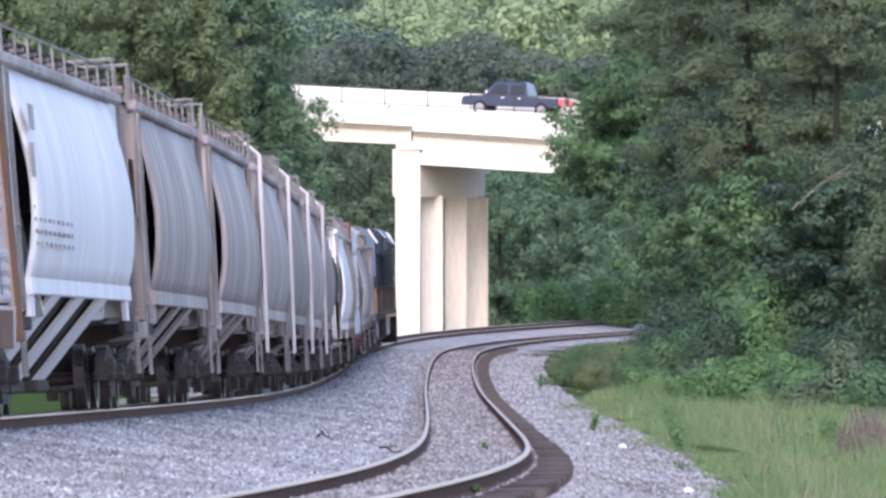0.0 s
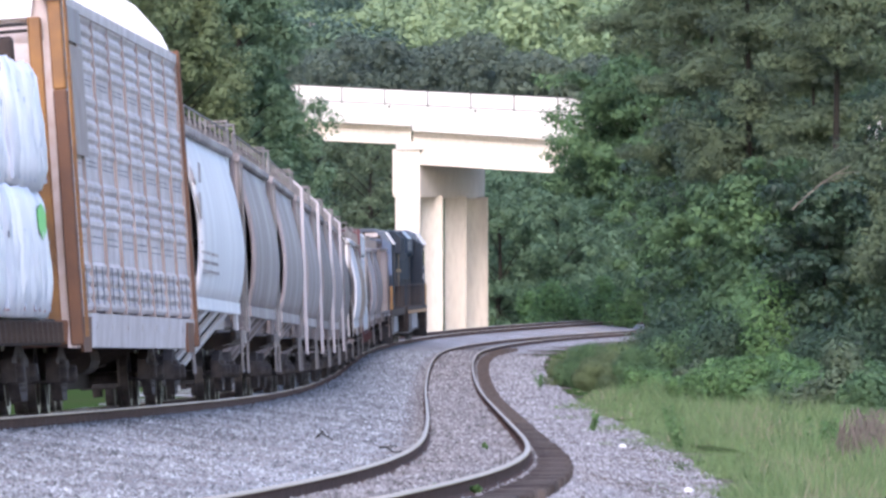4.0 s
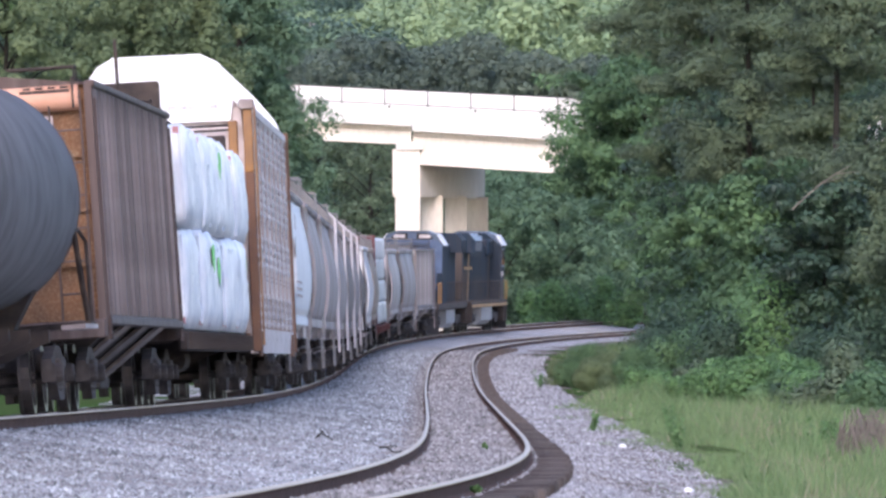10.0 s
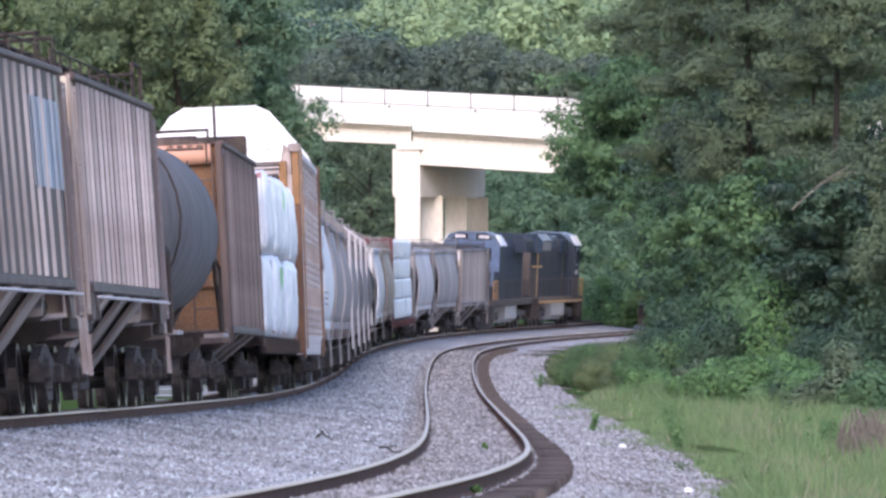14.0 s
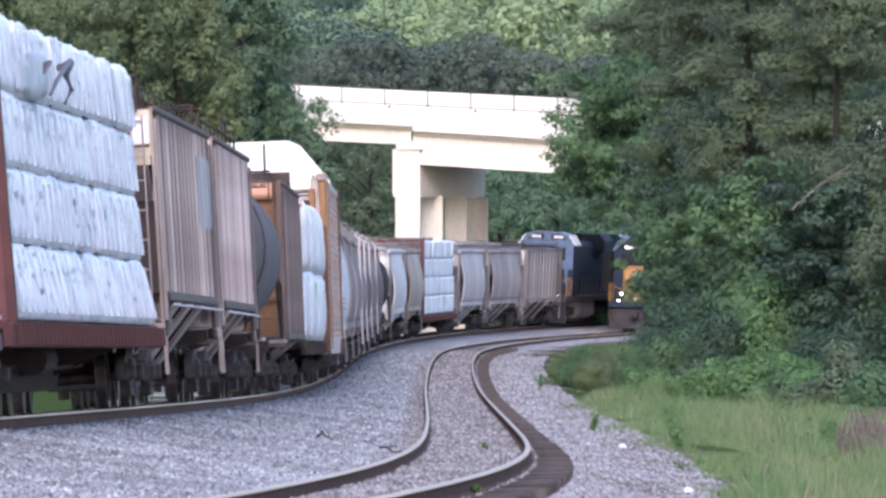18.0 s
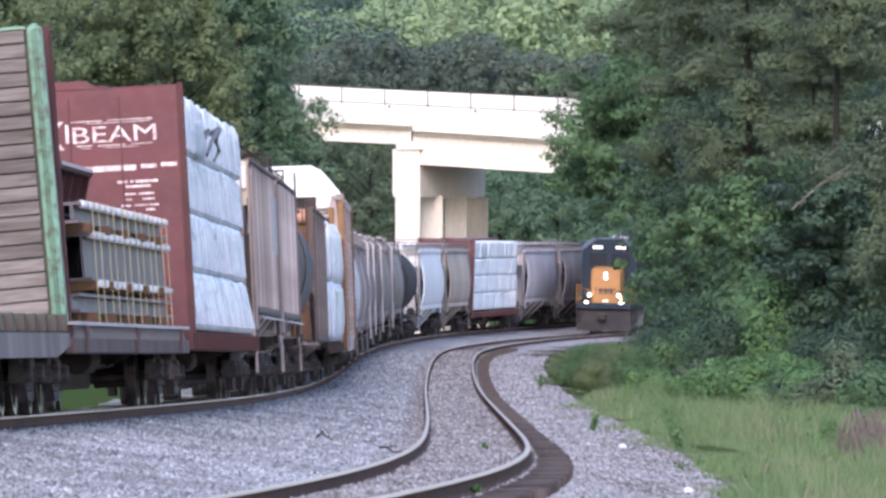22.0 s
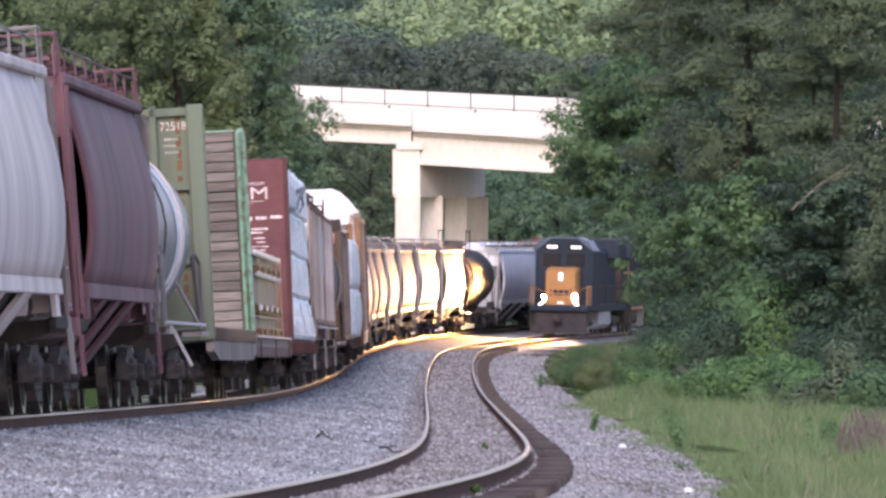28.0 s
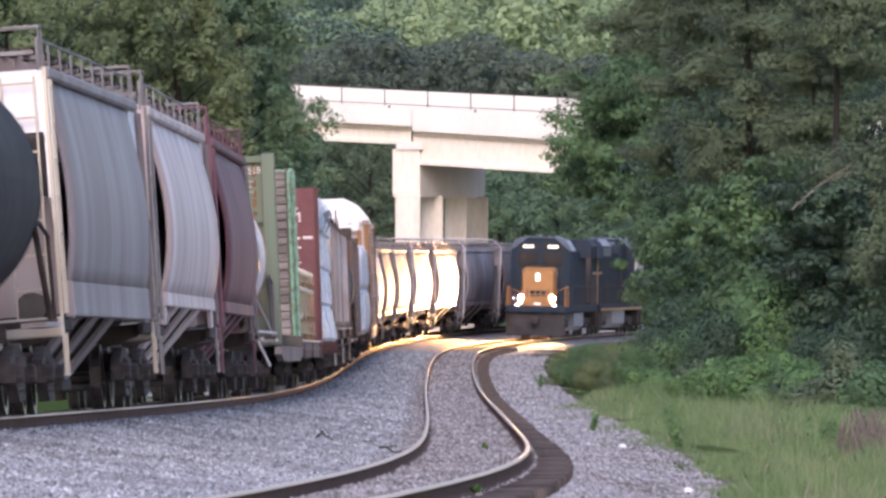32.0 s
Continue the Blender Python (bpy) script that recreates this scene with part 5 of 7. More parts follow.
def ribbed_hopper(name, label, back, front, m, rib_m, end_m=None, top=4.2, low=1.56, pitch=1.0, rib=0.14, patch=None, slope=True, walk=0.0, inset=1.3):
    """A straight-sided covered hopper with upright ribs."""
    c, L = car(name, label, back, front, "hopper car", sill=False)
    hw, e = 1.42, inset
    part("body", Shape().soft_box(-hw, hw, -L / 2 + e, L / 2 - e, low, top, 0.04), m, c)
    rb = [Shape().loft([[(0, -w / 2, z), (0.04, -w / 2 + 0.03, z), (0.04, w / 2 - 0.03, z), (0, w / 2, z)] for z in (low + 0.06, top - 0.08)]).mesh("side_rib") for w in (rib, rib * 1.5, rib * 0.8)]
    rng = random.Random(name + label)
    y = -L / 2 + e + 0.12
    while y < L / 2 - e - 0.1:
        o = part("side_rib", rng.choice(rb), rib_m, c)
        o.location = (hw, y, 0)
        y += pitch * rng.uniform(0.85, 1.15)
    for x in (-hw, hw):
        part("top_chord", Shape().soft_box(x - 0.08, x + 0.05, -L / 2 + 0.4, L / 2 - 0.4, top - 0.06, top + 0.03, 0.02), m, c)
        part("side_sill", Shape().soft_box(x - 0.08, x + 0.06, -L / 2 + e - 0.1, L / 2 - e + 0.1, low - 0.08, low + 0.03, 0.02), m, c)
    part("roof", Shape().loft([[(-hw, y, top - 0.01), (0, y, top + 0.18), (hw, y, top - 0.01), (0, y, top - 0.1)] for y in (-L / 2 + 0.4, L / 2 - 0.4)]), m, c)
    running_board(c, L, top + walk, M["under"], 0.85, 2.0, M["under"])
    if slope:
        hopper_ends(c, L, m, end_m or M["cream"], top, M["post_tan"], e, 0.25, sheet_m=M["tan"])
        part("route_card", Shape().soft_box(1.12, 1.36, -L / 2 + 0.19, -L / 2 + 0.215, 3.69, 4.08, 0.01), M["white"], c, "white card on the end wall")
        outlets(c, L, M["tan"], e, 3, low - 0.06)
        part("hand_line", Shape().tube([(hw + 0.08, -L / 2 + e + 0.3, low - 0.14), (hw + 0.08, L / 2 - 0.6, low - 0.14)], 0.022, 5), M["grey_light"], c, "pale pipe under the side sill")
    else:
        for s in (-1, 1):
            part("end_wall", Shape().box(-hw + 0.05, hw - 0.05, s * (L / 2 - 0.55) - 0.05, s * (L / 2 - 0.55) + 0.05, 1.15, top - 0.02), end_m or m, c)
            part("end_sill", Shape().soft_box(-hw, hw, s * (L / 2 - 0.3) - 0.14, s * (L / 2 - 0.3) + 0.14, 0.92, 1.16, 0.02), m, c)
            for x in (-hw, hw):
                part("corner_post", Shape().box(x * 0.97 - 0.05, x * 0.97 + 0.05, s * (L / 2 - 0.46) - 0.07, s * (L / 2 - 0.46) + 0.07, 0.95, top), m, c)
            for z in (1.9, 2.6, 3.3):
                part("end_rib", Shape().box(-hw + 0.12, hw - 0.12, s * (L / 2 - 0.47) - 0.03, s * (L / 2 - 0.47) + 0.03, z - 0.05, z + 0.05), end_m or m, c)
        ladder(c, hw + 0.03, -L / 2 + 0.7, 0.9, top - 0.2, m, 0.36)
        ladder(c, hw + 0.03, L / 2 - 0.7, 0.9, top - 0.2, m, 0.36)
        ladder(c, hw - 0.35, -L / 2 + 0.3, 1.0, top - 0.1, m, along="x")
        outlets(c, L, M["rib_dark"], 0.8, 3, 1.1)
    if patch:
        y, w = patch[0] + 0.1, rib * 1.2
        part("painted_patch", Shape().box(hw + 0.002, hw + 0.012, *patch), M["patch_blue"], c, "bluish repaint patch")
        while y < patch[1]:
            part("painted_patch", Shape().box(hw + 0.036, hw + 0.047, y, y + w, *patch[2:]), M["patch_blue"], c, "bluish repaint patch")
            y += pitch * 0.7
    return c, L


def tank(name, label, back, front, m, r=1.48, zc=2.72, band_m=None, rail_m=None, girdle=None):
    c, L = car(name, label, back, front, "tank car")
    n = 40
    rings = []
    for y, q in ((-L / 2 + 0.55, 0.02), (-L / 2 + 0.6, 0.35), (-L / 2 + 0.75, 0.68), (-L / 2 + 1.0, 0.9), (-L / 2 + 1.3, 1.0), (0, 1.0), (L / 2 - 1.3, 1.0), (L / 2 - 1.0, 0.9), (L / 2 - 0.75, 0.68), (L / 2 - 0.6, 0.35), (L / 2 - 0.55, 0.02)):
        rings.append([(r * q * math.cos(2 * math.pi * k / n), y, zc + r * q * math.sin(2 * math.pi * k / n)) for k in range(n)])
    part("tank_shell", Shape().loft(rings), m, c, "", True)
    for y in (-L / 2 + 1.35, -L / 2 + 3.6, -L / 6, L / 6, L / 2 - 1.35):
        rr = []
        for k in range(n + 1):
            a = 2 * math.pi * k / n
            rr.append([((r + 0.018) * math.cos(a), y - 0.04, zc + (r + 0.018) * math.sin(a)), ((r + 0.018) * math.cos(a), y + 0.04, zc + (r + 0.018) * math.sin(a))])
        part("seam_band", Shape().loft(rr, cap=False, closed=False), band_m or m, c)
    if girdle:
        rr = []
        for k in range(n + 1):
            a = 2 * math.pi * k / n
            rr.append([((r + 0.012) * math.cos(a), y, zc + (r + 0.012) * math.sin(a)) for y in girdle])
        part("painted_girdle", Shape().loft(rr, cap=False, closed=False), M["white"], c, "broad white painted girdle", True)
        sh = Shape()
        for dy in (-0.2, 0.2):
            sh.tube([((r + 0.1) * math.cos(a), 0.6 + dy, zc + (r + 0.1) * math.sin(a)) for a in [math.pi * (-0.3 + 0.75 * k / 12) for k in range(13)]] , 0.018, 5)
        for k in range(13):
            a = math.pi * (-0.3 + 0.75 * k / 12)
            sh.tube([((r + 0.1) * math.cos(a), 0.4, zc + (r + 0.1) * math.sin(a)), ((r + 0.1) * math.cos(a), 0.8, zc + (r + 0.1) * math.sin(a))], 0.014, 5)
        part("ladder", sh, M["grey_light"], c, "pale side ladder bent round the shell")
        part("ladder_foot", Shape().tube([(1.2, 0.4, 1.15), (1.46, 0.5, 0.55), (1.46, 0.9, 0.55), (1.2, 0.9, 1.15)], 0.022, 5), M["grey_light"], c)
        part("side_rail", Shape().tube([(1.46, -L / 2 + 0.5, 1.16), (1.46, L / 2 - 0.6, 1.16)], 0.03, 6), M["grey_light"], c, "pale hand rail along the sill")
        part("diagonal_stay", Shape().tube([(1.1, L / 2 - 2.6, 1.95), (1.42, L / 2 - 0.8, 1.1)], 0.03, 6), M["grey_light"], c)
    for s in (-1, 1):
        part("saddle", Shape().loft([[(-1.1, s * (L / 2 - 2.3), 1.9), (1.1, s * (L / 2 - 2.3), 1.9), (0.5, s * (L / 2 - 2.3), 0.9), (-0.5, s * (L / 2 - 2.3), 0.9)], [(-1.1, s * (L / 2 - 1.7), 1.9), (1.1, s * (L / 2 - 1.7), 1.9), (0.5, s * (L / 2 - 1.7), 0.9), (-0.5, s * (L / 2 - 1.7), 0.9)]]), M["under"], c)
        part("platform", Shape().box(-1.45, 1.45, s * (L / 2 - 0.5) - 0.35, s * (L / 2 - 0.5) + 0.35, 1.02, 1.1), M["under"], c)
        for x in (-1.42, 1.42):
            sh = Shape()
            sh.tube([(x, s * (L / 2 - 0.2), 1.05), (x, s * (L / 2 - 0.2), 2.1), (x * 0.97, s * (L / 2 - 0.8), 2.25), (x * 0.97, s * (L / 2 - 1.6), 2.25)], 0.028, 6)
            sh.tube([(x, s * (L / 2 - 0.75), 1.05), (x * 0.97, s * (L / 2 - 1.5), 2.2)], 0.04, 6)
            part("grab_rail", sh, rail_m or M["under"], c)
        part("side_platform", Shape().box(1.2, 1.5, s * (L / 2 - 1.4) - 1.1, s * (L / 2 - 1.4) + 1.1, 1.0, 1.06), M["grey"], c)
    part("manway", Shape().tube([(0, 0, zc + r - 0.05), (0, 0, zc + r + 0.42)], 0.5, 14), m, c)
    for x in (-0.7, 0.7):
        sh = Shape().tube([(x, -1.2, zc + r - 0.2), (x, -1.2, zc + r + 0.95), (x, 1.2, zc + r + 0.95), (x, 1.2, zc + r - 0.2)], 0.03, 5)
        part("hatch_railing", sh, M["under"], c)
    sh = Shape().tube([(r * math.cos(a) + 0.06 * math.cos(a), -L / 2 + 3.0, zc + (r + 0.06) * math.sin(a)) for a in [math.pi * (-0.35 + 0.85 * k / 12) for k in range(13)]], 0.018, 5)
    part("bracket_pipe", sh, M["under"], c)
    return c, L


def puffed(w0, w1, y0, y1, z0, z1, rng, bulge=0.05, flare=0.0, folds=2, drape=0.0):
    """A wrapped bundle: a flat-topped swell, with tight upright folds in the film and creased edges."""
    sh = Shape()
    nz, ny = 8, 6 * folds
    cut = [rng.uniform(0.75, 1.1) for k in range(folds + 1)]
    wob = [rng.uniform(-1, 1) for j in range(ny + 1)]
    rings = []
    for i in range(nz + 1):
        f = i / nz
        z = z0 + (z1 - z0) * f
        b = bulge * min(1.0, 8 * f + 0.3, 8 * (1 - f) + 0.3) * (0.85 + 0.3 * math.sin(math.pi * f)) + flare * (1 - f)
        ring = []
        for j in range(ny + 1):
            g = j / ny
            k = abs(math.sin(math.pi * g * folds)) ** 0.45
            near = cut[int(round(g * folds))]
            x = w1 + b * (1 - near * (1 - k)) + 0.012 * wob[j] + rng.uniform(-0.011, 0.011) * (1 if bulge < 0.1 else 2.2)
            sag = -0.03 * (1 - k) if i == nz else -drape * math.sin(math.pi * g) ** 0.5 if i == 0 else 0.0
            sag -= 1.6 * drape * (1 - math.sin(math.pi * g) ** 0.35) if i == nz else 0.0
            ring.append((x, y0 + (y1 - y0) * g, z + sag + rng.uniform(-0.008, 0.008)))
        for j in range(ny, -1, -1):
            ring.append((w0, y0 + (y1 - y0) * j / ny, z))
        rings.append(ring)
    return sh.loft(rings)


def lettering(c, name, word, size, m, label, x, y, z, width=0.0):
    """Block letters on a plane that faces -y, centred at x; a width stretches them."""
    cu = bpy.data.curves.new(name, "FONT")
    cu.body, cu.size, cu.extrude, cu.align_x = word, size, 0.002, "CENTER"
    tmp = bpy.data.objects.new(name, cu)
    scene.collection.objects.link(tmp)
    bpy.context.view_layer.update()
    me = bpy.data.meshes.new_from_object(tmp)
    bpy.data.objects.remove(tmp)
    me.materials.clear()
    if width:
        k = width / (max(v.co.x for v in me.vertices) - min(v.co.x for v in me.vertices))
        for v in me.vertices:
            v.co.x *= k
    o = part(name, me, m, c, label)
    o.matrix_local = Matrix.Translation((x, y, z)) @ Euler((radians(90), 0, 0)).to_matrix().to_4x4()
    return o


def lumber_car(name, label, back, front, tiers, wrap, m, z0=1.14, z1=4.66, bundle=2.45, bulge=0.05, bulk_m=None, leafmarks=False, flare=0.0, marks=True, rough=0.035, wide=0.0, gap=0.018, ends=(1.0, 1.0), folds=2, drape=0.0):
    """A centre-beam flat car, and its wrapped bundles."""
    slot = 0.08 if bulge > 0.1 else 0.07
    c, L = car(name, label, back, front, "flat car")
    rng = random.Random(name + str(tiers))
    part("deck", Shape().soft_box(-1.42, 1.42, -L / 2 + 0.4, L / 2 - 0.4, 0.98, 1.1, 0.02), m, c)
    for x in (-1.4, 1.4):
        part("side_sill", Shape().soft_box(x - 0.06, x + 0.08, -L / 2 + 0.4, L / 2 - 0.4, 0.78, 1.06, 0.02), m, c)
        if x > 0:
            me = Shape().box(0, 0.06, -0.06, 0.06, 0.8, 1.05).mesh("stake_pocket")
            y = -L / 2 + 0.8
            while y < L / 2 - 0.6:
                part("stake_pocket", me, m, c).location = (x + 0.08, y, 0)
                y += 0.7
    for s in (-1, 1):
        part("end_bulkhead", Shape().soft_box(-1.46 if s < 0 and not wide else -1.25, 1.46 if s < 0 and not wide else 1.25, s * (L / 2 - 0.75) - 0.12, s * (L / 2 - 0.75) + 0.12, 0.9, 4.74 if s < 0 else 4.5, 0.03), bulk_m or m, c)
    part("centre_beam", Shape().box(-0.05, 0.05, -L / 2 + 0.9, L / 2 - 0.9, 1.1, 4.6), bulk_m or m, c)
    part("top_chord", Shape().soft_box(-0.35, 0.35, -L / 2 + 0.9, L / 2 - 0.9, 4.55, 4.78, 0.03), bulk_m or m, c)
    start, load = -L / 2 + ends[0], L - ends[0] - ends[1]
    n = max(1, int(round(load / bundle)))
    step = load / n
    th = (z1 - z0) / tiers
    for t in range(tiers):
        for k in range(n):
            y0 = start + k * step
            for sgn in (1, -1):
                if sgn < 0 and t < tiers - 1:
                    continue
                dw, dz = wide + rng.uniform(-rough, rough), rng.uniform(-rough, rough * 0.3)
                sh = puffed(0.06, 1.36 + dw, y0 + slot, y0 + step - slot, z0 + t * th + gap, z0 + (t + 1) * th - gap * 0.7 + dz, rng, bulge, flare if t == 0 else drape * 0.6, folds, drape)
                if sgn < 0:
                    sh.v = [(-x, y, z) for x, y, z in sh.v]
                b = part("wrapped_pack", sh, wrap, c, "", True)
                if sgn > 0 and leafmarks:
                    for j in range(folds + 1):
                        yj = y0 + slot + (step - 2 * slot) * min(0.93, j / folds)
                        za = z0 + (t + 1) * th - 0.2 if t == tiers - 1 else z0 + 0.03
                        part("edge_tape", Shape().box(1.30 + dw, 1.36 + dw + bulge * 0.35, yj, yj + 0.13, za, za + rng.uniform(0.07, 0.14)), M["tape"], b, "strip of dull red tape")
                if sgn > 0 and leafmarks and rng.random() < 0.16:
                    zc, yc = z0 + (t + rng.uniform(0.55, 0.8)) * th, y0 + step * rng.uniform(0.3, 0.7)
                    q = [(0, -0.24), (0.5, -0.1), (0.58, 0.1), (0.1, 0.22), (-0.5, 0.14), (-0.55, -0.08)]
                    sg = Shape().loft([[(1.36 + dw + bulge + 0.02 + e, yc + a, zc + b2) for a, b2 in q] for e in (0, 0.006)])
                    part("printed_leaf", sg, M["leafmark"], b, "green leaf print")
                if sgn > 0 and marks:
                    lean = flare if t == 0 else drape * 0.6
                    xs = 1.36 + dw + bulge * 0.9
                    xc = 1.36 + dw + bulge * (0.9 if bulge < 0.1 else 0.3)
                    za, zb = z0 + t * th + gap + 0.03, z0 + (t + 1) * th - gap - 0.06
                    # darker strips along the folds paint the shade that gathers there
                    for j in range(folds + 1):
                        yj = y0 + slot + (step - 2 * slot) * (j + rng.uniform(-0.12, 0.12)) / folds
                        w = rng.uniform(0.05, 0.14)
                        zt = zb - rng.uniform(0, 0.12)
                        part("crease_shade_strip", Shape().loft([[(x - 0.03, yj, z), (x + 0.012, yj, z), (x + 0.012, yj + w, z), (x - 0.03, yj + w, z)] for x, z in ((xc + lean, za), (xc, zt))]), M["crease"], b)
                    sg = Shape()
                    for j in range(9 if bulge < 0.1 else 5):
                        f = rng.choice((0.5, 0.56, 0.5, 0.62, 0.3, 0.8)) if t < tiers - 1 else rng.uniform(0.2, 0.9)
                        y2, z2 = y0 + slot + (step - 2 * slot) * (rng.randrange(folds) + rng.uniform(0.3, 0.55)) / folds, z0 + (t + f) * th
                        x2 = xs + 0.014 + lean * (1 - f)
                        sg.box(x2, x2 + 0.005, y2, y2 + rng.uniform(0.08, 0.3), z2, z2 + rng.uniform(0.02, 0.09))
                    part("print_line", sg, M["wrap_print"], b)["kind"] = "stuff"
        if t:
            me = Shape().box(0.1, 1.34, -0.22, 0.22, z0 + t * th - 0.014, z0 + t * th + 0.014).mesh("dunnage")
            y = start + 0.3
            while y < start + load:
                part("dunnage", me, M["old_timber"], c).location = (0, y, 0)
                y += step / 2
    return c, L


def autorack(back, front):
    c, L = car("autorack_car", "tall grey autorack with white roof and rusty end posts", back - 0.5, front + 0.5, "autorack car", base=9.9)
    hw, zt = 1.52, 5.05
    part("floor_frame", Shape().soft_box(-1.45, 1.45, -L / 2 + 0.5, L / 2 - 0.5, 0.82, 1.12, 0.03), M["rackpost"], c)
    pn = 8
    pl = (L - 1.6) / pn
    rib_z = [z0 + 0.158 * k for z0, n in ((4.24, 5), (3.20, 5), (2.27, 4), (1.24, 4)) for k in range(n)][::-1]
    rib_z.sort()
    holes = Shape()
    for z in (4.09, 4.15, 3.05, 3.11, 2.08, 2.16):
        for k in range(6):
            holes.box(0, 0.004, 0.55 + 0.42 * k, 0.75 + 0.42 * k, z, z + 0.022)
    holes = holes.mesh("perforation")
    slots = Shape().box(0, 0.005, 0, 0.2, 1.32, 1.80).mesh("vent_slot")
    for sgn in (1, -1):
        for k in range(pn if sgn > 0 else 1):
            y0, y1 = (-L / 2 + 0.8 + k * pl + 0.03, -L / 2 + 0.8 + (k + 1) * pl - 0.03) if sgn > 0 else (-L / 2 + 0.8, L / 2 - 0.8)
            prof = []
            for z in rib_z:
                prof += [(hw + 0.006, z), (hw + 0.032, z + 0.045), (hw + 0.032, z + 0.095), (hw + 0.006, z + 0.14)]
            prof = prof + [(hw - 0.06, rib_z[-1] + 0.14), (hw - 0.06, rib_z[0])]
            pan = part("side_panel", Shape().prism_y([(sgn * x, z) for x, z in prof], y0, y1), M["rack"], c)
            if sgn > 0:
                o = part("perforation", holes, M["print"], pan)
                o.location, o["kind"] = (hw + 0.008, y0, 0), "stuff"
                for dy in (0.75, 2.05):
                    part("vent_slot", slots, M["print"], pan).location = (hw + 0.033, y0 + dy, 0)
        for k in range(pn + 1):
            y = -L / 2 + 0.8 + k * pl
            if sgn > 0:
                part("side_post", Shape().box(hw - 0.05, hw + 0.05, y - 0.05, y + 0.05, 1.0, zt), M["post_tan"], c)
        part("side_sill", Shape().loft([[(sgn * (hw + 0.06), y, 1.2), (sgn * (hw + 0.02), y, 0.78), (sgn * (hw - 0.1), y, 0.78), (sgn * (hw - 0.06), y, 1.2)] for y in (-L / 2 + 0.5, L / 2 - 0.5)]), M["rack"], c)
        part("roof_rail", Shape().box(sgn * hw - 0.06, sgn * hw + 0.06, -L / 2 + 0.6, L / 2 - 0.6, zt - 0.1, zt + 0.04), M["rack"], c)
    for s in (-1, 1):
        for x in (-hw, hw):
            part("end_post", Shape().soft_box(x - 0.06, x + 0.10, s * (L / 2 - 0.62) - 0.16, s * (L / 2 - 0.62) + 0.16, 0.8, 3.9 if s < 0 else zt + 0.1, 0.02), M["rackpost"], c, "rust-brown end post")
            if s < 0:
                part("end_post", Shape().soft_box(x - 0.06, x + 0.10, s * (L / 2 - 0.62) - 0.16, s * (L / 2 - 0.62) + 0.16, 3.9, zt + 0.1, 0.02), M["ochre"], c, "ochre yellow end post")
        e = [(-1.46, 1.0), (1.46, 1.0), (1.46, 5.05), (-1.46, 5.05)]
        y = s * (L / 2 - 0.7)
        part("end_door", Shape().prism_y([(x, z) for x, z in e if z < 4.6] + [(1.46, 4.5), (-1.46, 4.5)], y - 0.05, y + 0.05), M["rack"], c)
        cap = [(1.24, 4.80), (1.30, 5.12), (1.18, 5.5), (0.95, 5.82), (0.76, 5.95), (-0.76, 5.97), (-0.95, 5.82), (-1.18, 5.5), (-1.30, 5.12), (-1.24, 4.80)]
        part("end_shoulder", Shape().prism_y([(-1.44, 4.5), (1.44, 4.5), (1.44, 5.06), (1.3, 5.36), (0.97, 5.8), (0.72, 5.92), (-0.72, 5.92), (-0.97, 5.8), (-1.3, 5.36), (-1.44, 5.06)], y - s * 0.1 - 0.03, y - s * 0.1 + 0.03), M["rack"], c)
        part("end_cap", Shape().prism_y(cap, y - 0.06, y + 0.06), M["white"], c, "white end cap")
    prof = [(1.5, 5.05), (1.36, 5.38), (1.02, 5.82), (0.76, 5.96), (-0.76, 5.96), (-1.02, 5.82), (-1.36, 5.38), (-1.5, 5.05), (-1.4, 5.05), (-0.7, 5.84), (0.7, 5.84), (1.4, 5.05)]
    part("roof", Shape().prism_y(prof, -L / 2 + 0.65, L / 2 - 0.65), M["white"], c, "white corrugated roof")
    k = -L / 2 + 1.0
    while k < L / 2 - 0.8:
        part("roof_rib", Shape().prism_y([(1.53, 5.06), (1.39, 5.40), (1.04, 5.845), (0.76, 5.985), (-0.76, 5.985), (-0.76, 5.94), (0.76, 5.94), (1.0, 5.8), (1.33, 5.37), (1.47, 5.06)], k - 0.03, k + 0.03), M["white"], c)
        k += 0.8
    lettering(c, "lettering", "EXCESS HEIGHT CAR", 0.115, M["print"], "black words on white", 0.5, -L / 2 + 0.635, 5.02)
    part("sign_plate", Shape().box(hw + 0.058, hw + 0.065, -L / 2 + 2.4, -L / 2 + 4.8, 3.15, 4.5), M["post_tan"], c, "dull pinkish data panel")
    part("sign_plate", Shape().box(hw + 0.058, hw + 0.065, -L / 2 + 2.4, -L / 2 + 4.8, 4.55, 4.98), M["slate"], c, "blue-grey data panel")
    for y in (-L / 2 + 0.9, L / 2 - 3.2):
        part("jacking_bracket", Shape().prism_x([(y, 1.15), (y + 1.9, 1.15), (y + 1.5, 0.72), (y, 0.72)], hw + 0.03, hw + 0.075), M["rackpost"], c, "rust-brown bracket")
    for z in (4.62, 4.7):
        part("end_rod", Shape().tube([(-0.4, -L / 2 + 0.5, z), (1.2, -L / 2 + 0.5, z + 0.02)], 0.022, 6), M["dark_steel"], c)
    part("end_post", Shape().soft_box(1.2, 1.36, -L / 2 + 0.55, -L / 2 + 0.75, 0.9, 4.8, 0.02), M["ochre"], c, "ochre yellow end post")
    part("post_cap", Shape().soft_box(1.4, 1.66, -L / 2 + 0.4, -L / 2 + 0.86, 4.98, 5.16, 0.02), M["tan"], c)
    ladder(c, hw + 0.14, -L / 2 + 0.62, 0.9, zt, M["ochre"], 0.3)
    return c, L


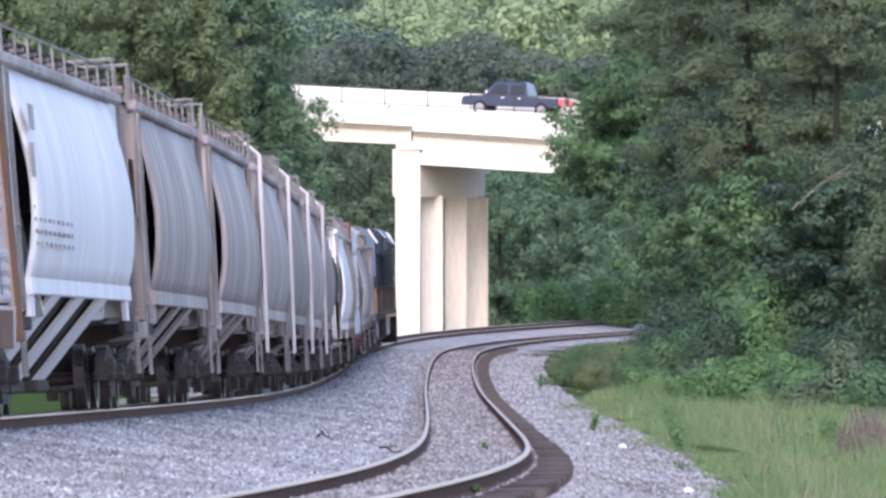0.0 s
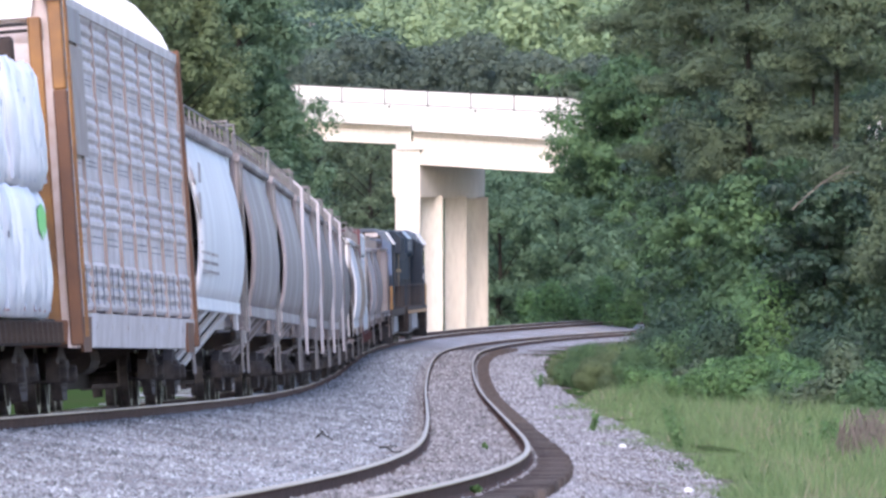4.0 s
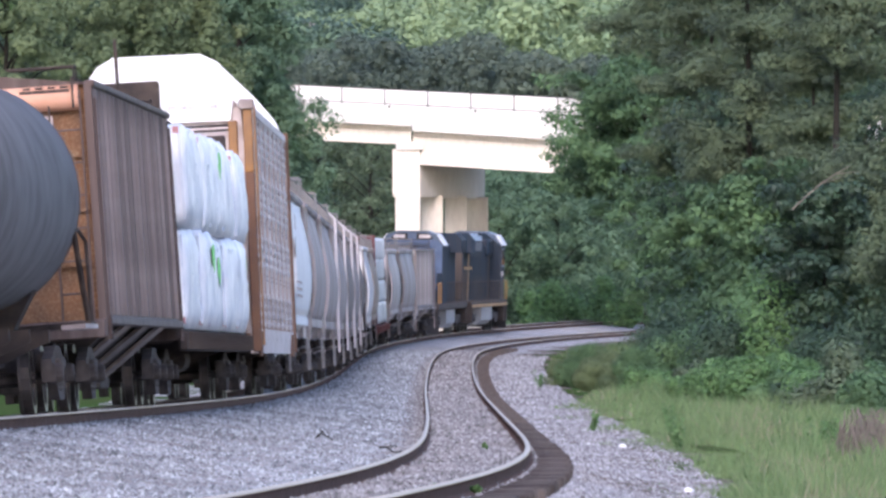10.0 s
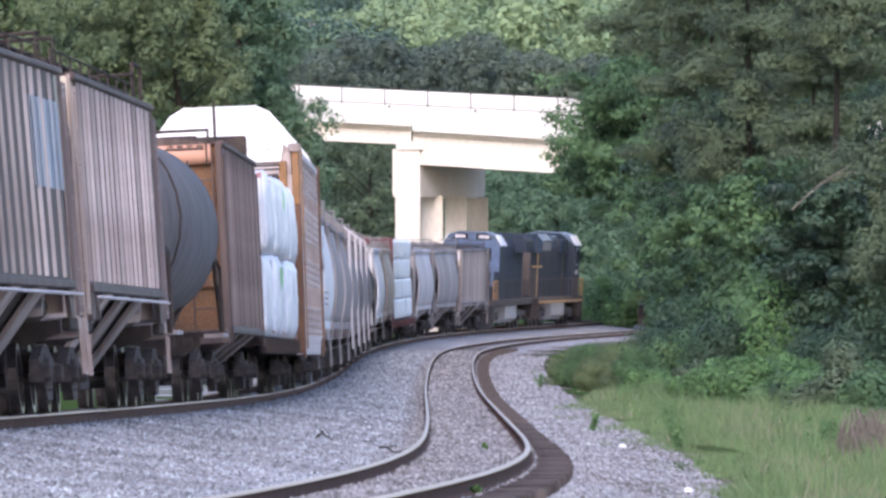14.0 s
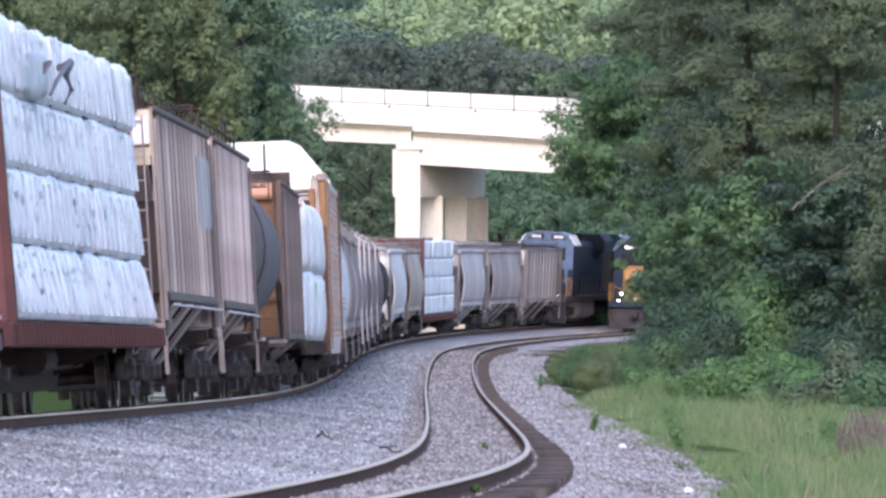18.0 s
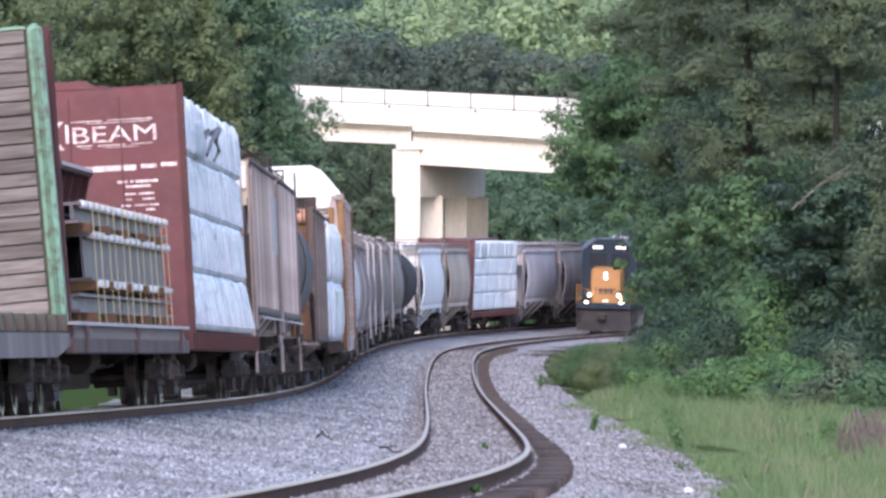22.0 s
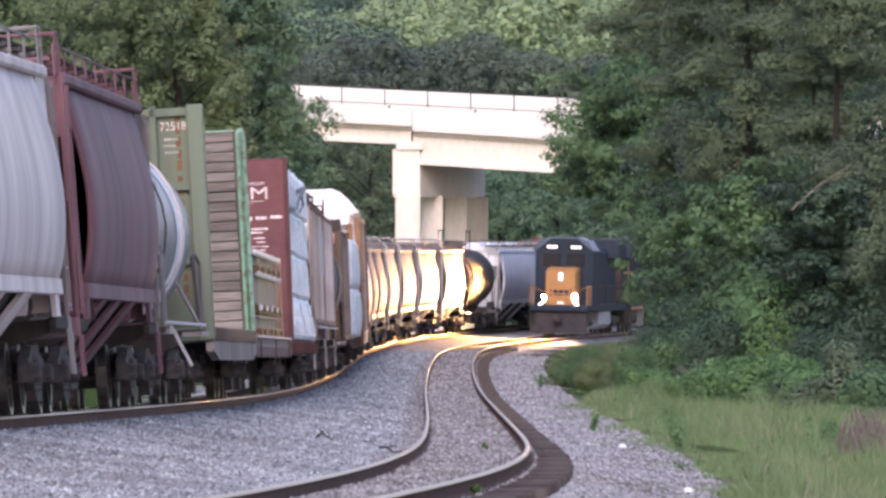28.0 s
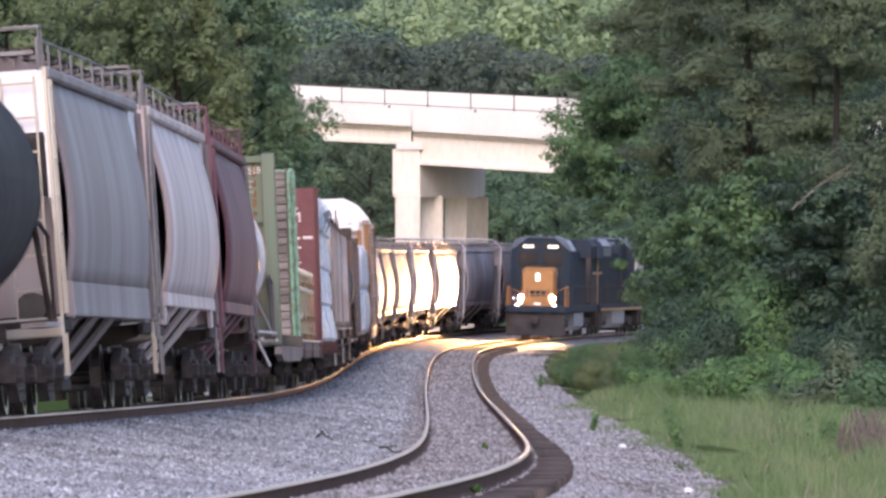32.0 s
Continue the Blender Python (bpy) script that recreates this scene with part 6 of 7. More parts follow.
def beam_car(back, front):
    """A flat car with a low centre frame and stacked steel beams under straps."""
    c, L = car("flat_car", "dusty centre-frame flat car loaded with strapped steel beams", back, front, "flat car")
    part("deck", Shape().soft_box(-1.4, 1.4, -L / 2 + 0.3, L / 2 - 0.3, 1.0, 1.1, 0.02), M["oxide"], c)
    for x in (-1.4, 1.4):
        part("side_sill", Shape().soft_box(x - 0.06, x + 0.08, -L / 2 + 0.3, L / 2 - 0.3, 0.71, 0.91, 0.02), M["dusty_sill"], c)
        part("sill_web", Shape().box(x - 0.05, x + 0.01, -L / 2 + 0.3, L / 2 - 0.3, 0.9, 1.06), M["under"], c)
    me = Shape().loft([[(0, -0.05, z), (d, -0.05, z), (d, 0.05, z), (0, 0.05, z)] for d, z in ((0.09, 0.9), (0.05, 1.06))]).mesh("stake_pocket")
    for k in range(int((L - 1.2) / 0.62)):
        part("stake_pocket", me, M["post"], c).location = (1.41, -L / 2 + 0.8 + 0.62 * k, 0)
    me = Shape().prism_x([(-0.5, 0.72), (0.5, 0.72), (0.2, 1.05), (-0.2, 1.05)], 0, 0.035).mesh("jacking_plate")
    for y in (-L / 2 + 2.6, 0, L / 2 - 2.6):
        part("jacking_plate", me, M["dusty_sill"], c).location = (1.482, y, 0)
    part("deck_edge", Shape().box(1.3, 1.5, -L / 2 + 0.3, L / 2 - 0.3, 1.06, 1.1), M["grey_light"], c, "worn pale deck edge")
    part("end_bulkhead", Shape().soft_box(-1.44, 1.44, -L / 2 + 0.35, -L / 2 + 0.6, 0.85, 4.7, 0.03), M["oxide"], c)
    part("frame_chord", Shape().soft_box(-0.26, 0.26, -L / 2 + 0.6, L / 2 - 0.5, 3.38, 3.5, 0.02), M["oxide"], c)
    part("frame_chord", Shape().box(0.262, 0.27, 6.0, L / 2 - 0.6, 3.44, 3.49), M["grey_light"], c, "pale worn edge of the chord")
    part("frame_web", Shape().box(-0.02, 0.02, -L / 2 + 0.6, L / 2 - 0.5, 1.1, 3.38), M["red"], c)
    me = Shape().prism_y([(-0.045, 1.1), (0.045, 1.1), (0.045, 2.75), (0.22, 3.38), (-0.22, 3.38), (-0.045, 2.75)], -0.07, 0.07).mesh("frame_post")
    for k in range(15):
        part("frame_post", me, M["oxide"], c).location = (0, L / 2 - 0.65 - 1.8 * k, 0)
    end = 12.1
    for row, (z, hgt, nb, y_a) in enumerate(((1.24, 0.24, 2, -9.5), (1.66, 0.61, 2, -6.6), (2.38, 0.27, 3, -8.0))):
        for k in range(nb):
            for x in (1.03, 0.38, -0.38, -1.03):
                y0 = y_a + k * (end - y_a) / nb + (0.2 if row == 1 else 0)
                y1 = y0 + (end - y_a) / nb - 0.15
                sh = Shape()
                sh.box(x - 0.3, x + 0.3, y0, y1, z, z + 0.04)
                sh.box(x + 0.17, x + 0.2, y0, y1, z + 0.04, z + hgt - 0.04)
                sh.box(x - 0.3, x + 0.3, y0, y1, z + hgt - 0.04, z + hgt)
                part("steel_beam", sh, M["ibeam"], c)
        me = [Shape().box(0.06, w, -0.1, 0.1, -0.12, 0).mesh("timber_packing") for w in (1.30, 1.36, 1.42)]
        y, k = y_a + 0.4, row
        while y < end:
            part("timber_packing", me[k % 3], M["timber"], c).location = (0, y, z)
            y, k = y + 1.35, k + 2
    for z, y_a in ((2.62, -8.0), (2.25, -6.6), (1.63, -5.5)):
        me = Shape().soft_box(1.28, 1.37, 0, 0.75, z - 0.05, z + 0.045, 0.02).mesh("edge_protector")
        dark = Shape().box(1.28, 1.35, 0.75, 1.25, z - 0.04, z + 0.035).mesh("edge_pad")
        y = y_a + 0.3
        while y < end - 0.5:
            part("edge_protector", me, M["white"], c, "white corner protector").location = (0, y, 0)
            part("edge_pad", dark, M["print"], c, "black rubber edge pad").location = (0, y, 0)
            y += 1.25
    y, k = -6.3, 0
    while y < end:
        part("strap", Shape().box(1.375, 1.385, y - 0.02, y + 0.02, 0.95, 2.67), M["strap"], c)
        y += 1.35 + 0.5 * (k % 2)
        k += 1
    return c, L


def bulkhead_flat(back, front):
    """Empty; plank-lined far bulkhead, steel-backed near one."""
    c, L = car("bulkhead_flat_car", "empty bulkhead flat car, chipped green paint and plank lining", back, front, "flat car")
    part("deck", Shape().soft_box(-1.42, 1.42, -L / 2 + 0.3, L / 2 - 0.3, 0.94, 1.16, 0.02), M["olive"], c)
    me = Shape().box(0, 0.1, -0.07, 0.07, 0.95, 1.15).mesh("stake_pocket")
    for x in (-1.42, 1.42):
        part("side_sill", Shape().prism_x([(-L / 2 + 0.3, 0.93), (L / 2 - 0.3, 0.93), (L / 2 - 0.3, 0.78), (L / 2 - 2.4, 0.64), (-L / 2 + 2.4, 0.64), (-L / 2 + 0.3, 0.78)], x - 0.05, x + 0.08), M["sill_pale"], c, "pale dusty side sill")
        y = -L / 2 + 0.8
        while y < L / 2 - 0.5:
            part("stake_pocket", me, M["sill"], c).location = (x if x > 0 else x - 0.1, y, 0)
            y += 1.5
    y = L / 2 - 0.45
    part("end_bulkhead", Shape().box(-1.4, 1.4, y + 0.05, y + 0.15, 1.1, 4.6), M["olive"], c)
    for x in (-1.41, 1.41):
        part("bulkhead_post", Shape().soft_box(x - 0.085, x + 0.085, y - 0.12, y + 0.25, 1.0, 4.68, 0.06), M["mint"], c, "chipped mint-green post")
    n = 20
    for k in range(n):
        z = 1.17 + k * (4.62 - 1.17) / n
        me = Shape().soft_box(-1.29, 1.29, y - 0.06, y + 0.045, z + 0.008, z + (4.62 - 1.17) / n - 0.008, 0.012)
        part("plank", me, M["plank"], c)
    part("bulkhead_cap", Shape().box(-1.3, 1.3, y - 0.08, y + 0.2, 4.625, 4.66), M["mint"], c)
    y = -L / 2 + 0.5
    part("end_bulkhead", Shape().box(-1.4, 1.4, y - 0.02, y + 0.04, 1.0, 4.55), M["olive"], c)
    for x in (-1.38, -0.72, 0.72, 1.38):
        w = 0.13 if abs(x) > 1 else 0.06
        part("bulkhead_post", Shape().soft_box(x - w, x + w, y - 0.28 if abs(x) > 1 else y - 0.12, y + 0.05, 0.95, 4.6, 0.02), M["olive"], c)
    for z in (1.3, 2.2, 3.35, 4.5):
        part("bulkhead_rib", Shape().box(-1.3, 1.3, y - 0.12, y, z - 0.06, z + 0.06), M["olive"], c)
    rng = random.Random(8)
    for x in (1.1, 0.2):
        for k in range(16):
            z = 1.5 + k * 0.19
            part("rust_spot", Shape().box(x - 0.03 - rng.random() * 0.03, x + 0.04, y - 0.027, y - 0.022, z, z + 0.1 + rng.random() * 0.06), M["rust"], c, "rusty weld spot")
    for word, xc in (("72518", 1.03), ("NOKL", 0.47)):
        lettering(c, "stencil", word, 0.185, M["print_white"], "white stencilled characters", xc, y - 0.03, 4.22, 0.4 if xc > 1 else 0.33)
    for x, z, l in ((0.88, 4.06, 0.22), (0.86, 3.96, 0.2), (0.88, 3.86, 0.22), (0.5, 4.04, 0.1), (0.42, 3.95, 0.2), (0.4, 3.86, 0.22)):
        part("stencil", Shape().box(x, x + l, y - 0.03, y - 0.024, z, z + 0.04), M["print_faded"], c, "faded stencilled line")
    return c, L


def lamp_disc(r=0.12):
    sh = Shape()
    n = 14
    sh.loft([[(r * math.cos(2 * math.pi * k / n), y, r * math.sin(2 * math.pi * k / n)) for k in range(n)] for y in (-0.02, 0.02)])
    return sh.mesh("lamp")


LAMP, LAMP_BRIGHT = lamp_disc(), lamp_disc()
BEAMS = []


def lamp_can(c, x, y, z, r, name):
    """A lamp in an added beam-narrowing hood; an added glowing lid covers it before BEAM_ON."""
    sh = Shape()
    n = 14
    ring = [(math.cos(2 * math.pi * k / n), math.sin(2 * math.pi * k / n)) for k in range(n)]
    rr, d = r + 0.03, 0.34
    prof = [(rr, y), (rr, y - d), (0.01, y - d), (0.01, y - d + 0.02), (r, y - d + 0.02), (r, y)]
    rings = [[(x + q * cx, yy, z + q * cz) for q, yy in prof] for cx, cz in ring + ring[:1]]
    sh.loft(rings, cap=False, closed=True)
    h = part(name, sh, M["under"], c, "dark round hood added to narrow the beam")
    lens = part("full_beam_lamp", LAMP_BRIGHT, M["lamp_bright"], h)
    lens.matrix_local = Matrix.Translation((x, y - d + 0.06, z)) @ Matrix.Diagonal((r / 0.125, 0.5, r / 0.125, 1))
    k = rr / 0.12
    flap = part("beam_shutter", Shape().tube([(0, 0.0, rr), (0, 0.025, rr)], r, 14), M["lamp_dim"], h)
    BEAMS.append((flap, x, y + 0.004, z - rr))


def locomotive(name, label, clean=False, beams=False):
    """A six-axle wide-cab diesel, cab towards +y."""
    c = tagged(new(name), label, "locomotive", GROUPN if not beams else "train on the siding")
    L = 22.3
    hood, nose = M["blue"], M["gold" if clean else "gold_dirty"]
    part("frame", Shape().soft_box(-1.5, 1.5, -10.4, 10.5, 1.28, 1.62, 0.04), M["blue" if clean else "loco_dust"], c, "grimy walkway frame")
    part("frame_stripe", Shape().box(1.503, 1.51, -10.2, 10.3, 1.30, 1.44), nose, c, "orange stripe along the frame")
    part("fuel_tank", Shape().prism_y([(-1.35, 1.28), (-1.35, 0.6), (-1.05, 0.35), (1.05, 0.35), (1.35, 0.6), (1.35, 1.28)], -3.2, 3.0), M["fueltank"], c)
    for y in (-7.2, 7.2):
        b = part("bogie", Shape().soft_box(-1.0, 1.0, y - 2.3, y + 2.3, 0.62, 1.0, 0.05), M["truckm"], c)
        for x in (-1.12, 1.12):
            part("side_frame", Shape().prism_x([(y - 2.4, 0.55), (y - 2.4, 0.95), (y + 2.4, 0.95), (y + 2.4, 0.55), (y + 1.2, 0.75), (y + 0.6, 0.45), (y - 0.6, 0.45), (y - 1.2, 0.75)], x - 0.08, x + 0.08), M["truckm"], b)
        for dy in (-1.9, 0, 1.9):
            for sgn in (-1, 1):
                w = part("wheel", GEAR["wheel"], M["wheel"], b)
                w.matrix_local = Matrix.Translation((0.76 * sgn, y + dy, 0.5)) @ (Matrix.Rotation(math.pi, 4, "Z") if sgn < 0 else Matrix()) @ Matrix.Diagonal((1, 1.14, 1.14, 1))
    # hood with radiator wings at the back
    part("engine_hood", Shape().prism_y([(-0.92, 1.6), (0.92, 1.6), (0.92, 4.0), (0.7, 4.25), (-0.7, 4.25), (-0.92, 4.0)], -9.9, 5.6), hood, c)
    part("radiator_wing", Shape().prism_y([(-1.5, 3.75), (1.5, 3.75), (1.5, 4.3), (1.2, 4.6), (-1.2, 4.6), (-1.5, 4.3), (-1.5, 3.75)][:6], -9.8, -5.6), hood, c)
    part("radiator_grille", Shape().box(1.503, 1.512, -9.6, -5.8, 3.85, 4.25), M["print"], c)
    for y in (-4.6, -3.2, -1.8, -0.4, 1.0, 2.4, 3.8):
        part("hood_door", Shape().box(0.92, 0.945, y - 0.62, y + 0.62, 1.8, 3.5), hood, c)
        part("door_latch", Shape().box(0.945, 0.97, y + 0.45, y + 0.52, 2.5, 2.7), M["dark_steel"], c)
    part("hood_stripe", Shape().box(0.946, 0.951, -7.2, -6.6, 1.65, 3.7), nose, c, "orange panel")
    part("hood_stripe", Shape().box(0.946, 0.951, -9.4, -4.8, 3.0, 3.12), nose, c, "orange panel")
    part("dust_panel", Shape().box(0.921, 0.944, -9.8, -7.4, 1.65, 2.9), M["loco_dust"], c, "brown dusty hood panel")
    part("dust_panel", Shape().box(0.921, 0.944, 4.45, 5.55, 1.65, 3.6), M["loco_dust"], c, "brown dusty hood panel")
    part("hood_rear", Shape().box(-0.9, 0.9, -9.93, -9.905, 1.7, 3.9), M["loco_dust"], c, "dusty hood end")
    # thin strip that paints sky light along the wing's edge
    part("wing_edge_highlight", Shape().loft([[(1.5, y, 4.3), (1.2, y, 4.6), (1.2, y, 4.625), (1.525, y, 4.31)] for y in (-9.85, -5.55)]), M["pale_blue"], c, "roof edge strip tinted for sky light")
    for y in (-4.0, 0.2, 2.0):
        part("roof_fan", Shape().tube([(0, y, 4.22), (0, y, 4.42)], 0.55, 16), M["under"], c)
    part("dynamic_brake_box", Shape().soft_box(-1.1, 1.1, 3.0, 5.5, 3.6, 4.35, 0.08), hood, c)
    part("exhaust_stack", Shape().box(-0.4, 0.4, 0.5, 1.6, 4.2, 4.5), M["under"], c)
    part("roof_equipment", Shape().soft_box(-0.6, 0.6, 2.2, 4.6, 4.22, 4.5, 0.05), M["pale_blue"], c)
    # cab
    cab = [(-1.5, 1.6), (1.5, 1.6), (1.5, 4.1), (1.2, 4.5), (0.7, 4.66), (-0.7, 4.66), (-1.2, 4.5), (-1.5, 4.1)]
    part("cab", Shape().prism_y(cab, 5.6, 8.1), hood, c)
    part("cab_roof", Shape().prism_y([(1.56, 4.06), (1.24, 4.53), (0.72, 4.7), (-0.72, 4.7), (-1.24, 4.53), (-1.56, 4.06), (-1.5, 4.06), (-0.7, 4.62), (0.7, 4.62), (1.5, 4.06)], 5.5, 8.2), M["pale_blue"], c, "pale blue cab roof")
    part("side_window", Shape().box(1.502, 1.52, 6.2, 7.6, 3.2, 3.85), M["glass"], c)
    part("window_frame", Shape().box(1.5, 1.512, 6.1, 7.7, 3.1, 3.95), M["pale_blue"], c)
    for x in (-0.62, 0.62):
        part("windscreen", Shape().loft([[(x - 0.48, 8.11, 3.35), (x + 0.48, 8.11, 3.35), (x + 0.48, 8.13, 3.35), (x - 0.48, 8.13, 3.35)], [(x - 0.48, 8.11, 3.95), (x + 0.48, 8.11, 3.95), (x + 0.48, 8.13, 3.95), (x - 0.48, 8.13, 3.95)]]), M["glass"], c)
        up = 0.0 if clean else 0.22
        nb = part("number_board", Shape().box(x - 0.4, x + 0.4, 8.1, 8.16, 4.12 + up, 4.36 + up), M["glass"], c)
        part("number_glow", Shape().box(x - 0.27, x + 0.27, 8.161, 8.168, 4.17 + up, 4.31 + up), M["number" if clean else "grey_light"], nb, "pale number board")
    ns = Shape().loft([[(-0.85, 8.1, 1.6), (0.85, 8.1, 1.6), (0.85, 8.1, 3.25), (0.7, 8.1, 3.35), (-0.7, 8.1, 3.35), (-0.85, 8.1, 3.25)], [(-0.82, 9.35, 1.6), (0.82, 9.35, 1.6), (0.82, 9.35, 3.15), (0.65, 9.35, 3.28), (-0.65, 9.35, 3.28), (-0.82, 9.35, 3.15)], [(-0.76, 9.55, 1.6), (0.76, 9.55, 1.6), (0.74, 9.55, 3.02), (0.6, 9.55, 3.14), (-0.6, 9.55, 3.14), (-0.74, 9.55, 3.02)]])
    part("nose", ns, nose, c, "orange-yellow nose" if clean else "dirty ochre nose")
    part("cab_side_panel", Shape().box(1.501, 1.507, 5.7, 8.0, 1.65, 2.5), hood if clean else M["loco_dust"], c)
    part("cab_side_number", Shape().box(1.501, 1.506, 6.2, 7.5, 2.68, 2.9), M["pale"], c, "pale lettering bar")
    for x in (-1.38, 1.38):
        # strips that paint a highlight along the cab roof's edges
        part("roof_edge_highlight", Shape().loft([[(x * 0.88, y, 4.53), (x * 1.13, y, 4.07), (x * 1.15, y, 4.1), (x * 0.9, y, 4.57)] for y in (5.45, 8.25)]), M["white" if not clean else "pale_blue"], c, "strip painted as a highlight on the roof edge")
    if not clean:
        part("cab_front", Shape().prism_y([(-1.47, 2.9), (1.47, 2.9), (1.47, 4.08), (1.18, 4.47), (0.7, 4.63), (-0.7, 4.63), (-1.18, 4.47), (-1.47, 4.08)], 8.1, 8.108), M["cab_blue"], c, "pale blue cab front")
        for x in (-1.12, 1.12):
            part("corner_pillar", Shape().box(x - 0.08, x + 0.08, 8.108, 8.15, 2.2, 4.0), M["cab_blue"], c)
    if clean:
        sh = Shape()
        for x0 in (-0.42, -0.14, 0.14):
            sh.box(x0, x0 + 0.24, 9.555, 9.562, 2.05, 2.3)
        sh.box(-0.55, -0.5, 9.555, 9.562, 2.0, 2.36)
        sh.box(0.5, 0.55, 9.555, 9.562, 2.0, 2.36)
        part("emblem", sh, hood, c, "dark blue block emblem")
        part("step_light", Shape().box(-0.16, 0.16, 9.555, 9.565, 1.68, 1.76), M["number"], c)
    # the hood and cab stand a little taller than the drawing above
    for ob in c.children_recursive:
        if ob.type == "MESH" and ob.data.users == 1:
            for v in ob.data.vertices:
                if v.co.z > 1.62:
                    v.co.z = 1.62 + (v.co.z - 1.62) * 1.14
    # pilot, plow, steps, rails
    part("pilot", Shape().box(-1.45, 1.45, 9.9, 10.3, 0.62, 1.5), M["tank_black"], c)
    part("snow_plow", Shape().loft([[(-1.5, 10.2, 0.12), (0, 10.75, 0.12), (1.5, 10.2, 0.12), (1.5, 10.1, 0.12), (-1.5, 10.1, 0.12)], [(-1.45, 10.2, 0.95), (0, 10.5, 0.95), (1.45, 10.2, 0.95), (1.45, 10.1, 0.95), (-1.45, 10.1, 0.95)]]), M["tank_black"], c)
    part("coupler", Shape().soft_box(-0.2, 0.2, 10.2, 11.1, 0.72, 1.05, 0.04), M["under"], c)
    part("coupler", Shape().soft_box(-0.2, 0.2, -11.1, -10.2, 0.72, 1.05, 0.04), M["under"], c)
    part("pilot", Shape().box(-1.45, 1.45, -10.4, -10.1, 0.5, 1.5), M["under"], c)
    for y0, y1 in ((8.3, 10.3), (-10.3, 5.4)):
        for x in (-1.47, 1.47):
            sh = Shape().tube([(x, y0, 2.6), (x, y1, 2.6)], 0.025, 5)
            y = y0
            while y <= y1 + 0.01:
                sh.tube([(x, y, 1.6), (x, y, 2.6)], 0.02, 5)
                y += (y1 - y0) / max(2, int((y1 - y0) / 1.6))
            part("hand_rail", sh, nose if y0 > 0 else M["loco_dust"], c)
    for y in (10.0, 8.6, -10.0):
        part("step_well", Shape().box(1.2, 1.5, y - 0.3, y + 0.3, 0.5, 1.3), M["under"], c)
    part("front_rail", Shape().tube([(-1.45, 10.35, 1.6), (-1.45, 10.35, 2.55), (-0.6, 10.35, 2.2), (0.6, 10.35, 2.2), (1.45, 10.35, 2.55), (1.45, 10.35, 1.6)], 0.025, 5), nose, c)
    # lamps: headlight pair on the nose, ditch lights below
    for x, z in ((-0.93, 1.62), (0.93, 1.62)):
        h = part("ditch_light", Shape().box(x - 0.15, x + 0.15, 10.3, 10.42, z - 0.15, z + 0.15), M["under"], c)
        l = part("lamp", LAMP, M["lamp_dim"], h)
        l.matrix_local = Matrix.Translation((x, 10.43, z)) @ Matrix.Diagonal((0.85, 1, 0.85, 1))
    if beams:
        for x in (-0.8, 0.8):
            lamp_can(c, x, 10.2, 2.03, 0.09, "crossing_light")
    hb = part("headlight", Shape().soft_box(-0.13, 0.13, 9.5, 9.58, 2.86, 3.28, 0.03), M["white" if clean else "under"], c)
    for z in (2.97, 3.17):
        l = part("lamp", LAMP, M["lamp_dim"], hb)
        l.matrix_local = Matrix.Translation((0, 9.585, z)) @ Matrix.Diagonal((0.6, 0.6, 0.6, 1))
    return c, L


# ---------------------------------------------------------------- the main-line train, head to tail
lead, _ = locomotive("locomotive", "dark blue diesel locomotive, grimy, leading the freight train")
TRAIN.append((lead, 541.0, 7.2))
helper, _ = locomotive("locomotive", "dark blue diesel locomotive coupled back to back, lamps burning")
ribbed_hopper("covered_hopper", "small grey-brown hopper with slanted end struts", 486.2, 504.6, M["grey_dark"], M["tan"], pitch=1.6, rib=0.08)
round_hopper("covered_hopper", "round-sided grey hopper with soot streaks", 465.8, 485.4, M["grey"])
round_hopper("covered_hopper", "light grey hopper with chamfered sides", 447.6, 465.8, M["grey_light"])
lumber_car("lumber_car", "flat car stacked with four tiers of white-wrapped lumber", 419.8, 447.2, 4, M["wrap_blue"], M["oxide"], bulk_m=M["red"], bundle=1.9, bulge=0.03, marks=False, gap=0.01)
round_hopper("covered_hopper", "beige hopper with rusty streaks", 400.8, 419.4, M["beige"])
round_hopper("covered_hopper", "chalky white hopper with faded red marks", 378.2, 400.4, M["white"])
tank("tank_car", "black tank car with domed ends", 359.6, 377.8, M["tank_black"])
round_hopper("covered_hopper", "grimy grey hopper with end hoops", 340.4, 359.2, M["grey_dark"], gantry=True)
round_hopper("covered_hopper", "grey hopper with pale end hoops", 318.6, 339.8, M["grey"], gantry=True)
round_hopper("covered_hopper", "grey hopper with pale end hoops", 297.0, 318.0, M["grey_dark"], gantry=True)
round_hopper("covered_hopper", "grey hopper with pale end hoops", 275.0, 296.2, M["grey"], gantry=True)
round_hopper("covered_hopper", "weathered grey hopper with bulging sides", 252.2, 274.0, M["grey"])
round_hopper("covered_hopper", "streaked grey hopper with bulging sides", 230.4, 251.2, M["grey"])
round_hopper("covered_hopper", "white-sided hopper with small stencilled lines", 206.6, 229.6, M["white"], band=M["grey"], marks=True, inset=2.6, post=1.15)
autorack(178.0, 205.4)
lumber_car("lumber_car", "flat car stacked with two tiers of white bales printed green", 149.6, 177.2, 2, M["wrap"], M["under"], z1=4.17, bundle=2.4, bulge=0.102, wide=0.08, leafmarks=True, rough=0.06, bulk_m=M["under"], folds=3, drape=0.06)
ribbed_hopper("covered_hopper", "rusty brown ribbed hopper with an orange end", 130.6, 150.0, M["ribbed"], M["rib_dark"], end_m=M["rust"], slope=False, walk=-0.26, low=1.16, inset=0.75)
rusty = TRAIN[-1][0]
yb = -(150.0 - 130.6) / 2
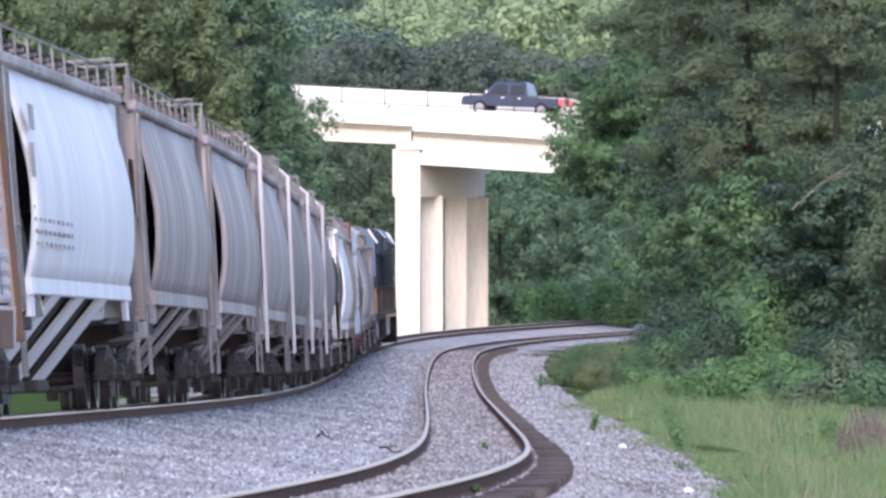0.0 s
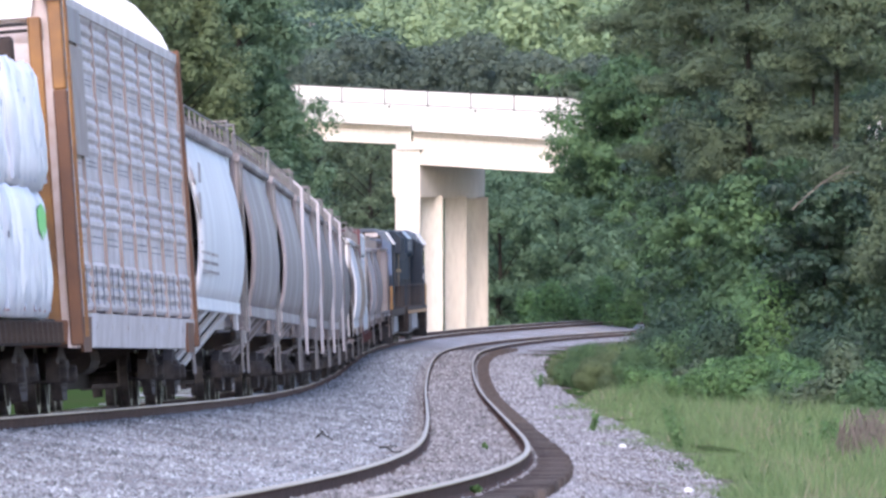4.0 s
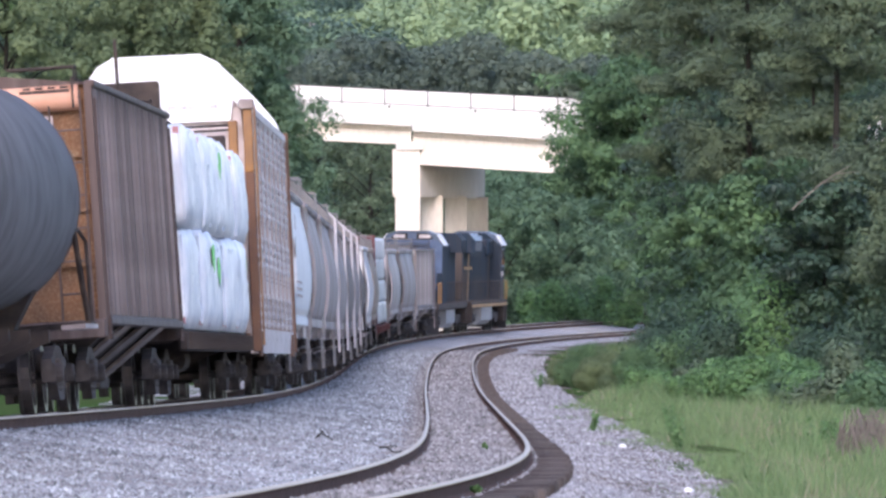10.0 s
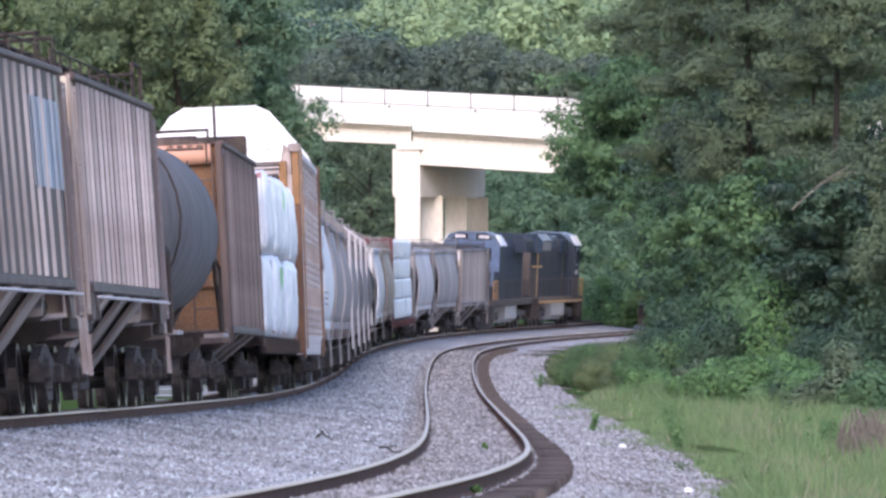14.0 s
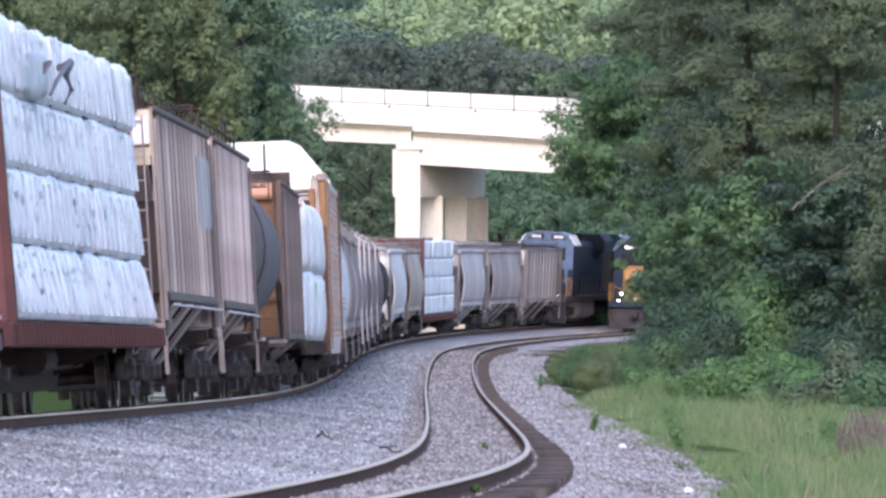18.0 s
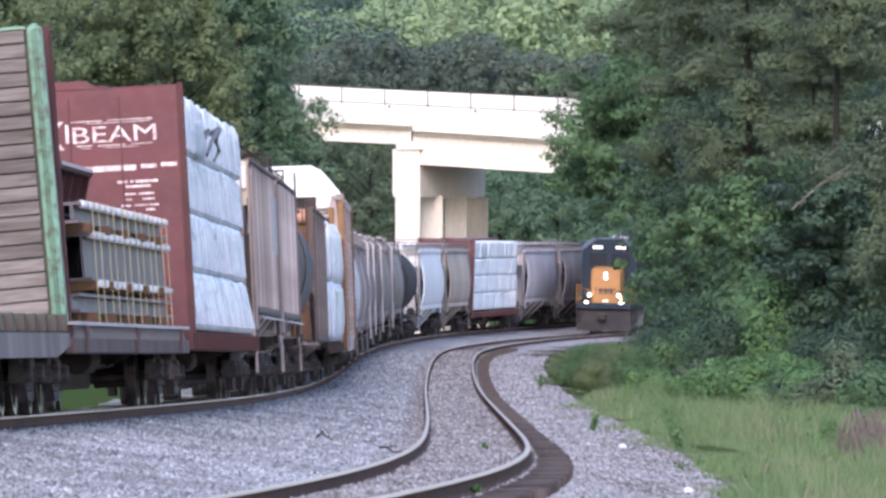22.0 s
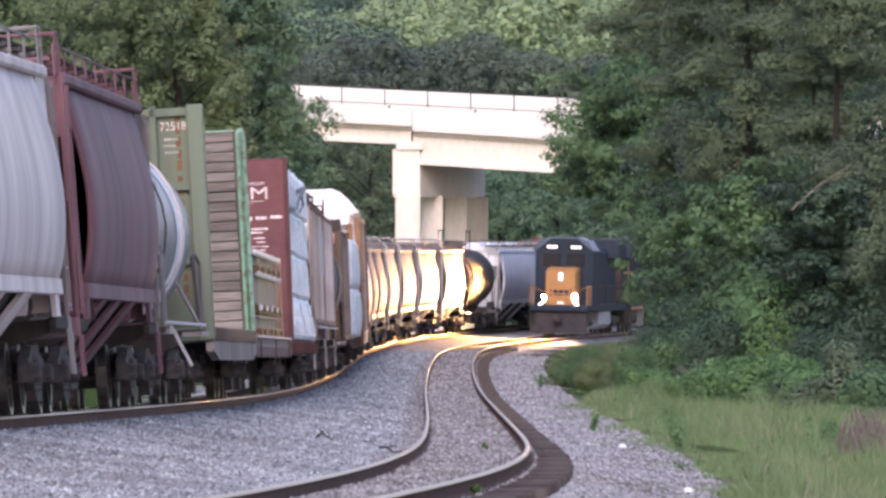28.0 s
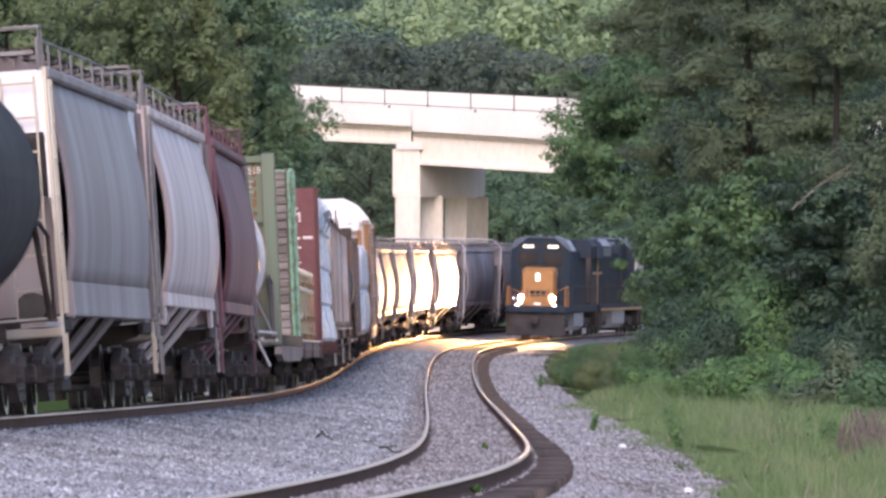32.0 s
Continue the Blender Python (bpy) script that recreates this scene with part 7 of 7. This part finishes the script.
# added tube: imitates the top end panel catching the light
part("end_panel_gleam", Shape().tube([(-1.2, yb + 0.42, 4.02), (1.25, yb + 0.42, 4.02)], 0.17, 12), M["peach"], rusty, "peach tube standing in for light off the end panel", True)
part("brake_mast", Shape().tube([(0.74, -yb - 0.4, 3.9), (0.74, -yb - 0.4, 5.35)], 0.03, 6), M["under"], rusty)
part("placard", Shape().box(-0.3, 0.9, yb + 0.48, yb + 0.5, 3.45, 3.8), M["pale"], rusty, "pale placard")
for x0, x1, z in ((-0.1, 0.75, 3.64), (0.1, 0.7, 3.52)):
    part("stencil", Shape().box(x0, x1, yb + 0.474, yb + 0.479, z, z + 0.09), M["print"], rusty, "dark stencilled line")
tank("tank_car", "dull grey tank car with riveted bands", 109.2, 128.6, M["tank_grey"])
ribbed_hopper("covered_hopper", "tan ribbed hopper with peeling paint", 90.2, 108.8, M["ribbed"], M["rib_pale"])
ribbed_hopper("covered_hopper", "brown ribbed hopper with a bluish patch", 70.6, 89.8, M["ribbed"], M["tan"], patch=(4.0, 8.1, 2.7, 3.78), pitch=1.3, rib=0.14)
lumber_car("lumber_car", "red centre-beam car with four tiers of wrapped lumber", 40.6, 69.6, 4, M["wrap_blue"], M["oxide"], bulk_m=M["red"], flare=0.12, bundle=3.1, bulge=0.04, rough=0.02, marks=True, gap=0.012, ends=(1.6, 2.3), folds=3, drape=0.05)
red_car = TRAIN[-1][0]
yb = -(69.6 - 40.6) / 2 + 0.75 - 0.126
for pts in (((1.50, -3.4, 4.22), (1.62, -3.0, 4.30), (1.60, -3.5, 4.24), (1.55, -4.6, 4.05), (1.50, -5.4, 3.84)), ((1.62, -3.0, 4.28), (1.57, -3.4, 4.12), (1.61, -3.1, 3.95), (1.52, -3.2, 3.78)), ((1.50, -6.4, 4.16), (1.56, -6.0, 4.21), (1.53, -6.6, 4.08))):
    part("torn_wrap", Shape().tube(pts, 0.05, 6, 0.025), M["print"], red_car, "torn flap of black wrap")
for y0, y1, z0, z1, out in ((-9.6, -8.2, 3.78, 4.16, 0.03), (-8.3, -6.9, 3.74, 4.28, 0.07), (-6.9, -5.4, 3.84, 4.34, 0.04)):
    part("torn_wrap", puffed(1.3, 1.46, y0, y1, z0, z1, random.Random(int(-y0)), out), M["wrap_grey"], red_car, "sagging torn wrap", True)
for x0, x1, z0, z1 in ((-0.27, -0.22, 3.94, 4.22), (-0.2, 0.28, 4.245, 4.26), (0.36, 1.03, 4.25, 4.265), (0.05, 0.9, 4.215, 4.225), (0.82, 1.0, 4.22, 4.228), (-0.13, 0.12, 3.885, 3.9), (0.2, 0.62, 3.88, 3.895), (0.7, 1.01, 3.885, 3.895), (-0.05, 0.1, 3.85, 3.86), (0.3, 0.8, 3.85, 3.858),
                       (-1.38, 0.75, 3.50, 3.58), (0.82, 1.06, 3.52, 3.58), (1.12, 1.36, 3.53, 3.59), (0.46, 0.62, 3.31, 3.35), (0.65, 0.70, 3.31, 3.35), (0.73, 1.06, 3.31, 3.35), (0.58, 0.95, 3.24, 3.275), (0.56, 0.72, 3.13, 3.16), (0.76, 1.0, 3.13, 3.16), (0.57, 0.66, 3.05, 3.08), (0.82, 1.0, 3.05, 3.08), (0.50, 0.64, 2.96, 2.99), (0.70, 0.9, 2.965, 2.985), (0.92, 1.06, 2.96, 2.99), (0.86, 1.0, 2.89, 2.92)):
    sh = Shape().box(x0, x1, yb - 0.004, yb, z0, z1)
    part("stencil", sh, M["print_white"], red_car, "worn white block lettering")
lettering(red_car, "lettering", "BEAM", 0.345, M["print_white"], "worn white block letters", 0.455, yb - 0.003, 3.935, 1.24)
for x0, x1 in ((-0.74, -0.36), (-0.36, -0.74)):
    part("cross_mark", Shape().loft([[(x0, y, 3.85), (x0 + 0.07, y, 3.85), (x1 + 0.07, y, 4.27), (x1, y, 4.27)] for y in (yb - 0.004, yb)]), M["print_white"], red_car, "worn white diagonal bar")
for x in (-0.72, -0.2, 0.55):
    part("panel_seam", Shape().box(x - 0.012, x + 0.012, yb - 0.012, yb, 1.2, 4.6), M["oxide"], red_car)
part("bulkhead_cap", Shape().prism_y([(-1.2, 4.74), (0.25, 4.74), (0.05, 4.86), (-1.0, 4.86)], yb + 0.02, yb + 0.24), M["red"], red_car)
part("corner_angle", Shape().box(1.40, 1.50, yb - 0.01, yb + 0.27, 0.9, 4.76), M["oxide"], red_car)
beam_car(12.6, 39.8)
bulkhead_flat(-8.8, 12.4)
tank("tank_car", "blue-grey tank car with a broad white girdle", -23.2, -10.0, M["tank_white"], r=1.35, zc=2.55, rail_m=M["tank_grey"], girdle=(0.9, 3.4))
round_hopper("covered_hopper", "faded maroon hopper with lattice roof walkway", -41.9, -23.8, M["maroon"], board_m=M["maroon"], post_m=M["maroon"], inset=1.9, post=0.6)
round_hopper("covered_hopper", "pale hopper with dark streaks", -62.4, -42.5, M["pale"], inset=1.9, post=0.5)
round_hopper("covered_hopper", "weathered grey hopper with a white end", -82.4, -63.0, M["slate"], end_m=M["white"], post_m=M["cream"], inset=1.9, post=0.5, low=1.17, sill_h=0.43, bulge=0.14)
tank("tank_car", "black tank car with domed ends", -102.0, -83.0, M["tank_black"])
TRAIN.append((helper, 517.4, 7.2))

nose_loco, _ = locomotive("locomotive", "orange-nosed blue diesel locomotive with burning headlights", clean=True, beams=True)
second_loco, _ = locomotive("locomotive", "dark blue trailing diesel locomotive", clean=True, beams=False)


def pickup_truck():
    c = tagged(new("pickup_truck"), "dark blue crew-cab pickup crossing the bridge, brake lights on", "pickup truck")
    body = [(-2.9, 0.55), (-2.9, 1.08), (-0.95, 1.12), (1.35, 1.12), (2.75, 1.05), (2.95, 0.85), (2.95, 0.5)]
    part("body", Shape().prism_x(body, -0.98, 0.98), M["car_paint"], c)
    roof = Shape().loft([[(-0.95, -0.95, 1.1), (0.95, -0.95, 1.1), (0.95, 1.75, 1.1), (-0.95, 1.75, 1.1)], [(-0.72, -0.75, 1.84), (0.72, -0.75, 1.84), (0.72, 1.1, 1.84), (-0.72, 1.1, 1.84)], [(-0.6, -0.55, 1.91), (0.6, -0.55, 1.91), (0.6, 0.9, 1.91), (-0.6, 0.9, 1.91)]])
    part("cab", roof, M["car_paint"], c)
    for y0, y1 in ((-0.75, 0.15), (0.25, 1.3)):
        part("side_window", Shape().loft([[(-0.96, y0, 1.2), (-0.96, y1, 1.2), (-0.93, y1, 1.2), (-0.93, y0, 1.2)], [(-0.775, y0 + 0.05, 1.75), (-0.775, y1 - 0.2 * (y0 > 0), 1.75), (-0.74, y1 - 0.2 * (y0 > 0), 1.75), (-0.74, y0 + 0.05, 1.75)]]), M["glass"], c)
    for y in (-1.75, 1.85):
        for x in (-0.9, 0.9):
            w = part("wheel", Shape().tube([(x - 0.12, y, 0.4), (x + 0.12, y, 0.4)], 0.4, 18), M["rubber"], c)
            part("rim", Shape().tube([(x * 1.13 - 0.02, y, 0.4), (x * 1.13 + 0.02, y, 0.4)], 0.25, 12), M["fueltank"], w)
    for x in (-0.88, 0.88):
        part("tail_light", Shape().box(x - 0.12, x + 0.12, -2.96, -2.78, 0.78, 1.04), M["tail"], c)
    part("bumper", Shape().soft_box(-0.98, 0.98, -3.0, -2.85, 0.45, 0.65, 0.03), M["chrome"], c)
    part("grille", Shape().soft_box(-0.8, 0.8, 2.93, 3.0, 0.55, 0.95, 0.03), M["chrome"], c)
    part("mirror", Shape().soft_box(-1.22, -1.0, 1.38, 1.5, 1.15, 1.4, 0.02), M["chrome"], c, "bright door mirror")
    for y in (-0.55, 0.4):
        part("door_handle", Shape().box(-1.0, -0.98, y, y + 0.2, 0.98, 1.03), M["chrome"], c, "chrome handle")
    return c


pickup = pickup_truck()


# ---------------------------------------------------------------- movement
BEAM_ON = 23.8


def motions():
    times = [k * 1.0 for k in range(33)]
    for ob, mid, half in TRAIN:
        rows = []
        for t in times:
            s = mid + 9.2526 * (t - 16) + 0.0073264 * (t - 16) ** 2
            m = on_track(main, s, half)
            if ob is helper:
                m = m @ Matrix.Rotation(math.pi, 4, "Z")
            rows.append((t, m))
        walk(ob, rows)
    # the second train rolls towards the camera on the siding
    seen = ((0, 1360), (16.5, 1145), (18, 1125), (20, 1097), (22, 1070), (24, 1046), (26, 1021), (28, 996), (30, 971), (32, 945))
    px = 784 + 18736 * siding.x / siding.y
    ok = (siding.y > 430) & (siding.y < 700)
    ahead = [(t, float(np.interp(p, px[ok], siding.s[ok]))) for t, p in seen[1:]]
    k = np.polyfit([a for a, _ in ahead], [b for _, b in ahead], 1)
    for ob, lag, turn in ((nose_loco, 9.5, True), (second_loco, 9.5 + 22.6, False)):
        rows = []
        for t in times:
            m = on_track(siding, k[1] + k[0] * t + lag, 7.2)
            rows.append((t, m @ Matrix.Rotation(math.pi, 4, "Z") if turn else m))
        walk(ob, rows)
    # the added lids swing down to let the full beam out
    for ob, x, y, z in BEAMS:
        rows = [(t, pose(x, y, z, a)) for t, a in ((0.0, 0), (BEAM_ON, 0), (BEAM_ON + 0.1, -60), (BEAM_ON + 0.2, -120), (BEAM_ON + 0.3, -175), (32.0, -175))]
        walk(ob, rows)
    # the pickup crosses the bridge from right to left, then is gone behind the trees
    rows = []
    for t in (0.0, 0.5, 1.0, 1.5, 2.0, 2.5, 32.0):
        x = 4.1 - 10.8 * min(t, 2.5)
        rows.append((t, pose(x, BY - 0.3 * (x + 1.8) + 7.4, 13.8 - 0.054 * (x + 1.8) - 0.68 + 7.0 * 0.085, 0, 0, 73.3) @ Euler((0.05, 0, 0)).to_matrix().to_4x4()))
    walk(pickup, rows)


motions()
